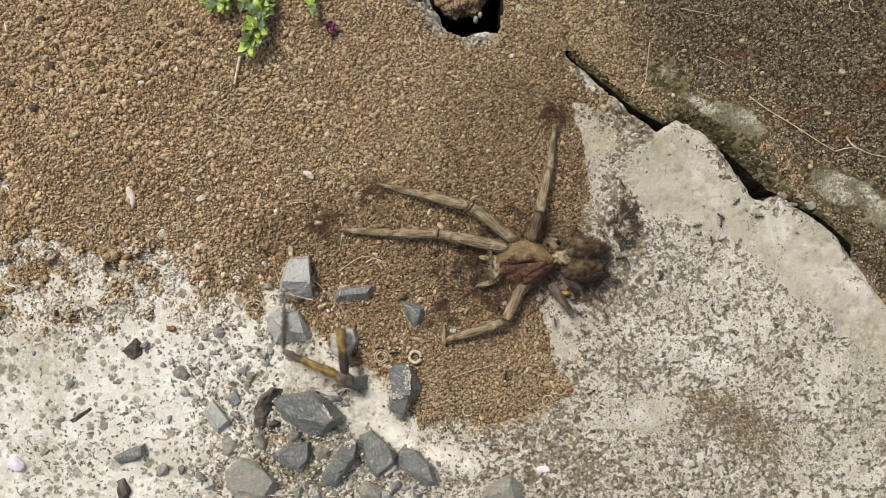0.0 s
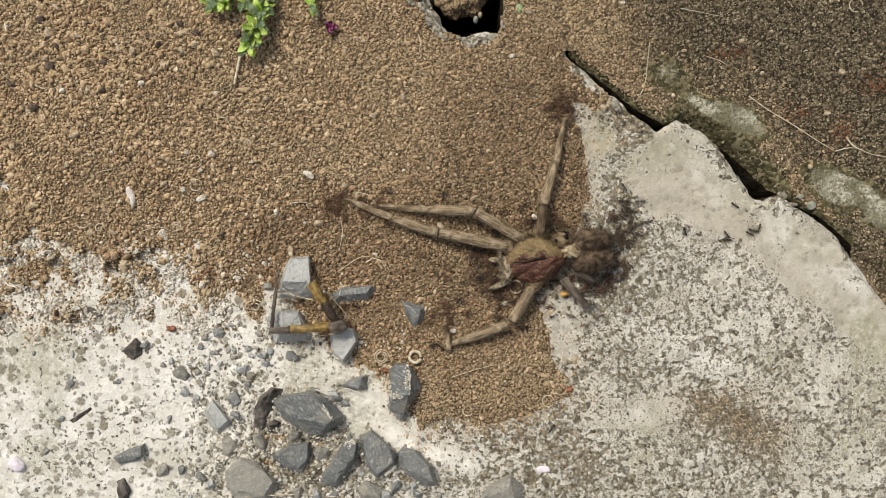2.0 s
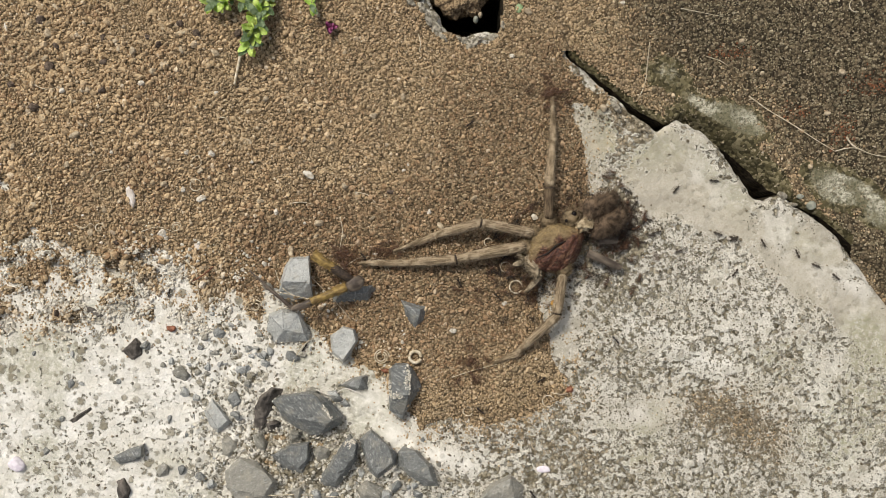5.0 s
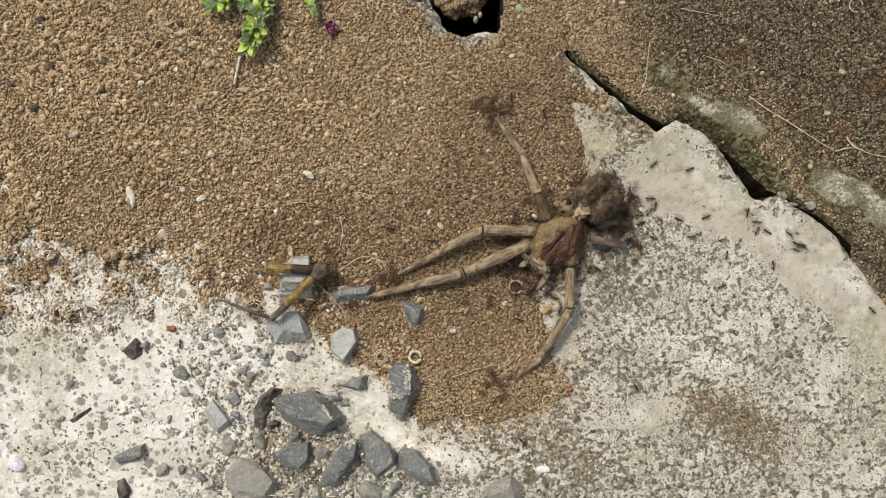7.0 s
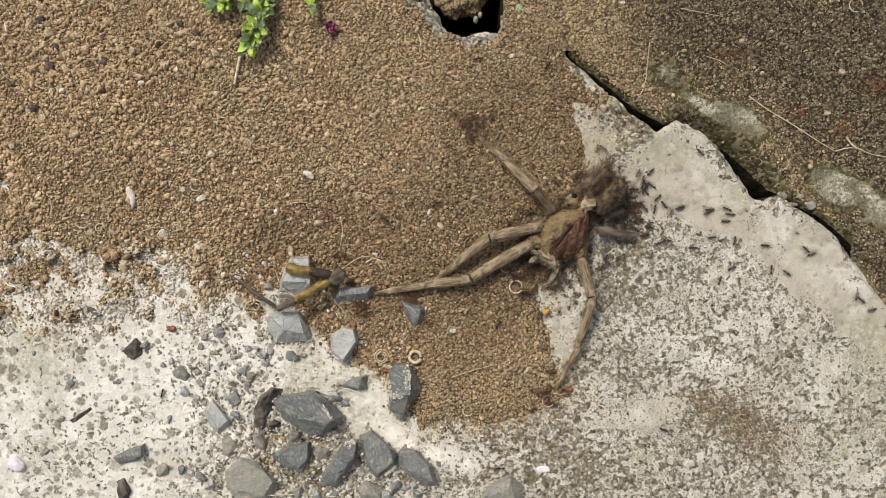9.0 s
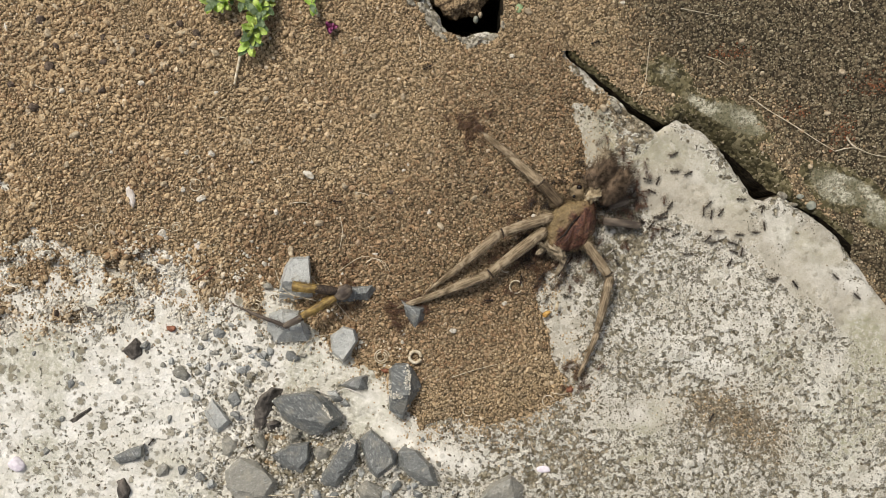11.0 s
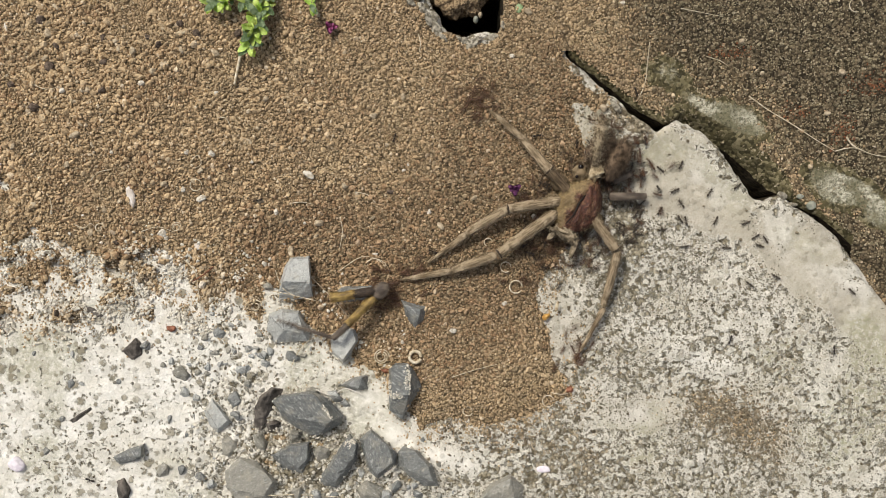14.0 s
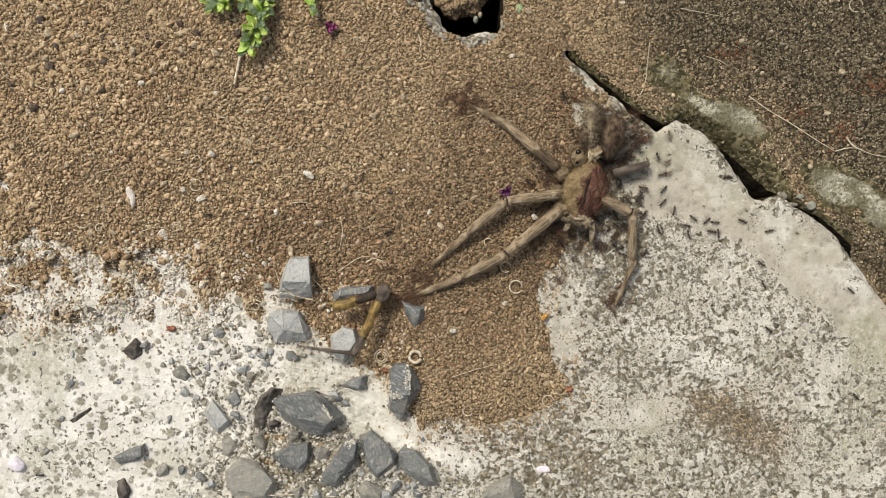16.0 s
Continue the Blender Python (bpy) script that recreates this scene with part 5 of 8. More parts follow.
# ---- the green weed ----
def leaf(bm, base, heading, length, width, rise):
    """A small ovate leaf with a folded midrib, thick enough to cast its shade."""
    c, s = math.cos(heading), math.sin(heading)
    rows = []
    for i in range(7):
        t = i / 6
        w = width * math.sin(math.pi * min(t * 0.86 + 0.08, 1)) ** 0.8
        h = rise * math.sin(t * 2.2) * length
        mid = base + Vector((c * t * length, s * t * length, h))
        side = Vector((-s, c, 0)) * w
        rows.append([bm.verts.new(mid + side + Vector((0, 0, 0.10 * w))), bm.verts.new(mid), bm.verts.new(mid - side + Vector((0, 0, 0.10 * w)))])
    for a, b in zip(rows, rows[1:]):
        for k in range(2):
            bm.faces.new((a[k], a[k + 1], b[k + 1], b[k]))


def weed(label, path, leaves, seed):
    rng = random.Random(seed)
    pts = [spot(u, v, top_at(u, v) + z * MM) for u, v, z in path]
    thing = new("weed_seedling")
    thing.location = pts[0]
    tagged(thing, label, "plant")
    line = curve_points([p - pts[0] for p in pts], 8)
    bm = bmesh.new()
    tube(bm, line, [2.2 * UNIT] * len(line), 6)
    part("stem", bm, LEAF_DULL, thing)
    for i in range(leaves):
        p = line[int(i / max(leaves - 1, 1) * (len(line) - 1))]
        for side in (0, 1):
            bm = bmesh.new()
            size = rng.uniform(15, 26) * UNIT
            leaf(bm, Vector((0, 0, 0)), 0, size, size * 0.25, rng.uniform(0.0, 0.35))
            bmesh.ops.solidify(bm, geom=bm.faces, thickness=0.5 * UNIT)
            ob = part("leaf", bm, LEAF if rng.random() < 0.68 else LEAF_DULL, thing, smooth=False)
            ob.location = p + Vector((0, 0, rng.uniform(0, 6) * UNIT))
            ob.rotation_euler = (rng.uniform(-0.22, 0.22), 0, i * 1.2 + side * math.pi + rng.uniform(-0.5, 0.5))
    return thing


weed("fresh green weed sprig with small paired leaves", [(475, -12, 2.5), (462, 25, 4.5), (450, 55, 5), (440, 88, 3)], 34, 1)
weed("low green weed shoot with small leaves", [(375, 8, 2), (398, 4, 3.5), (420, -14, 3)], 13, 2)
weed("low green weed shoot with small leaves", [(470, 2, 3), (440, 8, 4), (425, -6, 3)], 9, 3)
weed("tiny green weed tip with few leaves", [(560, -10, 2), (555, 6, 3), (550, 10, 3)], 3, 4)
fibre([(427, 92), (421, 118), (415, 150)], 3.2, FIBRE, "pale dry straw stalk below a weed", "straw_stalk", 0.3, 0.7)


# ---- the dead spider ----
def lathe(bm, length, profile, sides=12, ridge=0.0, bow=0.0):
    """A limb from 0 to length along x: profile of (share, radius), all in grid units."""
    pts = [Vector((t * length * UNIT, 0, bow * UNIT * math.sin(math.pi * t))) for t, r in profile]
    rings = []
    for p, (t, r) in zip(pts, profile):
        ring = []
        for k in range(sides):
            a = k * math.tau / sides
            rr = r * (1 + (ridge if k % 2 else -ridge)) * UNIT
            ring.append(bm.verts.new(p + Vector((0, math.cos(a) * rr, math.sin(a) * rr * 0.85))))
        rings.append(ring)
    for a, b in zip(rings, rings[1:]):
        for k in range(sides):
            bm.faces.new((a[k], b[k], b[(k + 1) % sides], a[(k + 1) % sides]))
    bm.faces.new(rings[0][::-1])
    bm.faces.new(rings[-1])
    bmesh.ops.recalc_face_normals(bm, faces=bm.faces)


def bristles(bm, spots, length, spread, seed, width=0.55):
    """Thin tapering hairs: spots are (place, outward direction)."""
    rng = random.Random(seed)
    for p, n in spots:
        d = (n + Vector([rng.uniform(-spread, spread) for _ in range(3)])).normalized()
        side = d.orthogonal().normalized()
        other = d.cross(side)
        r = width * UNIT
        end = bm.verts.new(p + d * length * rng.uniform(0.5, 1.2) * UNIT)
        ring = [bm.verts.new(p + side * r), bm.verts.new(p - side * r * 0.5 + other * r * 0.87), bm.verts.new(p - side * r * 0.5 - other * r * 0.87)]
        for k in range(3):
            bm.faces.new((ring[k], ring[(k + 1) % 3], end))


def ellipsoid(bm, centre, size, seed=0, lumps=0.06, level=3):
    out = bmesh.ops.create_icosphere(bm, subdivisions=level, radius=1)["verts"]
    for q in out:
        p = q.co * 2.2 + Vector((seed * 3.1, seed, 0))
        k = 1 + lumps * (noise.noise(p) + 0.6 * noise.noise(p * 2.3) + 0.4 * noise.noise(p * 5.1))
        q.co = Vector([c * UNIT + x * k * s * UNIT for c, x, s in zip(centre, q.co, size)])
    return out


def limb(name, parent, length, thick, end, material, ring=True, hairs=40, seed=0, label="", bow=1.5):
    """A leg segment along its own x axis, its middle at its origin."""
    bm = bmesh.new()
    profile = [(0.0, thick * 0.3), (0.015, thick * 0.6), (0.05, thick * 0.9), (0.16, thick), (0.45, thick * 0.97 * 0.6 + end * 0.4), (0.75, thick * 0.3 + end * 0.72), (0.95, end), (1.0, end * 0.8)]
    lathe(bm, length, profile, 14, 0.06, bow)
    bmesh.ops.subdivide_edges(bm, edges=[e for e in bm.edges if abs((e.verts[0].co - e.verts[1].co).x) > 8 * UNIT], cuts=3)
    for q in bm.verts:
        q.co += Vector((0, q.co.y, q.co.z)).normalized() * UNIT * (1.8 * noise.noise(Vector((q.co.x * 250, q.co.y * 1200, q.co.z * 1200 + seed))) + 0.6 * noise.noise(q.co * 2500))
    rng = random.Random(seed)
    spots = []
    for _ in range(hairs):
        t, a = rng.random(), rng.uniform(-0.5, math.pi + 0.5)
        r = (thick + (end - thick) * t) * 0.95 * UNIT
        spots.append((Vector((t * length * UNIT, math.cos(a) * r, math.sin(a) * r * 0.85 + bow * UNIT * math.sin(math.pi * t))), Vector((0.5, math.cos(a), math.sin(a)))))
    bristles(bm, spots, 8, 0.5, seed, 0.4)
    bmesh.ops.translate(bm, verts=bm.verts, vec=(-length * UNIT / 2, 0, 0))
    ob = part(name, bm, material, parent, label)
    if ring:
        bm = bmesh.new()
        lathe(bm, 3.0, [(0, end * 1.02), (0.3, end * 1.12), (0.7, end * 1.12), (1, end * 1.02)], 14)
        bmesh.ops.translate(bm, verts=bm.verts, vec=(length * UNIT * 0.485 - 3 * UNIT, 0, 0))
        for f in bm.faces:
            f.smooth = True
        part("joint_ring", bm, LEG_RING, ob, "dark joint ring")
    return ob


def build_spider():
    """The carcass: forward is +x, its middle at the origin, which lies about 5 mm up."""
    spider = new("dead_spider")
    tagged(spider, "dead brown hunting spider with four dry legs, hauled by ants", "spider")
    # carapace, with a raised tan flank and a rusty middle
    bm = bmesh.new()
    ellipsoid(bm, (8, -2, -8), (55, 40, 25), 1, 0.08, 5)
    for q in bm.verts:
        x, y = q.co.x / UNIT, q.co.y / UNIT
        q.co.y *= 1 - 0.22 * max(0, -x / 50) ** 2 - 0.34 * max(0, (x - 18) / 45) ** 2
        if q.co.z > -8 * UNIT:
            q.co.z += 5 * UNIT * math.exp(-((x - 36) / 18) ** 2 - (y / 16) ** 2)
            groove = math.exp(-(y / 3.5) ** 2) * (1 if -34 < x < 38 else 0)
            q.co.z -= 5 * groove * UNIT
            rays = math.exp(-(((x * 0.6 + abs(y)) % 22 - 11) / 4) ** 2)
            q.co.z -= 3.2 * rays * UNIT * min(1, abs(y) / 10)
            q.co.z += 0.8 * UNIT * noise.noise(q.co * 700)
    carapace = part("carapace", bm, CARAPACE, spider, "cracked carapace, rusty in the middle, tan on one flank")
    bm = bmesh.new()
    pts = [Vector((x * UNIT, (1.5 * math.sin(x * 0.13)) * UNIT, (15.5 - (x / 30) ** 2 * 2.0) * UNIT)) for x in range(-32, 40, 6)]
    tube(bm, pts, [0.6 * UNIT + 1.1 * UNIT * math.sin(math.pi * (i + 0.5) / len(pts)) for i in range(len(pts))], 6)
    part("median_groove", bm, BLACK, carapace, "black split along the middle")
    # torn rear end with pale membrane
    bm = bmesh.new()
    ellipsoid(bm, (-42, -10, -6), (11, 22, 12), 5, 0.5, 4)
    spots = [(Vector((-49 * UNIT, y * UNIT, 2 * UNIT)), Vector((-0.8, y / 40, 0.6))) for y in range(-30, 24)]
    bristles(bm, spots * 3, 15, 0.9, 5)
    part("torn_membrane", bm, FLAP, spider, "pale torn membrane")
    bm = bmesh.new()
    ellipsoid(bm, (72, 6, 1), (17, 11, 10), 7, 0.5, 4)
    bristles(bm, [(Vector(((62 + 24 * k / 40) * UNIT, (6 + 8 * math.sin(k)) * UNIT, 10 * UNIT)), Vector((0.5, 0, 1))) for k in range(40)], 10, 0.8, 8)
    part("clypeus", bm, CREAM, spider, "cream hairy face plate")
    bm = bmesh.new()
    ellipsoid(bm, (58, 27, -5), (15, 13, 8), 9, 0.18, 4)
    bristles(bm, [(Vector(((60 + 15 * math.cos(k)) * UNIT, (30 + 13 * math.sin(k)) * UNIT, 2 * UNIT)), Vector((math.cos(k), math.sin(k), 0.8))) for k in range(160)], 10, 0.9, 9)
    hump = part("eye_hump", bm, TAN, spider, "hairy tan eye hump")
    for x, y, z, r in ((66, 31, 0.5, 4.8), (48, 28, 2.5, 2.8)):
        bm = bmesh.new()
        ellipsoid(bm, (x, y, z), (r, r, r * 0.8), 1, 0.0)
        part("eye", bm, EYE_BLACK, hump, "glossy black eye")
    # two hairy jaws
    for k, y in enumerate((17, -17)):
        bm = bmesh.new()
        ellipsoid(bm, (108, y + 2, -4), (36, 20, 21), 11 + k, 0.25)
        rng = random.Random(k)
        spots = []
        for _ in range(700):
            a, b = rng.uniform(0, math.tau), rng.uniform(-0.2, 1.5)
            n = Vector((math.cos(a) * math.cos(b), math.sin(a) * math.cos(b), math.sin(b)))
            spots.append((Vector(((108 + 35 * n.x) * UNIT, (y + 2 + 19 * n.y) * UNIT, (-4 + 20 * n.z) * UNIT)), n + Vector((0.5, 0, 0))))
        bristles(bm, spots, 13, 0.7, 20 + k, 0.6)
        part("jaw", bm, DARK_HAIR, spider, "dark brown hairy jaw")
    bm = bmesh.new()
    lathe(bm, 78, [(0, 5), (0.2, 7), (0.45, 6.5), (0.5, 5.5), (0.6, 7.5), (0.85, 9), (1, 5)], 12, 0.03, 4)
    rng = random.Random(19)
    spots = []
    for _ in range(420):
        t, a = rng.random() ** 0.6, rng.uniform(-0.4, math.pi + 0.4)
        spots.append((Vector((t * 78 * UNIT, math.cos(a) * 7 * UNIT, (math.sin(a) * 6 + 4 * math.sin(math.pi * t)) * UNIT)), Vector((0.7, math.cos(a), math.sin(a)))))
    bristles(bm, spots, 17, 0.8, 23, 0.5)
    palp = part("palp", bm, PALP, spider, "pale brushy palp")
    # pale flaps behind, and stumps of lost legs
    for k, (x, y, turn, size) in enumerate(((-38, -31, 192, 42), (-52, 6, 164, 20))):
        bm = bmesh.new()
        lathe(bm, size, [(0, 2.0), (0.2, 4.6), (0.5, 5.4), (0.8, 3.8), (1, 0.8)], 10, 0.03, 3)
        ob = part("flap", bm, FLAP, spider, "pale papery flap")
        ob.location, ob.rotation_euler = (x * UNIT, y * UNIT, -6 * UNIT), (0, 0, radians(turn))
        bm = bmesh.new()
        tube(bm, [Vector((t * size * UNIT, (4.6 - 6 * (t - 0.5) ** 2) * UNIT, 5 * UNIT)) for t in (0.05, 0.3, 0.6, 0.9)], [1.1 * UNIT] * 4, 6)
        part("dark_rim", bm, LEG_RING, ob, "dark rim")
    for k, (x, y, turn, size) in enumerate(((52, -40, -56, 66), (78, -30, -34, 36))):
        bm = bmesh.new()
        lathe(bm, size, [(0, 7), (0.3, 7.5), (0.8, 6.5), (0.97, 6), (1, 4)], 12, 0.06, 2)
        spots = [(Vector((t / 50 * size * UNIT, math.cos(t * 1.7) * 8 * UNIT, math.sin(t * 1.7) ** 2 * 7 * UNIT)), Vector((0.6, math.cos(t * 1.7), 0.7))) for t in range(50)]
        bristles(bm, spots, 12, 0.6, 30 + k)
        ob = part("leg_stump", bm, GREY_LEG, spider, "broken grey leg stump")
        ob.location, ob.rotation_euler = (x * UNIT, y * UNIT, -12 * UNIT), (0, radians(4), radians(turn))
    bm = bmesh.new()
    for k in range(240):
        a = k / 240 * math.tau
        r = 0.86 + 0.16 * math.sin(k * 7.7)
        p = Vector(((9 + 54 * r * math.cos(a)) * UNIT, (-3 + 40 * r * math.sin(a)) * UNIT, (-2 + 5 * math.sin(k * 2.3)) * UNIT))
        bristles(bm, [(p, Vector((math.cos(a) - 0.5, math.sin(a), 0.7)))], 9, 1.1, k, 0.45)
    part("fringe", bm, TAN, spider, "sparse grey-tan fringe hairs")
    bm = bmesh.new()
    rng = random.Random(44)
    spots = []
    for _ in range(180):
        a, r = rng.uniform(0, math.tau), math.sqrt(rng.random())
        x, y = r * math.cos(a), r * math.sin(a)
        if abs(y) > 0.12 or rng.random() < 0.2:
            spots.append((Vector(((8 + 55 * x) * UNIT, (-2 + 40 * y) * UNIT, (-8 + 25 * math.sqrt(max(0, 1 - r * r))) * UNIT)), Vector((-0.4, y, 0.7))))
    bristles(bm, spots, 8, 0.7, 45, 0.4)
    part("down", bm, TAN, carapace, "short grey-tan down")
    legs = []
    for base, sizes in LEG_PLAN:
        bm = bmesh.new()
        ellipsoid(bm, (*base, -9), (14, 14, 11), base[0], 0.15, 4)
        bristles(bm, [(Vector(((base[0] + 12 * math.cos(k)) * UNIT, (base[1] + 12 * math.sin(k)) * UNIT, -3 * UNIT)), Vector((math.cos(k), math.sin(k), 0.8))) for k in range(90)], 9, 0.9, base[0] + 9)
        root = part("leg", bm, TAN, spider, "dry grey-brown leg")
        (a, wa), (b, wb), (c, wc) = sizes
        legs.append((limb("femur", root, a, wa, wb, DARK_LEG if base[1] > 45 else LEG, True, 160, base[0] + 70),
                     limb("tibia", root, b, wb * 1.05, wc * 1.1, LEG, False, 160, base[0] + 80),
                     limb("metatarsus", root, c, wc * 1.1, wc * 0.5, LEG, False, 120, base[0] + 90)))
    return spider, legs, palp


# coxa of each leg, and length and half width of its three segments, in grid units
LEG_PLAN = [((24, 46), ((56, 8.2), (84, 8.2), (84, 6.0))),
            ((-12, 40), ((98, 9.2), (84, 8.0), (86, 6.0))),
            ((-34, 28), ((128, 10), (82, 8.2), (92, 6.0))),
            ((2, -40), ((72, 9.0), (104, 8.0), (88, 5.0)))]
spider, spider_legs, spider_palp = build_spider()


def build_severed_leg():
    """A torn-off leg: the shin lies along x with the knee at the origin."""
    thing = new("severed_leg")
    tagged(thing, "torn-off yellow and dark spider leg dragged over gravel", "spider leg")
    bm = bmesh.new()
    ellipsoid(bm, (2, 0, 0), (17, 13, 11), 4, 0.15)
    part("knee", bm, GREY_LEG, thing, "dark grey knee")
    shin = limb("shin", thing, 72, 7.6, 6, YELLOW, True, 130, 3, "yellow-tan shin")
    shin.location = (52 * UNIT, 0, 0)
    ankle = limb("ankle", thing, 38, 6.5, 4.5, GREY_LEG, False, 20, 4, "grey-brown ankle")
    ankle.location = (100 * UNIT, 0, 0)
    thigh = limb("thigh", thing, 46, 7.5, 8.5, YELLOW, False, 90, 5, "ochre yellow thigh end")
    bm = bmesh.new()
    lathe(bm, 44, [(0, 4), (0.12, 7), (0.4, 8.6), (0.8, 8.4), (1, 7)], 12, 0.05, 1)
    dark = part("dark_band", bm, LEG_RING, thigh, "blackish band")
    dark.location = (-60 * UNIT, 0, 0)
    foot = limb("foot", thing, 104, 3.6, 1.6, GREY_LEG, False, 160, 6, "dark bristly foot")
    return thing, thigh, foot


severed_leg, severed_thigh, severed_foot = build_severed_leg()


def build_petal(material):
    bm = bmesh.new()
    for k, (turn, size) in enumerate(((0.2, 13), (1.0, 9), (2.3, 12), (3.9, 8), (4.6, 13), (5.4, 7))):
        leaf(bm, Vector((0, 0, k * UNIT)), turn, size * UNIT, 4.5 * UNIT, 0.2 + 0.15 * (k % 3))
    bmesh.ops.solidify(bm, geom=bm.faces, thickness=0.6 * UNIT)
    ob = part("magenta_flower", bm, material)
    return tagged(ob, "crumpled magenta flower scrap on soil", "flower")


magenta_flower = build_petal(MAGENTA)
magenta_flower.location = spot(586, 50, top_at(586, 50) + 0.0008)
carried_petal = build_petal(DULL_PETAL)
tagged(carried_petal, "dull purple petal scrap dragged out beside the carcass")
carried_chip = pebble("pale_twig", 735, 600, 16, 3.6, 0, STRAW, "short pale twig dragged along by ants", "twig", 0.8, 96)
carried_crumb = pebble("orange_crumb", 967, 560, 9, 7, 30, ORANGE, "orange crumb where soil meets concrete", "crumb", 0.6, 85)


# ---- ants ----
ANT = 0.74 * UNIT


def build_ant(material, label):
    """A worker about 3.5 mm long, head towards +x, feet at z = 0."""
    thing = new("ant")
    tagged(thing, label, "ant", "ants hauling the spider")
    for name, centre, size in (("head", (8.0, 0, 4.2), (3.0, 2.5, 2.1)), ("thorax", (1.5, 0, 4.4), (4.4, 1.5, 1.8)), ("gaster", (-7.0, 0, 4.4), (4.4, 2.7, 2.6))):
        bm = bmesh.new()
        ellipsoid(bm, [x * 0.74 for x in centre], [x * 0.74 for x in size], 1, 0.0, 2)
        part(name, bm, material, thing)
    bm = bmesh.new()
    ellipsoid(bm, (-2.1, 0, 3.1), (0.8, 0.65, 1.1), 1, 0.0, 1)
    part("waist", bm, material, thing)
    for side in (1, -1):
        for x, reach in ((3.4, 5.0), (1.2, 0.5), (-0.8, -5.0)):
            bm = bmesh.new()
            tube(bm, [Vector(p) * ANT for p in ((x, side * 1.4, 3.8), (x + reach * 0.45, side * 4.6, 6.2), (x + reach * 0.8, side * 7.0, 2.2), (x + reach, side * 8.6, 0.2))],
                 [0.55 * ANT, 0.5 * ANT, 0.42 * ANT, 0.3 * ANT], 5)
            part("leg", bm, material, thing)
        bm = bmesh.new()
        tube(bm, [Vector(p) * ANT for p in ((10.4, side * 1.2, 4.8), (13.0, side * 3.4, 6.2), (17.0, side * 4.2, 3.6))], [0.4 * ANT, 0.36 * ANT, 0.3 * ANT], 5)
        part("feeler", bm, material, thing)
    return thing


black_ant = build_ant(ANT_BLACK, "small glossy black ant on the concrete")
dull_ant = build_ant(ANT_DULL, "small dull brown ant running over pale concrete")
brown_ant = build_ant(ANT_BROWN, "small dark brown ant pulling at the carcass")


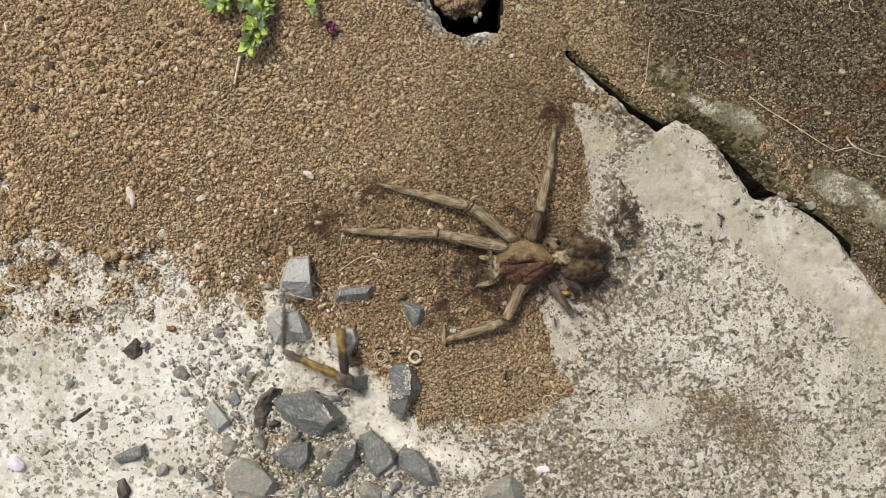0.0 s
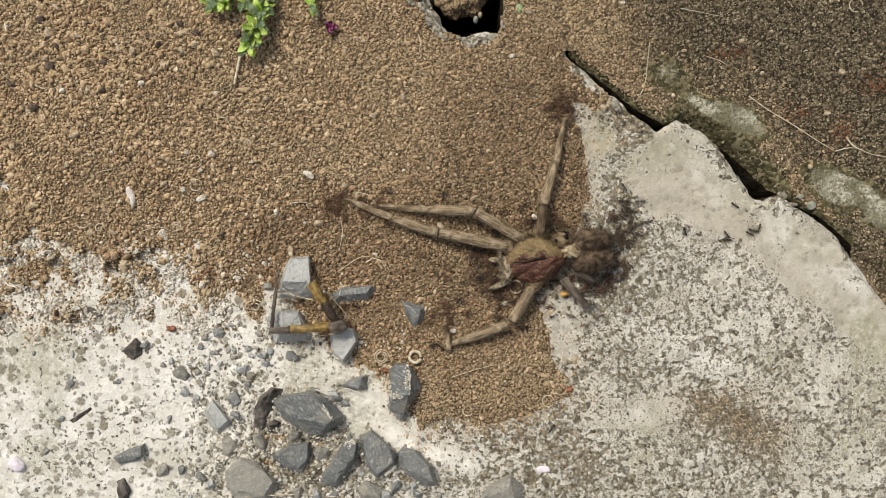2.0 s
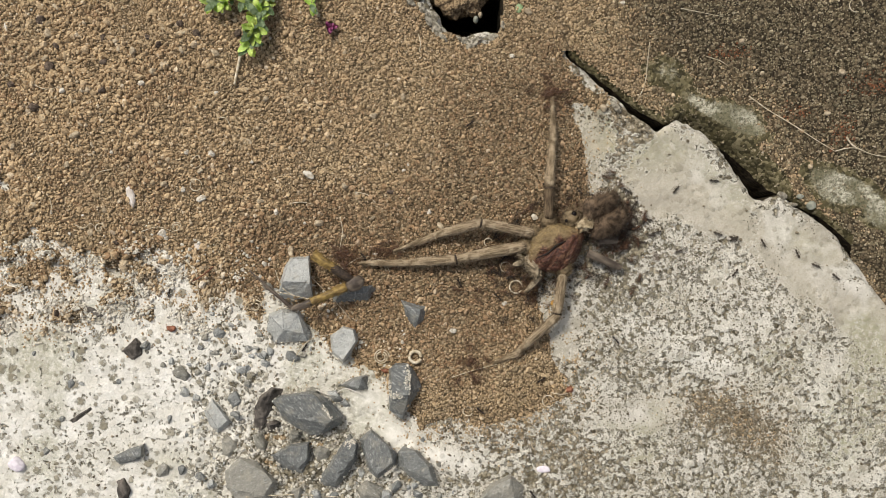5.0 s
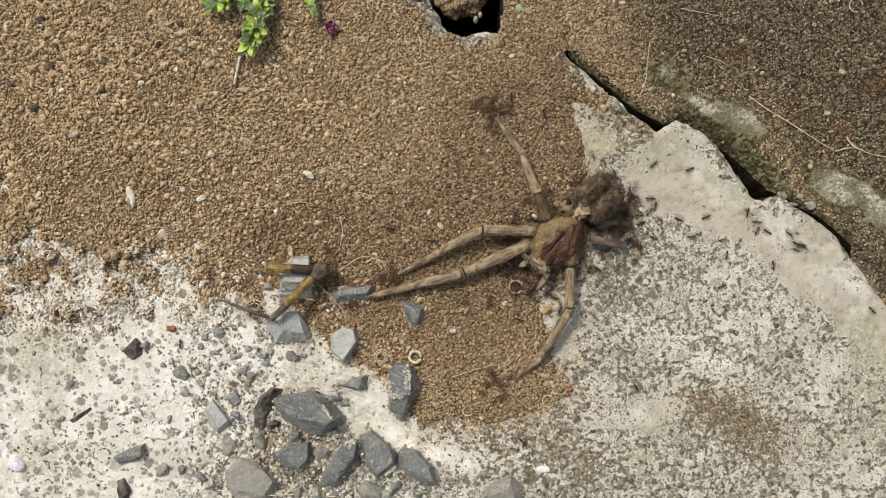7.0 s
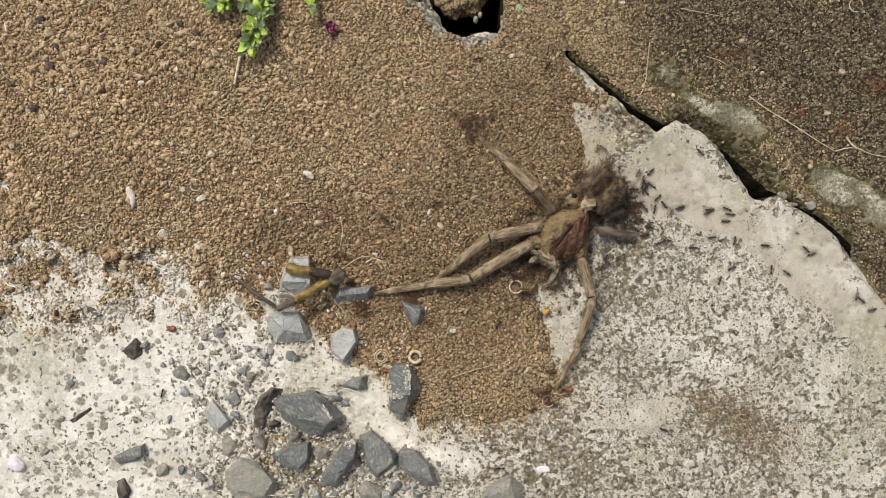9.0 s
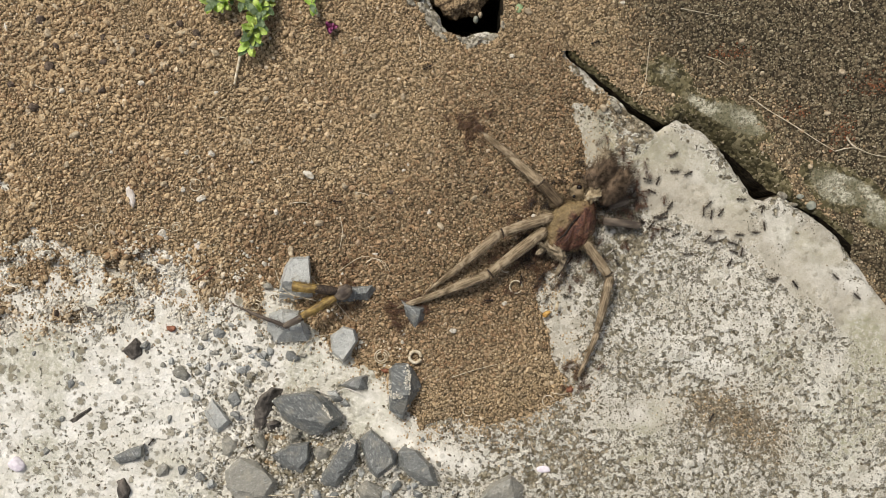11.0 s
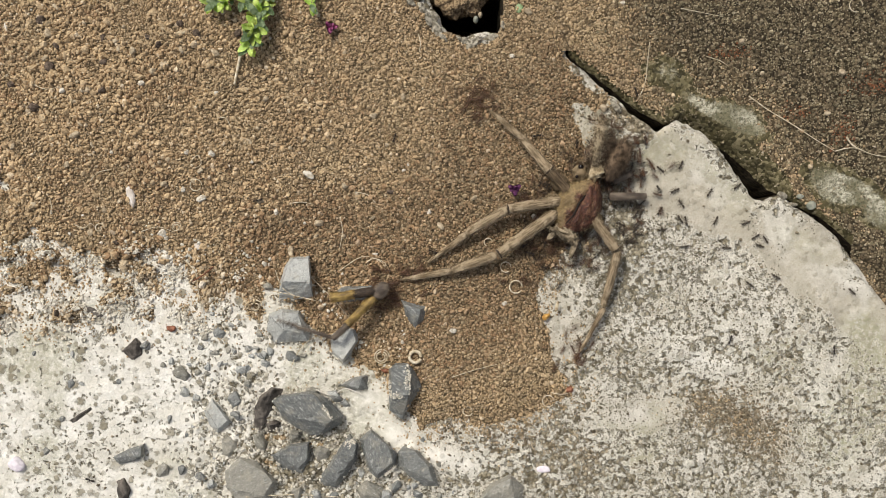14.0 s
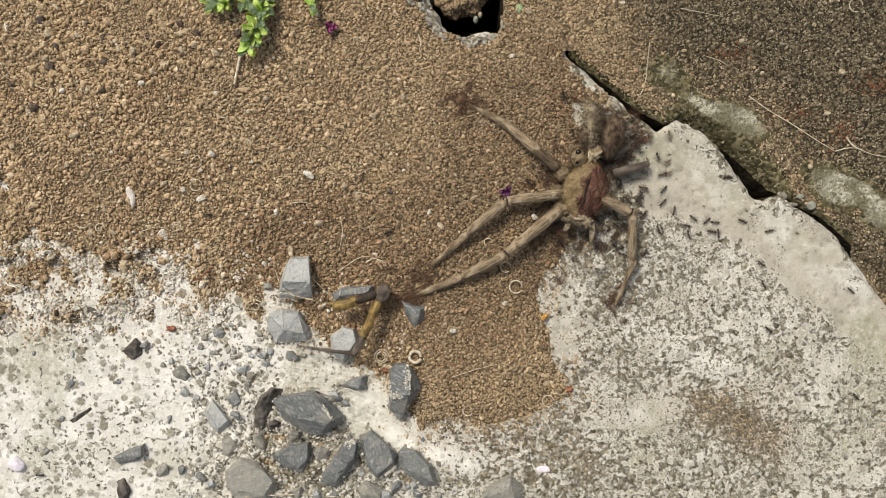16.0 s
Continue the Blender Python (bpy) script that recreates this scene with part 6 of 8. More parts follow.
# ---- what moves ----
def motions():
    walk(spider, [
        (0, pose(0.02140, -0.00359, 0.00520, 0, 0, 2.0)),
        (0.5, pose(0.02179, -0.00343, 0.00520, 0, 0, 2.5)),
        (1, pose(0.02218, -0.00328, 0.00520, 0, 0, 3.0)),
        (1.5, pose(0.02320, -0.00320, 0.00520, 0, 0, 5.5)),
        (2, pose(0.02421, -0.00312, 0.00520, 0, 0, 8.0)),
        (2.5, pose(0.02593, -0.00288, 0.00520, 0, 0, 11.5)),
        (3, pose(0.02764, -0.00265, 0.00520, 0, 0, 15.0)),
        (3.5, pose(0.02836, -0.00194, 0.00520, 0, 0, 18.8)),
        (4.1, pose(0.02922, -0.00108, 0.00520, 0, 0, 23.2)),
        (5.2, pose(0.02998, 0.00016, 0.00520, 0, 0, 34.0)),
        (6.5, pose(0.03050, 0.00138, 0.00520, 0, 0, 42.6)),
        (7, pose(0.03061, 0.00172, 0.00520, 0, 0, 44.0)),
        (7.5, pose(0.03100, 0.00211, 0.00520, 0, 0, 44.8)),
        (8, pose(0.03170, 0.00254, 0.00520, 0, 0, 45.9)),
        (8.5, pose(0.03248, 0.00297, 0.00520, 0, 0, 47.0)),
        (9, pose(0.03282, 0.00341, 0.00520, 0, 0, 47.7)),
        (10.2, pose(0.03377, 0.00478, 0.00520, 0, 0, 48.5)),
        (11.5, pose(0.03467, 0.00645, 0.00520, 0, 0, 49.0)),
        (12, pose(0.03467, 0.00734, 0.00520, 0, 0, 49.0)),
        (12.5, pose(0.03467, 0.00875, 0.00520, 0, 0, 49.0)),
        (13, pose(0.03498, 0.00968, 0.00520, 0, 0, 50.0)),
        (13.5, pose(0.03561, 0.01046, 0.00520, 0, 0, 53.0)),
        (14, pose(0.03654, 0.01109, 0.00520, 0, 0, 57.0)),
        (14.5, pose(0.03686, 0.01203, 0.00520, 0, 0, 61.0)),
        (15, pose(0.03735, 0.01310, 0.00520, 0, 0, 64.1)),
        (15.5, pose(0.03800, 0.01414, 0.00520, 0, 0, 67.7)),
        (16, pose(0.03889, 0.01515, 0.00520, 0, 0, 72.0)),
    ])
    # palp, tucked under the jaws at first and stretched out later
    walk(spider_palp, [
        (0, pose(0.01120, 0.00180, -0.00100, 0, 8, 4)),
        (11.3, pose(0.01180, 0.00230, 0.00000, 0, 2, 16)),
        (12.5, pose(0.01220, 0.00230, 0.00100, 0, -4, 20)),
        (14, pose(0.01260, 0.00220, 0.00160, 0, -6, 24)),
        (16, pose(0.01280, 0.00210, 0.00160, 0, -6, 22)),
    ])
    # north leg, femur
    walk(spider_legs[0][0], [
        (0, pose(0.00446, 0.00970, 0.00070, 0, -11.7, 75.1)),
        (0.5, pose(0.00435, 0.00910, 0.00070, 0, -11.4, 73.8)),
        (1, pose(0.00454, 0.00945, 0.00070, 0, -11.1, 71.6)),
        (1.5, pose(0.00447, 0.00928, 0.00070, 0, -11.9, 71.9)),
        (2, pose(0.00457, 0.01073, 0.00070, 0, -12.8, 77.7)),
        (2.5, pose(0.00531, 0.01187, 0.00070, 0, -11.8, 71.9)),
        (3, pose(0.00645, 0.01218, 0.00070, 0, -10.7, 61.5)),
        (3.5, pose(0.00659, 0.01186, 0.00070, 0, -9.8, 58.6)),
        (4.1, pose(0.00685, 0.01171, 0.00070, 0, -8.8, 55.4)),
        (5.2, pose(0.00610, 0.01114, 0.00070, 0, -9.5, 59.2)),
        (6.5, pose(0.00526, 0.01068, 0.00070, 0, -10.3, 66.8)),
        (7, pose(0.00463, 0.00930, 0.00070, 0, -10.0, 67.8)),
        (7.5, pose(0.00497, 0.01000, 0.00070, 0, -9.8, 66.9)),
        (8, pose(0.00505, 0.01010, 0.00070, 0, -10.2, 66.2)),
        (8.5, pose(0.00412, 0.00921, 0.00070, 0, -10.9, 81.2)),
        (9, pose(0.00408, 0.01017, 0.00070, 0, -11.5, 85.0)),
        (10.2, pose(0.00396, 0.01015, 0.00070, 0, -11.4, 87.6)),
        (11.5, pose(0.00401, 0.00947, 0.00070, 0, -10.8, 85.3)),
        (12, pose(0.00391, 0.00883, 0.00070, 0, -10.4, 87.1)),
        (12.5, pose(0.00395, 0.00816, 0.00070, 0, -9.9, 82.5)),
        (13, pose(0.00392, 0.00844, 0.00070, 0, -10.4, 86.0)),
        (13.5, pose(0.00366, 0.00657, 0.00070, 0, -10.8, 77.1)),
        (14, pose(0.00398, 0.00799, 0.00070, 0, -10.7, 77.0)),
        (14.5, pose(0.00367, 0.00692, 0.00070, 0, -10.5, 69.5)),
        (15, pose(0.00407, 0.00928, 0.00070, 0, -11.5, 83.1)),
        (15.5, pose(0.00451, 0.01028, 0.00070, 0, -11.6, 77.0)),
        (16, pose(0.00605, 0.01293, 0.00070, 0, -10.3, 68.4)),
    ])
    # north leg, tibia
    walk(spider_legs[0][1], [
        (0, pose(0.00731, 0.01981, 0.00020, 0, 10.1, 74.2)),
        (0.5, pose(0.00698, 0.01922, 0.00020, 0, 10.1, 77.1)),
        (1, pose(0.00722, 0.01971, 0.00020, 0, 10.0, 78.6)),
        (1.5, pose(0.00768, 0.01893, 0.00020, 0, 10.2, 72.0)),
        (2, pose(0.00808, 0.02036, 0.00020, 0, 10.3, 64.8)),
        (2.5, pose(0.00967, 0.02144, 0.00020, 0, 10.1, 61.5)),
        (3, pose(0.01187, 0.02127, 0.00020, 0, 9.8, 58.1)),
        (3.5, pose(0.01221, 0.02031, 0.00020, 0, 9.7, 55.3)),
        (4.1, pose(0.01352, 0.02019, 0.00020, 0, 9.5, 49.9)),
        (5.2, pose(0.01206, 0.01996, 0.00020, 0, 10.6, 54.3)),
        (6.5, pose(0.00923, 0.01984, 0.00020, 0, 11.7, 67.1)),
        (7, pose(0.00848, 0.01837, 0.00020, 0, 11.4, 67.0)),
        (7.5, pose(0.00811, 0.01981, 0.00020, 0, 11.2, 76.9)),
        (8, pose(0.00754, 0.01996, 0.00020, 0, 11.2, 83.7)),
        (8.5, pose(0.00561, 0.01903, 0.00020, 0, 11.2, 82.3)),
        (9, pose(0.00479, 0.02003, 0.00020, 0, 11.3, 87.3)),
        (10.2, pose(0.00432, 0.01991, 0.00020, 0, 11.3, 88.8)),
        (11.5, pose(0.00472, 0.01851, 0.00020, 0, 11.3, 86.7)),
        (12, pose(0.00525, 0.01773, 0.00020, 0, 11.6, 77.1)),
        (12.5, pose(0.00564, 0.01704, 0.00020, 0, 11.9, 77.1)),
        (13, pose(0.00521, 0.01745, 0.00020, 0, 11.8, 79.0)),
        (13.5, pose(0.00576, 0.01503, 0.00020, 0, 11.6, 76.1)),
        (14, pose(0.00649, 0.01690, 0.00020, 0, 11.9, 72.8)),
        (14.5, pose(0.00646, 0.01567, 0.00020, 0, 12.2, 76.0)),
        (15, pose(0.00581, 0.01788, 0.00020, 0, 13.2, 75.2)),
        (15.5, pose(0.00677, 0.01880, 0.00020, 0, 13.9, 74.4)),
        (16, pose(0.00971, 0.02132, 0.00020, 0, 14.1, 65.7)),
    ])
    # north leg, metatarsus
    walk(spider_legs[0][2], [
        (0, pose(0.01015, 0.03162, -0.00180, 0, 6.7, 81.1)),
        (0.5, pose(0.00962, 0.03098, -0.00180, 0, 6.9, 80.0)),
        (1, pose(0.00956, 0.03197, -0.00180, 0, 7.1, 82.1)),
        (1.5, pose(0.01118, 0.03115, -0.00180, 0, 6.7, 77.8)),
        (2, pose(0.01302, 0.03176, -0.00180, 0, 6.2, 70.4)),
        (2.5, pose(0.01580, 0.03231, -0.00180, 0, 6.1, 61.8)),
        (3, pose(0.01840, 0.03201, -0.00180, 0, 5.9, 61.6)),
        (3.5, pose(0.01926, 0.03006, -0.00180, 0, 6.2, 55.3)),
        (4.1, pose(0.02176, 0.02976, -0.00180, 0, 6.4, 50.9)),
        (5.2, pose(0.01892, 0.03017, -0.00180, 0, 6.5, 60.7)),
        (6.5, pose(0.01342, 0.03039, -0.00180, 0, 6.5, 72.4)),
        (7, pose(0.01184, 0.02961, -0.00180, 0, 6.8, 81.5)),
        (7.5, pose(0.01013, 0.03144, -0.00180, 0, 7.0, 86.4)),
        (8, pose(0.00870, 0.03142, -0.00180, 0, 7.1, 87.9)),
        (8.5, pose(0.00691, 0.03063, -0.00180, 0, 7.2, 87.5)),
        (9, pose(0.00532, 0.03144, -0.00180, 0, 7.3, 90.2)),
        (10.2, pose(0.00464, 0.03136, -0.00180, 0, 7.3, 90.8)),
        (11.5, pose(0.00509, 0.02983, -0.00180, 0, 7.2, 91.8)),
        (12, pose(0.00741, 0.02890, -0.00180, 0, 7.0, 83.1)),
        (12.5, pose(0.00821, 0.02844, -0.00180, 0, 6.8, 80.2)),
        (13, pose(0.00738, 0.02895, -0.00180, 0, 6.7, 82.3)),
        (13.5, pose(0.00882, 0.02657, -0.00180, 0, 6.5, 77.2)),
        (14, pose(0.00939, 0.02809, -0.00180, 0, 6.2, 80.4)),
        (14.5, pose(0.00893, 0.02704, -0.00180, 0, 6.0, 81.9)),
        (15, pose(0.00820, 0.02870, -0.00180, 0, 5.9, 82.0)),
        (15.5, pose(0.00960, 0.02934, -0.00180, 0, 6.1, 78.4)),
        (16, pose(0.01303, 0.03125, -0.00180, 0, 6.7, 79.9)),
    ])
    # upper west leg, femur
    walk(spider_legs[1][0], [
        (0, pose(-0.00755, 0.01097, 0.00090, 0, -6.6, 140.9)),
        (0.5, pose(-0.00699, 0.01049, 0.00090, 0, -6.9, 141.1)),
        (1, pose(-0.00719, 0.01062, 0.00090, 0, -7.3, 141.3)),
        (1.5, pose(-0.00731, 0.01073, 0.00090, 0, -7.8, 141.2)),
        (2, pose(-0.00781, 0.01095, 0.00090, 0, -8.2, 142.3)),
        (2.5, pose(-0.00758, 0.01135, 0.00090, 0, -7.8, 138.8)),
        (3, pose(-0.00850, 0.01178, 0.00090, 0, -7.5, 140.7)),
        (3.5, pose(-0.00831, 0.01137, 0.00090, 0, -7.3, 142.1)),
        (4.1, pose(-0.00800, 0.01126, 0.00090, 0, -7.1, 141.4)),
        (5.2, pose(-0.00729, 0.01149, 0.00090, 0, -7.6, 136.5)),
        (6.5, pose(-0.00650, 0.01140, 0.00090, 0, -8.0, 132.4)),
        (7, pose(-0.00673, 0.01114, 0.00090, 0, -7.8, 135.4)),
        (7.5, pose(-0.00712, 0.01115, 0.00090, 0, -7.6, 137.6)),
        (8, pose(-0.00699, 0.01059, 0.00090, 0, -7.7, 140.4)),
        (8.5, pose(-0.00729, 0.01055, 0.00090, 0, -7.8, 142.3)),
        (9, pose(-0.00789, 0.01056, 0.00090, 0, -8.0, 145.1)),
        (10.2, pose(-0.00738, 0.00980, 0.00090, 0, -8.0, 148.1)),
        (11.5, pose(-0.00623, 0.00893, 0.00090, 0, -8.1, 149.6)),
        (12, pose(-0.00570, 0.00885, 0.00090, 0, -8.2, 147.1)),
        (12.5, pose(-0.00588, 0.00906, 0.00090, 0, -8.3, 146.1)),
        (13, pose(-0.00695, 0.01040, 0.00090, 0, -7.7, 141.5)),
        (13.5, pose(-0.00517, 0.00947, 0.00090, 0, -7.0, 136.6)),
        (14, pose(-0.00551, 0.01027, 0.00090, 0, -7.1, 132.9)),
        (14.5, pose(-0.00586, 0.01129, 0.00090, 0, -7.2, 128.9)),
        (15, pose(-0.00598, 0.01150, 0.00090, 0, -6.9, 128.5)),
        (15.5, pose(-0.00555, 0.01218, 0.00090, 0, -6.7, 122.2)),
        (16, pose(-0.00539, 0.01323, 0.00090, 0, -6.7, 116.9)),
    ])
    # upper west leg, tibia
    walk(spider_legs[1][1], [
        (0, pose(-0.02024, 0.01769, 0.00100, 0, 7.2, 164.6)),
        (0.5, pose(-0.01965, 0.01744, 0.00100, 0, 7.0, 162.5)),
        (1, pose(-0.01970, 0.01728, 0.00100, 0, 6.8, 164.3)),
        (1.5, pose(-0.01973, 0.01683, 0.00100, 0, 6.8, 169.0)),
        (2, pose(-0.02013, 0.01669, 0.00100, 0, 6.7, 170.8)),
        (2.5, pose(-0.01948, 0.01793, 0.00100, 0, 7.0, 166.4)),
        (3, pose(-0.02046, 0.01817, 0.00100, 0, 7.3, 166.0)),
        (3.5, pose(-0.02017, 0.01743, 0.00100, 0, 8.0, 167.3)),
        (4.1, pose(-0.01966, 0.01735, 0.00100, 0, 8.8, 167.4)),
        (5.2, pose(-0.01850, 0.01852, 0.00100, 0, 7.9, 163.1)),
        (6.5, pose(-0.01732, 0.01910, 0.00100, 0, 7.0, 160.6)),
        (7, pose(-0.01779, 0.01814, 0.00100, 0, 7.4, 164.3)),
        (7.5, pose(-0.01827, 0.01761, 0.00100, 0, 7.7, 167.2)),
        (8, pose(-0.01808, 0.01634, 0.00100, 0, 7.6, 171.2)),
        (8.5, pose(-0.01832, 0.01575, 0.00100, 0, 7.3, 174.8)),
        (9, pose(-0.01902, 0.01561, 0.00100, 0, 7.0, 172.7)),
        (10.2, pose(-0.01976, 0.01464, 0.00100, 0, 6.9, 172.8)),
        (11.5, pose(-0.01930, 0.01403, 0.00100, 0, 6.9, 169.7)),
        (12, pose(-0.01785, 0.01456, 0.00100, 0, 7.0, 165.1)),
        (12.5, pose(-0.01730, 0.01473, 0.00100, 0, 7.1, 164.9)),
        (13, pose(-0.01763, 0.01647, 0.00100, 0, 7.2, 165.0)),
        (13.5, pose(-0.01654, 0.01684, 0.00100, 0, 7.2, 160.5)),
        (14, pose(-0.01617, 0.01852, 0.00100, 0, 6.9, 154.6)),
        (14.5, pose(-0.01587, 0.01984, 0.00100, 0, 6.6, 154.0)),
        (15, pose(-0.01608, 0.02041, 0.00100, 0, 6.8, 151.8)),
        (15.5, pose(-0.01552, 0.02210, 0.00100, 0, 7.0, 150.2)),
        (16, pose(-0.01443, 0.02354, 0.00100, 0, 7.2, 148.6)),
    ])
    # upper west leg, metatarsus
    walk(spider_legs[1][2], [
        (0, pose(-0.03284, 0.02133, -0.00070, 0, 7.5, 164.0)),
        (0.5, pose(-0.03236, 0.02153, -0.00070, 0, 7.3, 162.8)),
        (1, pose(-0.03244, 0.02063, -0.00070, 0, 7.2, 167.2)),
        (1.5, pose(-0.03259, 0.01966, -0.00070, 0, 7.2, 167.0)),
        (2, pose(-0.03268, 0.01924, -0.00070, 0, 7.2, 167.1)),
        (2.5, pose(-0.03193, 0.02112, -0.00070, 0, 7.1, 165.7)),
        (3, pose(-0.03261, 0.02128, -0.00070, 0, 7.0, 166.0)),
        (3.5, pose(-0.03223, 0.02008, -0.00070, 0, 6.8, 168.4)),
        (4.1, pose(-0.03142, 0.01965, -0.00070, 0, 6.5, 170.8)),
        (5.2, pose(-0.03049, 0.02173, -0.00070, 0, 6.4, 167.0)),
        (6.5, pose(-0.02962, 0.02325, -0.00070, 0, 6.2, 162.0)),
        (7, pose(-0.03052, 0.02170, -0.00070, 0, 5.9, 164.4)),
        (7.5, pose(-0.03026, 0.02035, -0.00070, 0, 5.7, 166.9)),
        (8, pose(-0.02926, 0.01807, -0.00070, 0, 6.0, 171.0)),
        (8.5, pose(-0.02886, 0.01725, -0.00070, 0, 6.4, 169.0)),
        (9, pose(-0.02887, 0.01706, -0.00070, 0, 6.8, 170.2)),
        (10.2, pose(-0.03165, 0.01640, -0.00070, 0, 6.5, 169.9)),
        (11.5, pose(-0.03255, 0.01660, -0.00070, 0, 6.1, 168.0)),
        (12, pose(-0.02986, 0.01731, -0.00070, 0, 6.5, 168.6)),
        (12.5, pose(-0.02831, 0.01773, -0.00070, 0, 6.9, 164.5)),
        (13, pose(-0.02815, 0.01907, -0.00070, 0, 6.7, 166.9)),
        (13.5, pose(-0.02903, 0.02117, -0.00070, 0, 6.4, 161.2)),
        (14, pose(-0.02838, 0.02360, -0.00070, 0, 6.7, 159.6)),
        (14.5, pose(-0.02747, 0.02526, -0.00070, 0, 6.9, 155.7)),
        (15, pose(-0.02814, 0.02652, -0.00070, 0, 6.5, 154.1)),
        (15.5, pose(-0.02723, 0.02902, -0.00070, 0, 6.1, 148.6)),
        (16, pose(-0.02593, 0.03043, -0.00070, 0, 5.8, 149.4)),
    ])
    # lower west leg, femur
    walk(spider_legs[2][0], [
        (0, pose(-0.01316, 0.00631, 0.00070, 0, -4.6, 166.7)),
        (0.5, pose(-0.01293, 0.00641, 0.00070, 0, -4.4, 165.6)),
        (1, pose(-0.01379, 0.00706, 0.00070, 0, -4.2, 162.8)),
        (1.5, pose(-0.01550, 0.00770, 0.00070, 0, -4.0, 162.3)),
        (2, pose(-0.01519, 0.00787, 0.00070, 0, -3.9, 160.8)),
        (2.5, pose(-0.01440, 0.00810, 0.00070, 0, -4.0, 158.0)),
        (3, pose(-0.01421, 0.00773, 0.00070, 0, -4.1, 159.7)),
        (3.5, pose(-0.01327, 0.00717, 0.00070, 0, -4.1, 161.0)),
        (4.1, pose(-0.01364, 0.00728, 0.00070, 0, -4.1, 161.1)),
        (5.2, pose(-0.01489, 0.00826, 0.00070, 0, -4.1, 158.2)),
        (6.5, pose(-0.01486, 0.00863, 0.00070, 0, -4.0, 156.2)),
        (7, pose(-0.01459, 0.00787, 0.00070, 0, -3.9, 159.7)),
        (7.5, pose(-0.01477, 0.00764, 0.00070, 0, -3.8, 161.3)),
        (8, pose(-0.01525, 0.00782, 0.00070, 0, -3.8, 161.2)),
        (8.5, pose(-0.01537, 0.00793, 0.00070, 0, -3.9, 160.8)),
        (9, pose(-0.01627, 0.00793, 0.00070, 0, -3.9, 162.3)),
        (10.2, pose(-0.01519, 0.00683, 0.00070, 0, -3.9, 166.5)),
        (11.5, pose(-0.01380, 0.00603, 0.00070, 0, -3.9, 169.5)),
        (12, pose(-0.01601, 0.00724, 0.00070, 0, -3.8, 165.4)),
        (12.5, pose(-0.01550, 0.00808, 0.00070, 0, -3.7, 160.3)),
        (13, pose(-0.01588, 0.00835, 0.00070, 0, -3.8, 159.7)),
        (13.5, pose(-0.01597, 0.00848, 0.00070, 0, -3.8, 159.2)),
        (14, pose(-0.01298, 0.00742, 0.00070, 0, -3.8, 158.7)),
        (14.5, pose(-0.01480, 0.00883, 0.00070, 0, -3.9, 155.1)),
        (15, pose(-0.01516, 0.00938, 0.00070, 0, -3.8, 153.2)),
        (15.5, pose(-0.01425, 0.00952, 0.00070, 0, -3.7, 150.2)),
        (16, pose(-0.01421, 0.01012, 0.00070, 0, -3.7, 147.3)),
    ])
    # lower west leg, tibia
    walk(spider_legs[2][1], [
        (0, pose(-0.02904, 0.00887, 0.00060, 0, 7.3, 178.0)),
        (0.5, pose(-0.02901, 0.01016, 0.00060, 0, 7.2, 169.0)),
        (1, pose(-0.02917, 0.01214, 0.00060, 0, 7.0, 159.9)),
        (1.5, pose(-0.03012, 0.01284, 0.00060, 0, 7.2, 157.4)),
        (2, pose(-0.03030, 0.01387, 0.00060, 0, 7.4, 154.1)),
        (2.5, pose(-0.02963, 0.01485, 0.00060, 0, 7.2, 153.1)),
        (3, pose(-0.02946, 0.01427, 0.00060, 0, 7.1, 152.2)),
        (3.5, pose(-0.02902, 0.01313, 0.00060, 0, 7.0, 156.5)),
        (4.1, pose(-0.02946, 0.01309, 0.00060, 0, 6.9, 157.8)),
        (5.2, pose(-0.02955, 0.01498, 0.00060, 0, 6.7, 150.6)),
        (6.5, pose(-0.02909, 0.01606, 0.00060, 0, 6.5, 145.8)),
        (7, pose(-0.02990, 0.01479, 0.00060, 0, 6.6, 149.5)),
        (7.5, pose(-0.03020, 0.01407, 0.00060, 0, 6.7, 151.2)),
        (8, pose(-0.03038, 0.01394, 0.00060, 0, 6.9, 152.5)),
        (8.5, pose(-0.03003, 0.01460, 0.00060, 0, 7.1, 146.5)),
        (9, pose(-0.03051, 0.01482, 0.00060, 0, 7.3, 139.9)),
        (10.2, pose(-0.03028, 0.01237, 0.00060, 0, 7.3, 148.5)),
        (11.5, pose(-0.02934, 0.01063, 0.00060, 0, 7.2, 153.3)),
        (12, pose(-0.03113, 0.01299, 0.00060, 0, 7.4, 148.7)),
        (12.5, pose(-0.03012, 0.01490, 0.00060, 0, 7.5, 145.9)),
        (13, pose(-0.03004, 0.01517, 0.00060, 0, 7.2, 144.4)),
        (13.5, pose(-0.02991, 0.01532, 0.00060, 0, 6.9, 143.6)),
        (14, pose(-0.02772, 0.01517, 0.00060, 0, 7.1, 142.3)),
        (14.5, pose(-0.02867, 0.01744, 0.00060, 0, 7.3, 137.0)),
        (15, pose(-0.02872, 0.01832, 0.00060, 0, 6.9, 135.7)),
        (15.5, pose(-0.02785, 0.01896, 0.00060, 0, 6.9, 137.3)),
        (16, pose(-0.02738, 0.02012, 0.00060, 0, 7.5, 135.5)),
    ])
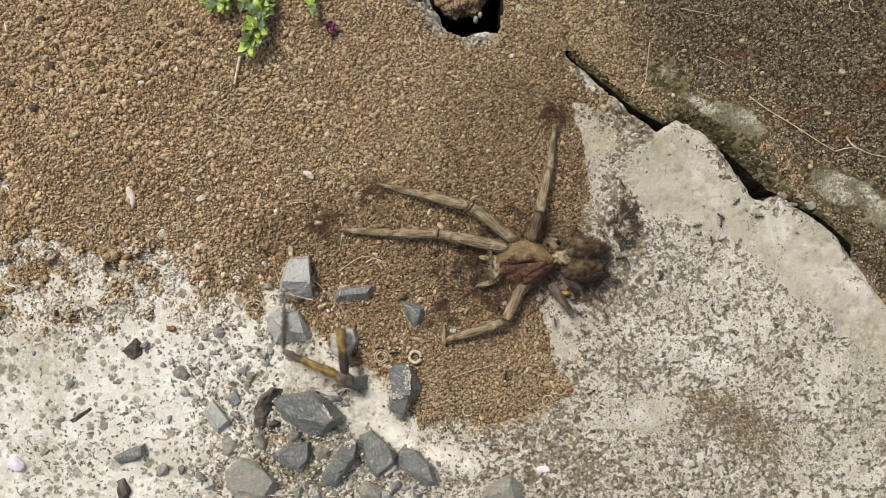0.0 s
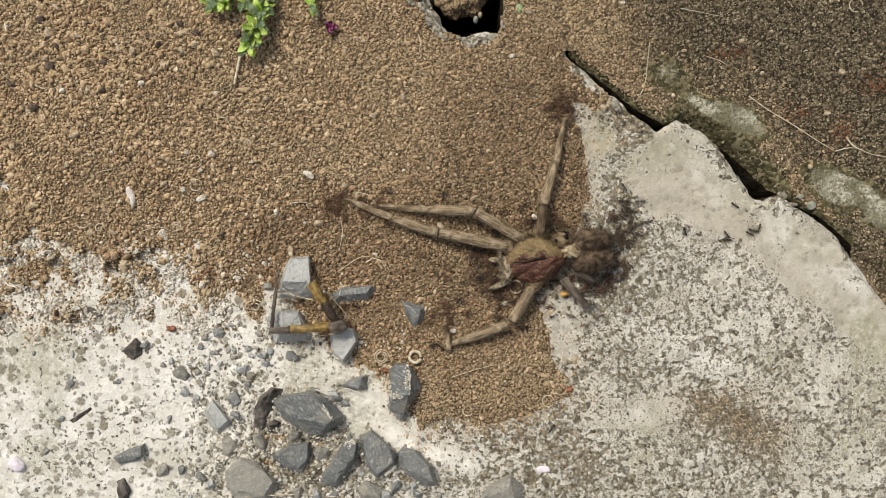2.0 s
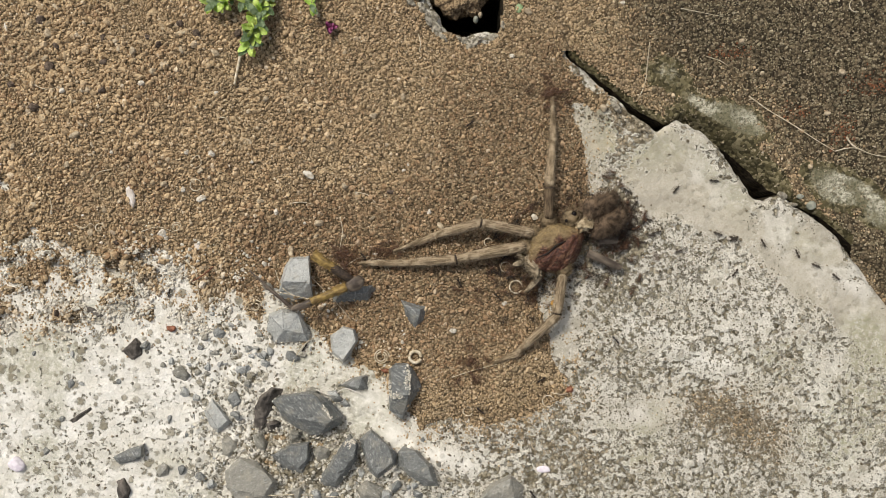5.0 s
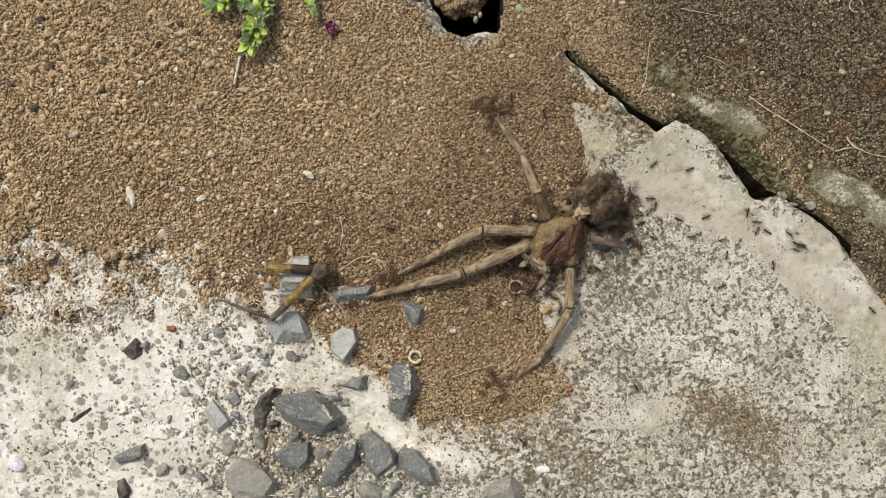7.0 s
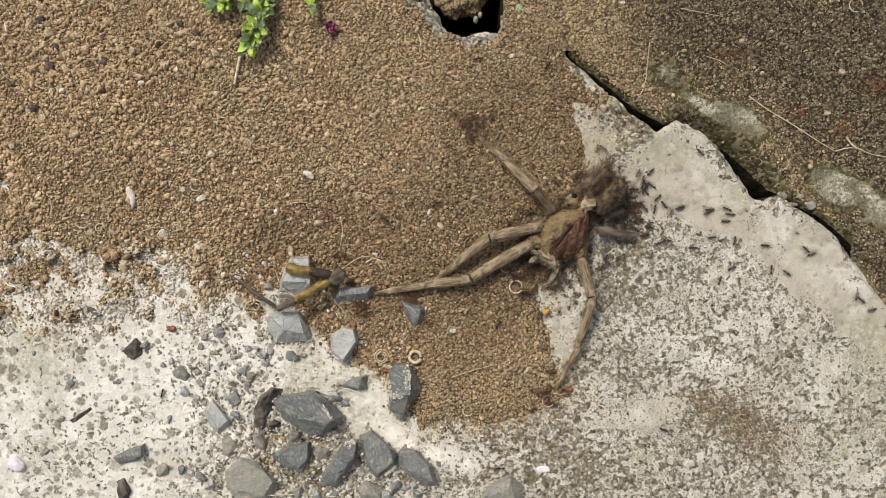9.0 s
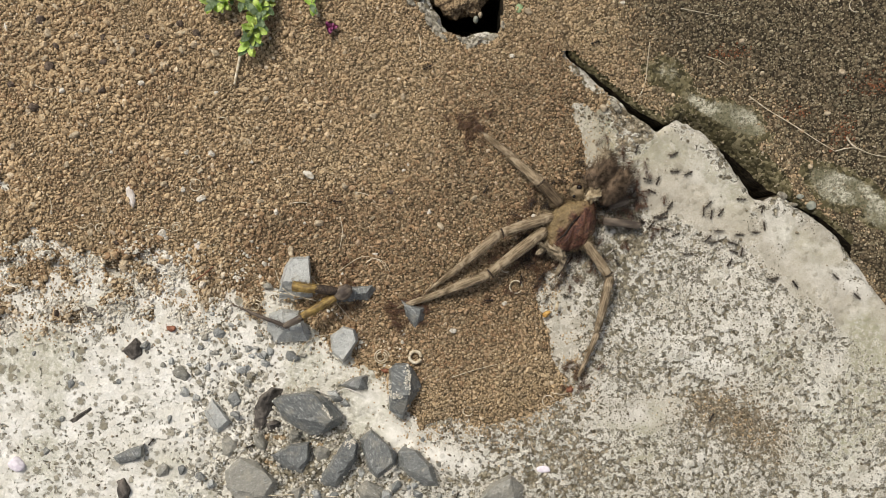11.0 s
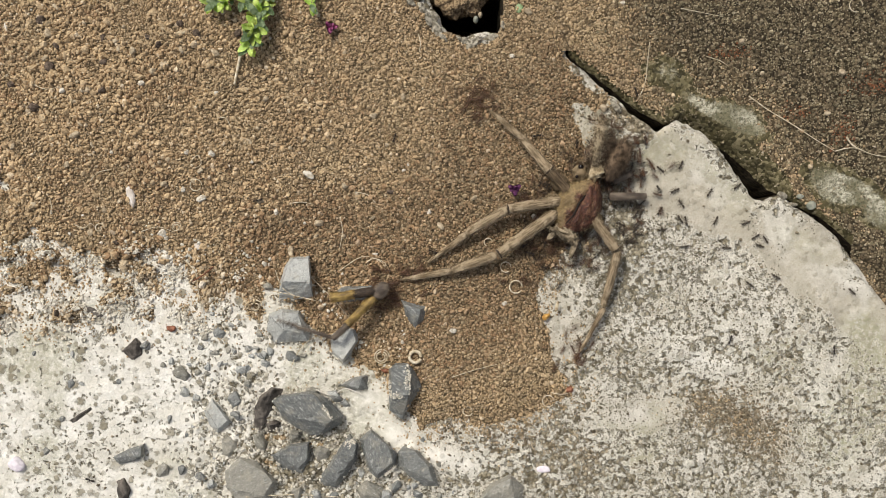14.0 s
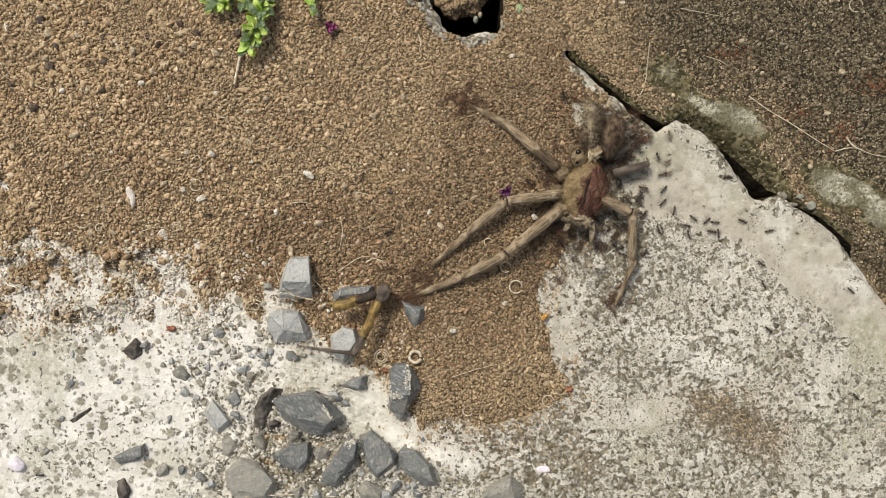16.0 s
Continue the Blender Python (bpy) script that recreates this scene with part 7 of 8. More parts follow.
    # lower west leg, metatarsus
    walk(spider_legs[2][2], [
        (0, pose(-0.04243, 0.00990, -0.00100, 0, 4.4, 173.9)),
        (0.5, pose(-0.04237, 0.01268, -0.00100, 0, 4.8, 169.9)),
        (1, pose(-0.04168, 0.01674, -0.00100, 0, 5.3, 159.9)),
        (1.5, pose(-0.04199, 0.01854, -0.00100, 0, 5.2, 152.5)),
        (2, pose(-0.04215, 0.02036, -0.00100, 0, 5.2, 149.2)),
        (2.5, pose(-0.04156, 0.02204, -0.00100, 0, 5.3, 145.5)),
        (3, pose(-0.04136, 0.02091, -0.00100, 0, 5.4, 149.8)),
        (3.5, pose(-0.04189, 0.01908, -0.00100, 0, 5.2, 154.1)),
        (4.1, pose(-0.04228, 0.01917, -0.00100, 0, 4.9, 151.7)),
        (5.2, pose(-0.04064, 0.02166, -0.00100, 0, 5.0, 147.3)),
        (6.5, pose(-0.03974, 0.02330, -0.00100, 0, 5.2, 145.5)),
        (7, pose(-0.04155, 0.02150, -0.00100, 0, 5.0, 150.0)),
        (7.5, pose(-0.04200, 0.02065, -0.00100, 0, 4.9, 149.9)),
        (8, pose(-0.04149, 0.02048, -0.00100, 0, 4.9, 146.1)),
        (8.5, pose(-0.03985, 0.02210, -0.00100, 0, 4.8, 138.3)),
        (9, pose(-0.04047, 0.02295, -0.00100, 0, 4.8, 141.0)),
        (10.2, pose(-0.04129, 0.01945, -0.00100, 0, 5.6, 145.5)),
        (11.5, pose(-0.04142, 0.01693, -0.00100, 0, 6.3, 151.1)),
        (12, pose(-0.04200, 0.02033, -0.00100, 0, 5.9, 143.0)),
        (12.5, pose(-0.04068, 0.02253, -0.00100, 0, 5.5, 142.3)),
        (13, pose(-0.03937, 0.02343, -0.00100, 0, 5.4, 133.4)),
        (13.5, pose(-0.03952, 0.02315, -0.00100, 0, 5.3, 138.3)),
        (14, pose(-0.03778, 0.02439, -0.00100, 0, 5.3, 132.7)),
        (14.5, pose(-0.03813, 0.02714, -0.00100, 0, 5.4, 131.5)),
        (15, pose(-0.03822, 0.02814, -0.00100, 0, 5.3, 132.2)),
        (15.5, pose(-0.03709, 0.02896, -0.00100, 0, 5.4, 128.1)),
        (16, pose(-0.03645, 0.03000, -0.00100, 0, 5.7, 129.3)),
    ])
    # south leg, femur
    walk(spider_legs[3][0], [
        (0, pose(-0.00210, -0.01111, 0.00000, 0, -4.2, -117.2)),
        (0.5, pose(-0.00217, -0.01112, 0.00000, 0, -4.0, -117.8)),
        (1, pose(-0.00277, -0.01171, 0.00000, 0, -3.7, -120.2)),
        (1.5, pose(-0.00360, -0.01148, 0.00000, 0, -3.6, -127.7)),
        (2, pose(-0.00416, -0.01193, 0.00000, 0, -3.5, -129.0)),
        (2.5, pose(-0.00414, -0.01139, 0.00000, 0, -4.1, -131.8)),
        (3, pose(-0.00415, -0.01108, 0.00000, 0, -4.7, -133.7)),
        (3.5, pose(-0.00445, -0.01166, 0.00000, 0, -4.5, -132.2)),
        (4.1, pose(-0.00451, -0.01219, 0.00000, 0, -4.2, -129.8)),
        (5.2, pose(-0.00468, -0.01192, 0.00000, 0, -4.2, -132.2)),
        (6.5, pose(-0.00523, -0.01197, 0.00000, 0, -4.3, -134.9)),
        (7, pose(-0.00558, -0.01225, 0.00000, 0, -4.1, -135.2)),
        (7.5, pose(-0.00474, -0.01210, 0.00000, 0, -3.9, -131.6)),
        (8, pose(-0.00366, -0.01168, 0.00000, 0, -4.1, -127.1)),
        (8.5, pose(-0.00389, -0.01231, 0.00000, 0, -4.3, -125.5)),
        (9, pose(-0.00381, -0.01283, 0.00000, 0, -4.5, -122.7)),
        (10.2, pose(-0.00210, -0.01241, 0.00000, 0, -5.2, -111.9)),
        (11.5, pose(-0.00085, -0.01156, 0.00000, 0, -5.6, -102.8)),
        (12, pose(-0.00243, -0.01200, 0.00000, 0, -5.2, -116.2)),
        (12.5, pose(-0.00316, -0.01206, 0.00000, 0, -4.8, -121.6)),
        (13, pose(-0.00260, -0.01197, 0.00000, 0, -5.4, -117.6)),
        (13.5, pose(-0.00215, -0.01071, 0.00000, 0, -6.0, -119.8)),
        (14, pose(-0.00141, -0.01076, 0.00000, 0, -6.7, -111.7)),
        (14.5, pose(-0.00134, -0.00995, 0.00000, 0, -7.4, -115.1)),
        (15, pose(-0.00083, -0.00907, 0.00000, 0, -7.0, -113.3)),
        (15.5, pose(-0.00027, -0.00927, 0.00000, 0, -6.5, -101.6)),
        (16, pose(-0.00004, -0.00861, 0.00000, 0, -5.9, -99.2)),
    ])
    # south leg, tibia
    walk(spider_legs[3][1], [
        (0, pose(-0.01320, -0.01878, -0.00080, 0, 7.7, -163.8)),
        (0.5, pose(-0.01368, -0.01856, -0.00080, 0, 7.5, -165.6)),
        (1, pose(-0.01478, -0.01881, -0.00080, 0, 7.2, -167.4)),
        (1.5, pose(-0.01622, -0.01806, -0.00080, 0, 7.6, -168.0)),
        (2, pose(-0.01667, -0.01844, -0.00080, 0, 7.9, -167.7)),
        (2.5, pose(-0.01694, -0.01769, -0.00080, 0, 7.5, -168.0)),
        (3, pose(-0.01654, -0.01696, -0.00080, 0, 7.1, -169.1)),
        (3.5, pose(-0.01590, -0.01714, -0.00080, 0, 7.5, -171.7)),
        (4.1, pose(-0.01589, -0.01787, -0.00080, 0, 8.0, -171.5)),
        (5.2, pose(-0.01562, -0.01802, -0.00080, 0, 8.1, -166.5)),
        (6.5, pose(-0.01591, -0.01824, -0.00080, 0, 8.3, -162.9)),
        (7, pose(-0.01678, -0.01844, -0.00080, 0, 8.4, -164.3)),
        (7.5, pose(-0.01631, -0.01869, -0.00080, 0, 8.6, -164.5)),
        (8, pose(-0.01486, -0.01905, -0.00080, 0, 8.9, -161.2)),
        (8.5, pose(-0.01390, -0.01967, -0.00080, 0, 9.3, -159.4)),
        (9, pose(-0.01282, -0.02080, -0.00080, 0, 9.7, -153.4)),
        (10.2, pose(-0.01051, -0.02149, -0.00080, 0, 9.0, -150.4)),
        (11.5, pose(-0.00885, -0.02116, -0.00080, 0, 8.5, -150.5)),
        (12, pose(-0.01124, -0.02012, -0.00080, 0, 9.2, -156.0)),
        (12.5, pose(-0.01276, -0.02040, -0.00080, 0, 10.0, -153.6)),
        (13, pose(-0.01128, -0.02028, -0.00080, 0, 9.1, -153.2)),
        (13.5, pose(-0.01184, -0.01900, -0.00080, 0, 8.1, -155.5)),
        (14, pose(-0.01062, -0.01884, -0.00080, 0, 8.3, -160.0)),
        (14.5, pose(-0.01108, -0.01777, -0.00080, 0, 8.6, -161.4)),
        (15, pose(-0.00941, -0.01654, -0.00080, 0, 8.9, -162.2)),
        (15.5, pose(-0.00755, -0.01743, -0.00080, 0, 9.0, -159.1)),
        (16, pose(-0.00729, -0.01669, -0.00080, 0, 8.7, -160.7)),
    ])
    # south leg, metatarsus
    walk(spider_legs[3][2], [
        (0, pose(-0.02166, -0.01550, -0.00280, 0, 9.3, 89.3)),
        (0.5, pose(-0.02172, -0.01532, -0.00280, 0, 9.1, 81.5)),
        (1, pose(-0.02205, -0.01555, -0.00280, 0, 8.9, 71.0)),
        (1.5, pose(-0.02427, -0.01500, -0.00280, 0, 9.6, 77.7)),
        (2, pose(-0.02552, -0.01497, -0.00280, 0, 10.2, 88.8)),
        (2.5, pose(-0.02605, -0.01469, -0.00280, 0, 12.1, 90.8)),
        (3, pose(-0.02768, -0.01478, -0.00280, 0, 14.0, 123.2)),
        (3.5, pose(-0.02822, -0.01695, -0.00280, 0, 12.2, 161.2)),
        (4.1, pose(-0.02939, -0.01862, -0.00280, 0, 10.0, 173.0)),
        (5.2, pose(-0.02900, -0.01901, -0.00280, 0, 8.2, 170.3)),
        (6.5, pose(-0.02939, -0.02039, -0.00280, 0, 6.6, 177.7)),
        (7, pose(-0.03115, -0.02040, -0.00280, 0, 6.5, 176.6)),
        (7.5, pose(-0.03129, -0.02101, -0.00280, 0, 6.3, 178.2)),
        (8, pose(-0.03004, -0.02226, -0.00280, 0, 6.1, 181.2)),
        (8.5, pose(-0.02761, -0.02377, -0.00280, 0, 5.8, 189.3)),
        (9, pose(-0.02552, -0.02613, -0.00280, 0, 5.5, 195.7)),
        (10.2, pose(-0.02358, -0.02757, -0.00280, 0, 5.7, 196.6)),
        (11.5, pose(-0.02224, -0.02794, -0.00280, 0, 6.1, 200.4)),
        (12, pose(-0.02488, -0.02586, -0.00280, 0, 6.0, 198.7)),
        (12.5, pose(-0.02645, -0.02621, -0.00280, 0, 5.9, 196.3)),
        (13, pose(-0.02453, -0.02586, -0.00280, 0, 6.2, 196.0)),
        (13.5, pose(-0.02582, -0.02407, -0.00280, 0, 6.5, 191.8)),
        (14, pose(-0.02532, -0.02274, -0.00280, 0, 6.3, 186.4)),
        (14.5, pose(-0.02520, -0.01991, -0.00280, 0, 6.2, 173.5)),
        (15, pose(-0.02294, -0.01840, -0.00280, 0, 6.2, 174.9)),
        (15.5, pose(-0.02032, -0.01996, -0.00280, 0, 6.7, 177.3)),
        (16, pose(-0.01955, -0.01912, -0.00280, 0, 8.0, 177.0)),
    ])
    walk(severed_leg, [
        (0, pose(-0.02657, -0.03568, 0.00750, 0, 0, 155.7)),
        (1, pose(-0.03028, -0.02611, 0.00750, 0, 0, 182.9)),
        (2, pose(-0.02842, -0.02116, 0.00750, 0, 0, 183.8)),
        (3, pose(-0.02611, -0.01375, 0.00750, 0, 0, 187.6)),
        (4.2, pose(-0.02147, -0.01097, 0.00750, 0, 0, 196.1)),
        (6.3, pose(-0.03120, -0.00633, 0.00750, 0, 0, 216.6)),
        (7.6, pose(-0.03429, -0.00572, 0.00750, 0, 0, 229.4)),
        (9.2, pose(-0.02811, -0.00788, 0.00750, 0, 0, 208.1)),
        (11.3, pose(-0.02657, -0.01189, 0.00750, 0, 0, 211.6)),
        (12.5, pose(-0.02379, -0.01189, 0.00750, 0, 0, 227.3)),
        (13.5, pose(-0.02147, -0.01097, 0.00750, 0, 0, 229.3)),
        (14.5, pose(-0.01375, -0.01143, 0.00750, 0, 0, 221.4)),
        (16, pose(-0.01637, -0.01174, 0.00750, 0, 0, 245.5)),
    ])
    walk(severed_thigh, [
        (0, pose(0.00533, -0.00912, 0.00040, 0, 0, -59.7)),
        (1, pose(0.00360, -0.00993, 0.00040, 0, 0, -70.1)),
        (2, pose(0.00498, -0.00931, 0.00040, 0, 0, -61.9)),
        (3, pose(0.00613, -0.00860, 0.00040, 0, 0, -54.5)),
        (4.2, pose(0.00553, -0.00900, 0.00040, 0, 0, -58.5)),
        (6.3, pose(0.00672, -0.00814, 0.00040, 0, 0, -50.5)),
        (7.6, pose(0.00728, -0.00765, 0.00040, 0, 0, -46.5)),
        (9.2, pose(0.00833, -0.00649, 0.00040, 0, 0, -37.9)),
        (11.3, pose(0.00847, -0.00631, 0.00040, 0, 0, -36.7)),
        (12.5, pose(0.00673, -0.00814, 0.00040, 0, 0, -50.4)),
        (13.5, pose(0.00886, -0.00575, 0.00040, 0, 0, -33.0)),
        (14.5, pose(0.00791, -0.00700, 0.00040, 0, 0, -41.5)),
        (16, pose(0.00706, -0.00786, 0.00040, 0, 0, -48.1)),
    ])
    walk(severed_foot, [
        (0, pose(0.02216, -0.00730, -0.00140, 0, 4, -65.8)),
        (1, pose(0.01757, -0.00789, -0.00140, 0, 4, -99.4)),
        (2, pose(0.01738, -0.00786, -0.00140, 0, 4, -100.8)),
        (3, pose(0.01824, -0.00797, -0.00140, 0, 4, -94.6)),
        (4.2, pose(0.02227, -0.00725, -0.00140, 0, 4, -65.0)),
        (6.3, pose(0.02248, -0.00715, -0.00140, 0, 4, -63.3)),
        (7.6, pose(0.02195, -0.00739, -0.00140, 0, 4, -67.5)),
        (9.2, pose(0.02249, -0.00714, -0.00140, 0, 4, -63.2)),
        (11.3, pose(0.02384, -0.00628, -0.00140, 0, 4, -51.7)),
        (12.5, pose(0.02387, -0.00625, -0.00140, 0, 4, -51.4)),
        (13.5, pose(0.02395, -0.00619, -0.00140, 0, 4, -50.7)),
        (14.2, pose(0.02211, -0.00773, -0.00140, 0, 4, -68.0)),
        (15.3, pose(0.02161, -0.00791, -0.00140, 0, 4, -72.0)),
        (16, pose(0.02115, -0.00767, -0.00140, 0, 4, -73.5)),
    ])
    walk(carried_petal, [
        (0, pose(0.02150, -0.00361, 0.00420, 0, 0, 0)),
        (4.2, pose(0.02950, -0.00094, 0.00420, 0, 0, 20)),
        (9.2, pose(0.03311, 0.00361, 0.00420, 0, 0, 40)),
        (12.5, pose(0.03452, 0.00879, 0.00420, 0, 0, 60)),
        (13.0, pose(0.02997, 0.01240, 0.00420, 0, 0, 80)),
        (13.4, pose(0.01899, 0.01585, 0.00420, 0, 0, 120)),
        (14.5, pose(0.02055, 0.01648, 0.00420, 0, 0, 140)),
        (15.0, pose(0.01867, 0.01616, 0.00420, 0, 0, 150)),
        (16, pose(0.01757, 0.01569, 0.00420, 0, 0, 160)),
    ])
    walk(carried_chip, [
        (0, pose(-0.00775, -0.02514, 0.00260, 0, 0, 0)),
        (0.2, pose(-0.00190, -0.02703, 0.00260, 0, 0, -10)),
        (0.4, pose(0.00727, -0.02956, 0.00260, 0, 0, -15)),
        (0.6, pose(0.00854, -0.03146, 0.00260, 0, 0, -20)),
        (0.8, pose(0.01233, -0.03304, 0.00260, 0, 0, -45)),
        (1.0, pose(0.01233, -0.03383, 0.00260, 0, 0, 25)),
        (1.2, pose(0.01549, -0.03067, 0.00260, 0, 0, 75)),
        (1.4, pose(0.01676, -0.02640, 0.00260, 0, 0, 80)),
        (1.6, pose(0.01739, -0.02514, 0.00260, 0, 0, 60)),
        (1.8, pose(0.02308, -0.01960, 0.00260, 0, 0, 50)),
        (2.0, pose(0.02972, -0.01802, 0.00260, 0, 0, 40)),
        (2.3, pose(0.03098, -0.01692, 0.00260, 0, 0, 80)),
        (3.0, pose(0.03178, -0.01644, 0.00260, 0, 0, 80)),
        (16, pose(0.03178, -0.01644, 0.00260, 0, 0, 80)),
    ])
    walk(carried_crumb, [
        (0, pose(0.03427, -0.01254, 0.00180, 0, 0, 0)),
        (4.2, pose(0.03269, -0.01412, 0.00180, 0, 0, 10)),
        (6.3, pose(0.02951, -0.01666, 0.00180, 0, 0, 20)),
        (9.2, pose(0.02904, -0.01777, 0.00180, 0, 0, 30)),
        (12.5, pose(0.02904, -0.01888, 0.00180, 0, 0, 30)),
        (16, pose(0.02856, -0.01920, 0.00180, 0, 0, 40)),
    ])
    trail = [(0, 921, 464, 2), (1, 926, 462, 3), (2, 939, 461, 8), (3, 961, 458, 15), (4.2, 972, 447, 24), (5.2, 976, 440, 34), (6.3, 979, 433, 42), (7.0, 980, 430, 44), (7.6, 983, 427, 45), (8.5, 992, 422, 47), (9.2, 995, 418, 48), (11.3, 1006, 402, 49), (12.0, 1006, 394, 49), (12.5, 1006, 385, 49), (13.0, 1008, 379, 50), (13.5, 1012, 374, 53), (14.0, 1018, 370, 57), (14.5, 1020, 364, 61), (15.3, 1025, 353, 66), (16, 1033, 344, 72)]
    north_tip = [(0, 982, 205), (1, 978, 205), (2, 1000, 195), (3, 1030, 170), (4.2, 1035, 160), (6.3, 895, 180), (7.6, 850, 205), (9.2, 835, 225), (11.3, 835, 225), (12.5, 860, 180), (13.5, 860, 170), (14.5, 840, 185), (15.3, 825, 185), (16, 825, 178)]
    west_tip = [(0, 660, 335), (1, 660, 340), (2, 662, 370), (3, 672, 385), (4.2, 688, 427), (6.3, 685, 472), (7.6, 690, 508), (9.2, 735, 530), (11.3, 735, 540), (12.5, 740, 480), (13.5, 728, 484), (14.5, 738, 480), (15.3, 740, 490), (16, 745, 490)]
    low_tip = [(0, 570, 395), (1, 595, 348), (2, 595, 353), (3, 612, 383), (4.2, 600, 430), (6.3, 615, 485), (7.6, 625, 538), (9.2, 640, 525), (11.3, 712, 558), (12.5, 672, 500), (13.5, 672, 503), (14.5, 695, 507), (15.3, 695, 520), (16, 725, 528)]
    south_tip = [(0, 785, 545), (1, 795, 545), (2, 785, 560), (3, 803, 590), (4.2, 820, 630), (6.3, 855, 678), (7.6, 898, 692), (9.2, 975, 700), (11.3, 1030, 665), (12.5, 1000, 662), (13.5, 1013, 645), (14.5, 1020, 602), (15.3, 1062, 585), (16, 1090, 545)]
    knee = [(0, 612, 672), (1, 588, 610), (2, 600, 578), (3, 615, 530), (4.2, 645, 512), (6.3, 582, 482), (7.6, 562, 478), (9.2, 602, 492), (11.3, 612, 518), (12.5, 630, 518), (13.5, 645, 512), (14.5, 695, 515), (16, 678, 517)]
    # ants: each drags its own small path, by its own short steps
    rng = random.Random(12)
    
    def along(line, t):
        for a, b in zip(line, line[1:]):
            if a[0] <= t <= b[0]:
                k = (t - a[0]) / (b[0] - a[0])
                return [x + (y - x) * k for x, y in zip(a[1:], b[1:])]
        return list(line[-1][1:])

    def key_ant(ant, places, raised, gap):
        rows, turn = [], None
        tops = tops_at(*zip(*places))
        us, vs = np.array(places, float).T
        tops = tops + 0.0005 * (soil_z(us, vs)[0] >= tops - 1e-7)     # over the crumbs
        for i, (u, v) in enumerate(places):
            a, b = places[max(i - 2, 0)], places[min(i + 2, len(places) - 1)]
            want = math.degrees(math.atan2(a[1] - b[1], b[0] - a[0]))
            if turn is None:
                turn = want
            delta = (want - turn + 180) % 360 - 180
            turn += max(-60, min(60, delta))
            p = spot(u, v, max(float(tops[i]), raised * MM))
            rows.append((i * gap, pose(p.x, p.y, p.z, 0, 0, turn)))
        walk(ant, rows)

    jobs = []
    times = [k * 0.25 for k in range(65)]
    quick = [k * 0.1 for k in range(161)]

    # foragers going to and fro over the bare slab
    for n in range(38):
        b = (rng.uniform(1250, 1560), rng.uniform(330, 520)) if n < 8 or n % 3 == 0 else (rng.uniform(1130, 1350), rng.uniform(250, 410))
        speed, come = rng.uniform(0.10, 0.26), 0.0 if n < 6 else rng.uniform(1.2, 8.5)
        sway, wave = rng.uniform(10, 34), rng.uniform(0.3, 0.9)
        if n < 6:
            a = (rng.uniform(1200, 1400), rng.uniform(340, 480))
        else:
            a = (rng.gauss(1108, 16), rng.gauss(400, 30))
        places = []
        for t in times:
            out = max(t - come, 0.0)
            k = 0.5 - 0.5 * math.cos(min(speed * out, 1.9) * math.pi)
            sw = 5 + (sway - 5) * min(out / 3, 1)
            u = a[0] + (b[0] - a[0]) * k + sw * math.sin(wave * t + n)
            v = a[1] + (b[1] - a[1]) * k + sw * math.cos(wave * 1.3 * t + 2 * n)
            lip = 212 + (u - 1200) * 0.92 if u > 1200 else 232
            places.append((u, max(v, lip + 22)))
        jobs.append((dull_ant, places, 0, 0.25))
    # the crowd at the head and stumps
    for n in range(84):
        x, y = rng.gauss(108, 27), rng.gauss(-24, 38)
        s1, s2, reach = rng.uniform(6, 18), rng.uniform(6, 18), rng.uniform(5, 12)
        high = 5.0 * math.exp(-((x - 108) / 40) ** 2 - (y / 34) ** 2)
        places = []
        for t in quick:
            u, v, h = along(trail, t)
            c, s = math.cos(radians(h)), math.sin(radians(h))
            lx, ly = x + reach * math.sin(s1 * t + n), y + reach * math.cos(s2 * t + 3 * n)
            places.append((u + lx * c - ly * s, v - lx * s - ly * c))
        jobs.append((brown_ant if n % 4 else black_ant, places, high + 0.5, 0.1))
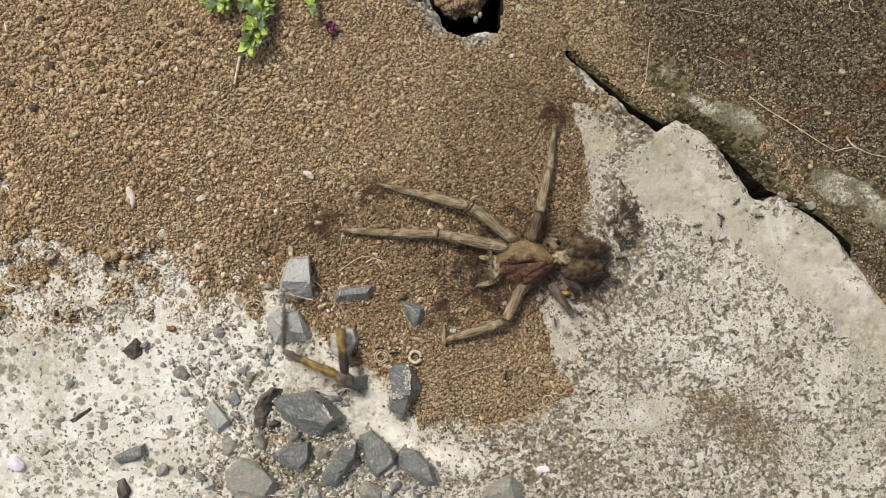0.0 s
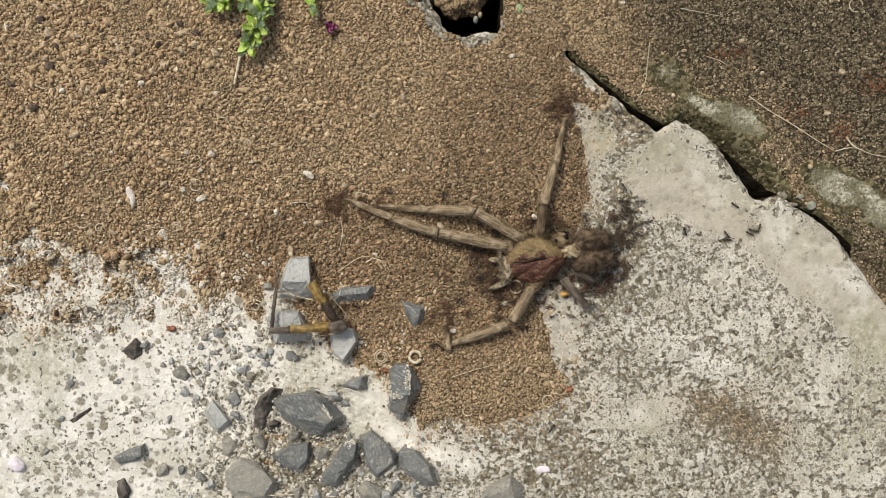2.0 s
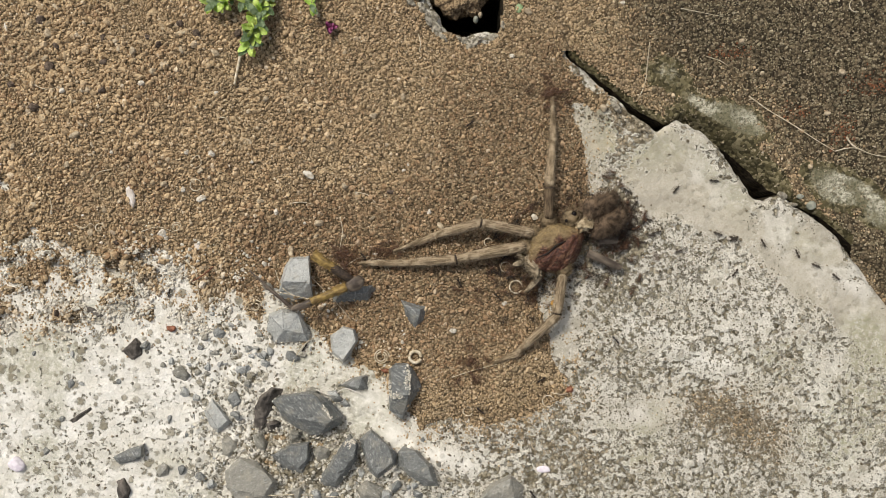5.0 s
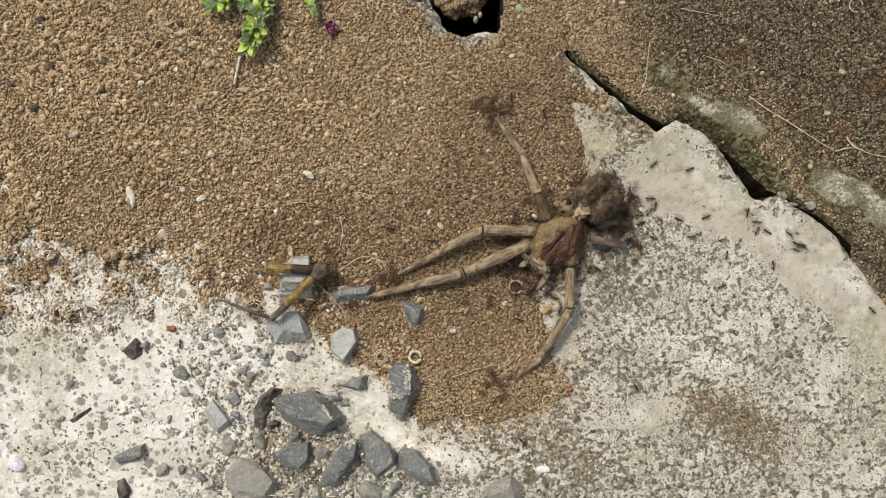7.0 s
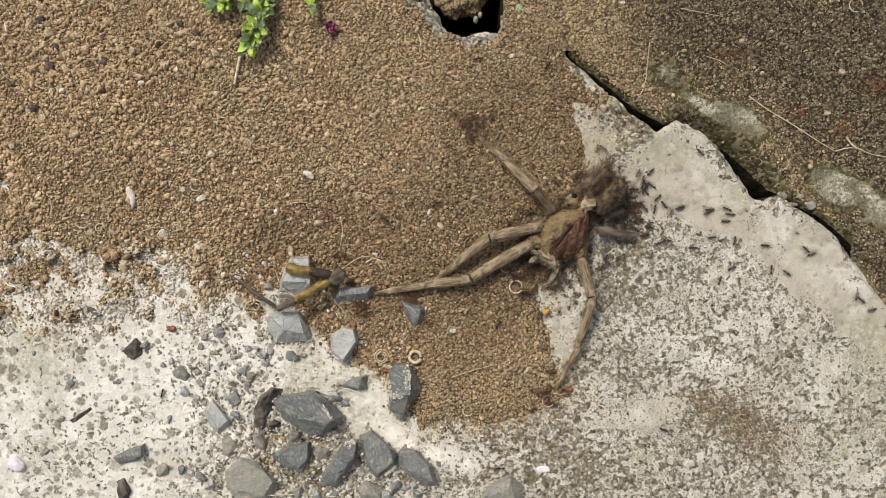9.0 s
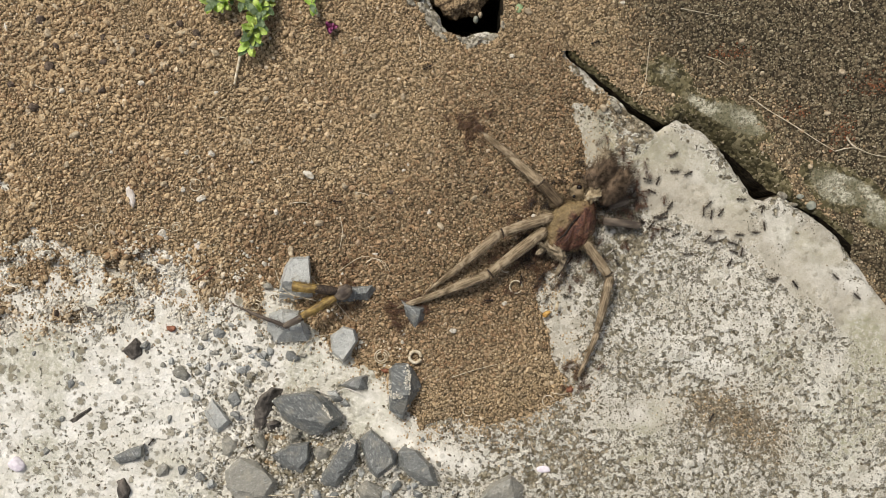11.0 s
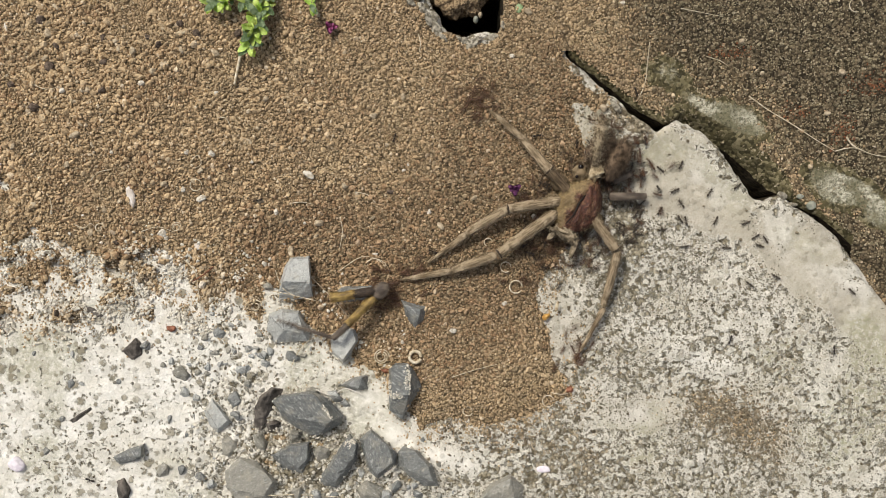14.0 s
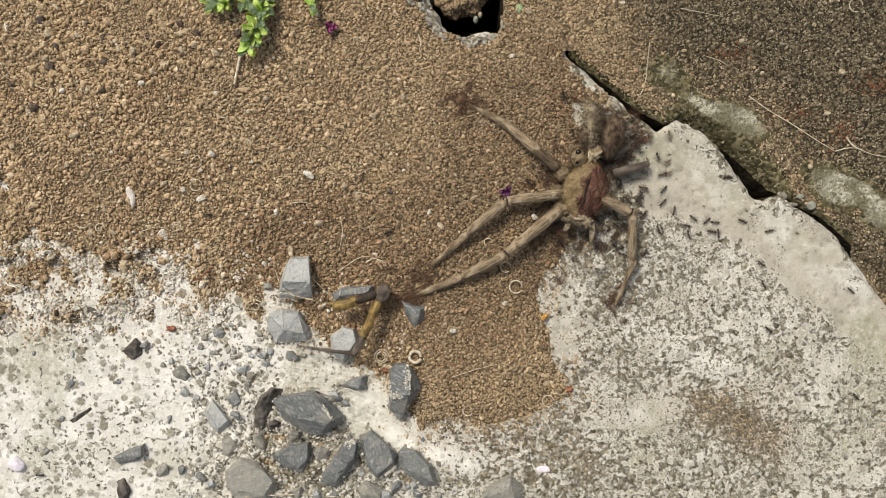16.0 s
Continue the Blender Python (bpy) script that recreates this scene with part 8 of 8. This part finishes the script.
    # helpers along the flanks of the carcass
    for n in range(110):
        a, far = rng.uniform(0, math.tau), rng.uniform(44, 108)
        s1, reach = rng.uniform(10, 22), rng.uniform(8, 15)
        places = []
        for t in quick:
            u, v, h = along(trail, t)
            places.append((u + far * math.cos(a) + reach * math.sin(s1 * t), v + far * 0.85 * math.sin(a) + reach * math.cos(s1 * t + n)))
        jobs.append((brown_ant if n % 2 else black_ant, places, 0, 0.1))
    # more under and between the hind legs
    for n in range(46):
        x, y = rng.gauss(-78, 36), rng.gauss(-8, 40)
        s1, reach = rng.uniform(10, 22), rng.uniform(8, 15)
        places = []
        for t in quick:
            u, v, h = along(trail, t)
            c, s = math.cos(radians(h)), math.sin(radians(h))
            lx, ly = x + reach * math.sin(s1 * t + n), y + reach * math.cos(s1 * 1.1 * t + 2 * n)
            places.append((u + lx * c - ly * s, v - lx * s - ly * c))
        jobs.append((brown_ant if n % 3 else black_ant, places, 0, 0.1))
    # small gangs at the ends of the legs
    for line, count, wide in ((north_tip, 20, 17), (west_tip, 15, 15), (low_tip, 18, 17), (south_tip, 13, 16), (knee, 12, 20)):
        for n in range(count):
            du, dv = rng.gauss(0, wide), rng.gauss(0, wide)
            s1, reach = rng.uniform(9, 24), rng.uniform(6, 13)
            places = []
            for t in quick:
                u, v = along(line, t)[:2]
                places.append((u + du + reach * math.sin(s1 * t + n), v + dv + reach * math.cos(s1 * 1.2 * t + n)))
            jobs.append((brown_ant, places, 0, 0.1))
    # single ants crossing the soil and gravel
    for n in range(12):
        u, v, turn = rng.uniform(480, 1180), rng.uniform(420, 720), rng.uniform(0, math.tau)
        places = []
        for t in times:
            turn += rng.uniform(-0.6, 0.6)
            u, v = u + 12 * math.cos(turn), v + 12 * math.sin(turn)
            places.append((u, v))
        jobs.append((black_ant, places, 0, 0.25))
    used = set()
    spare = [copy_thing(kind, pose(0, 0, 0)) if kind in used else used.add(kind) or kind for kind, *_ in jobs]
    for ant, (_, places, raised, gap) in zip(spare, jobs):
        key_ant(ant, places, raised, gap)


motions()
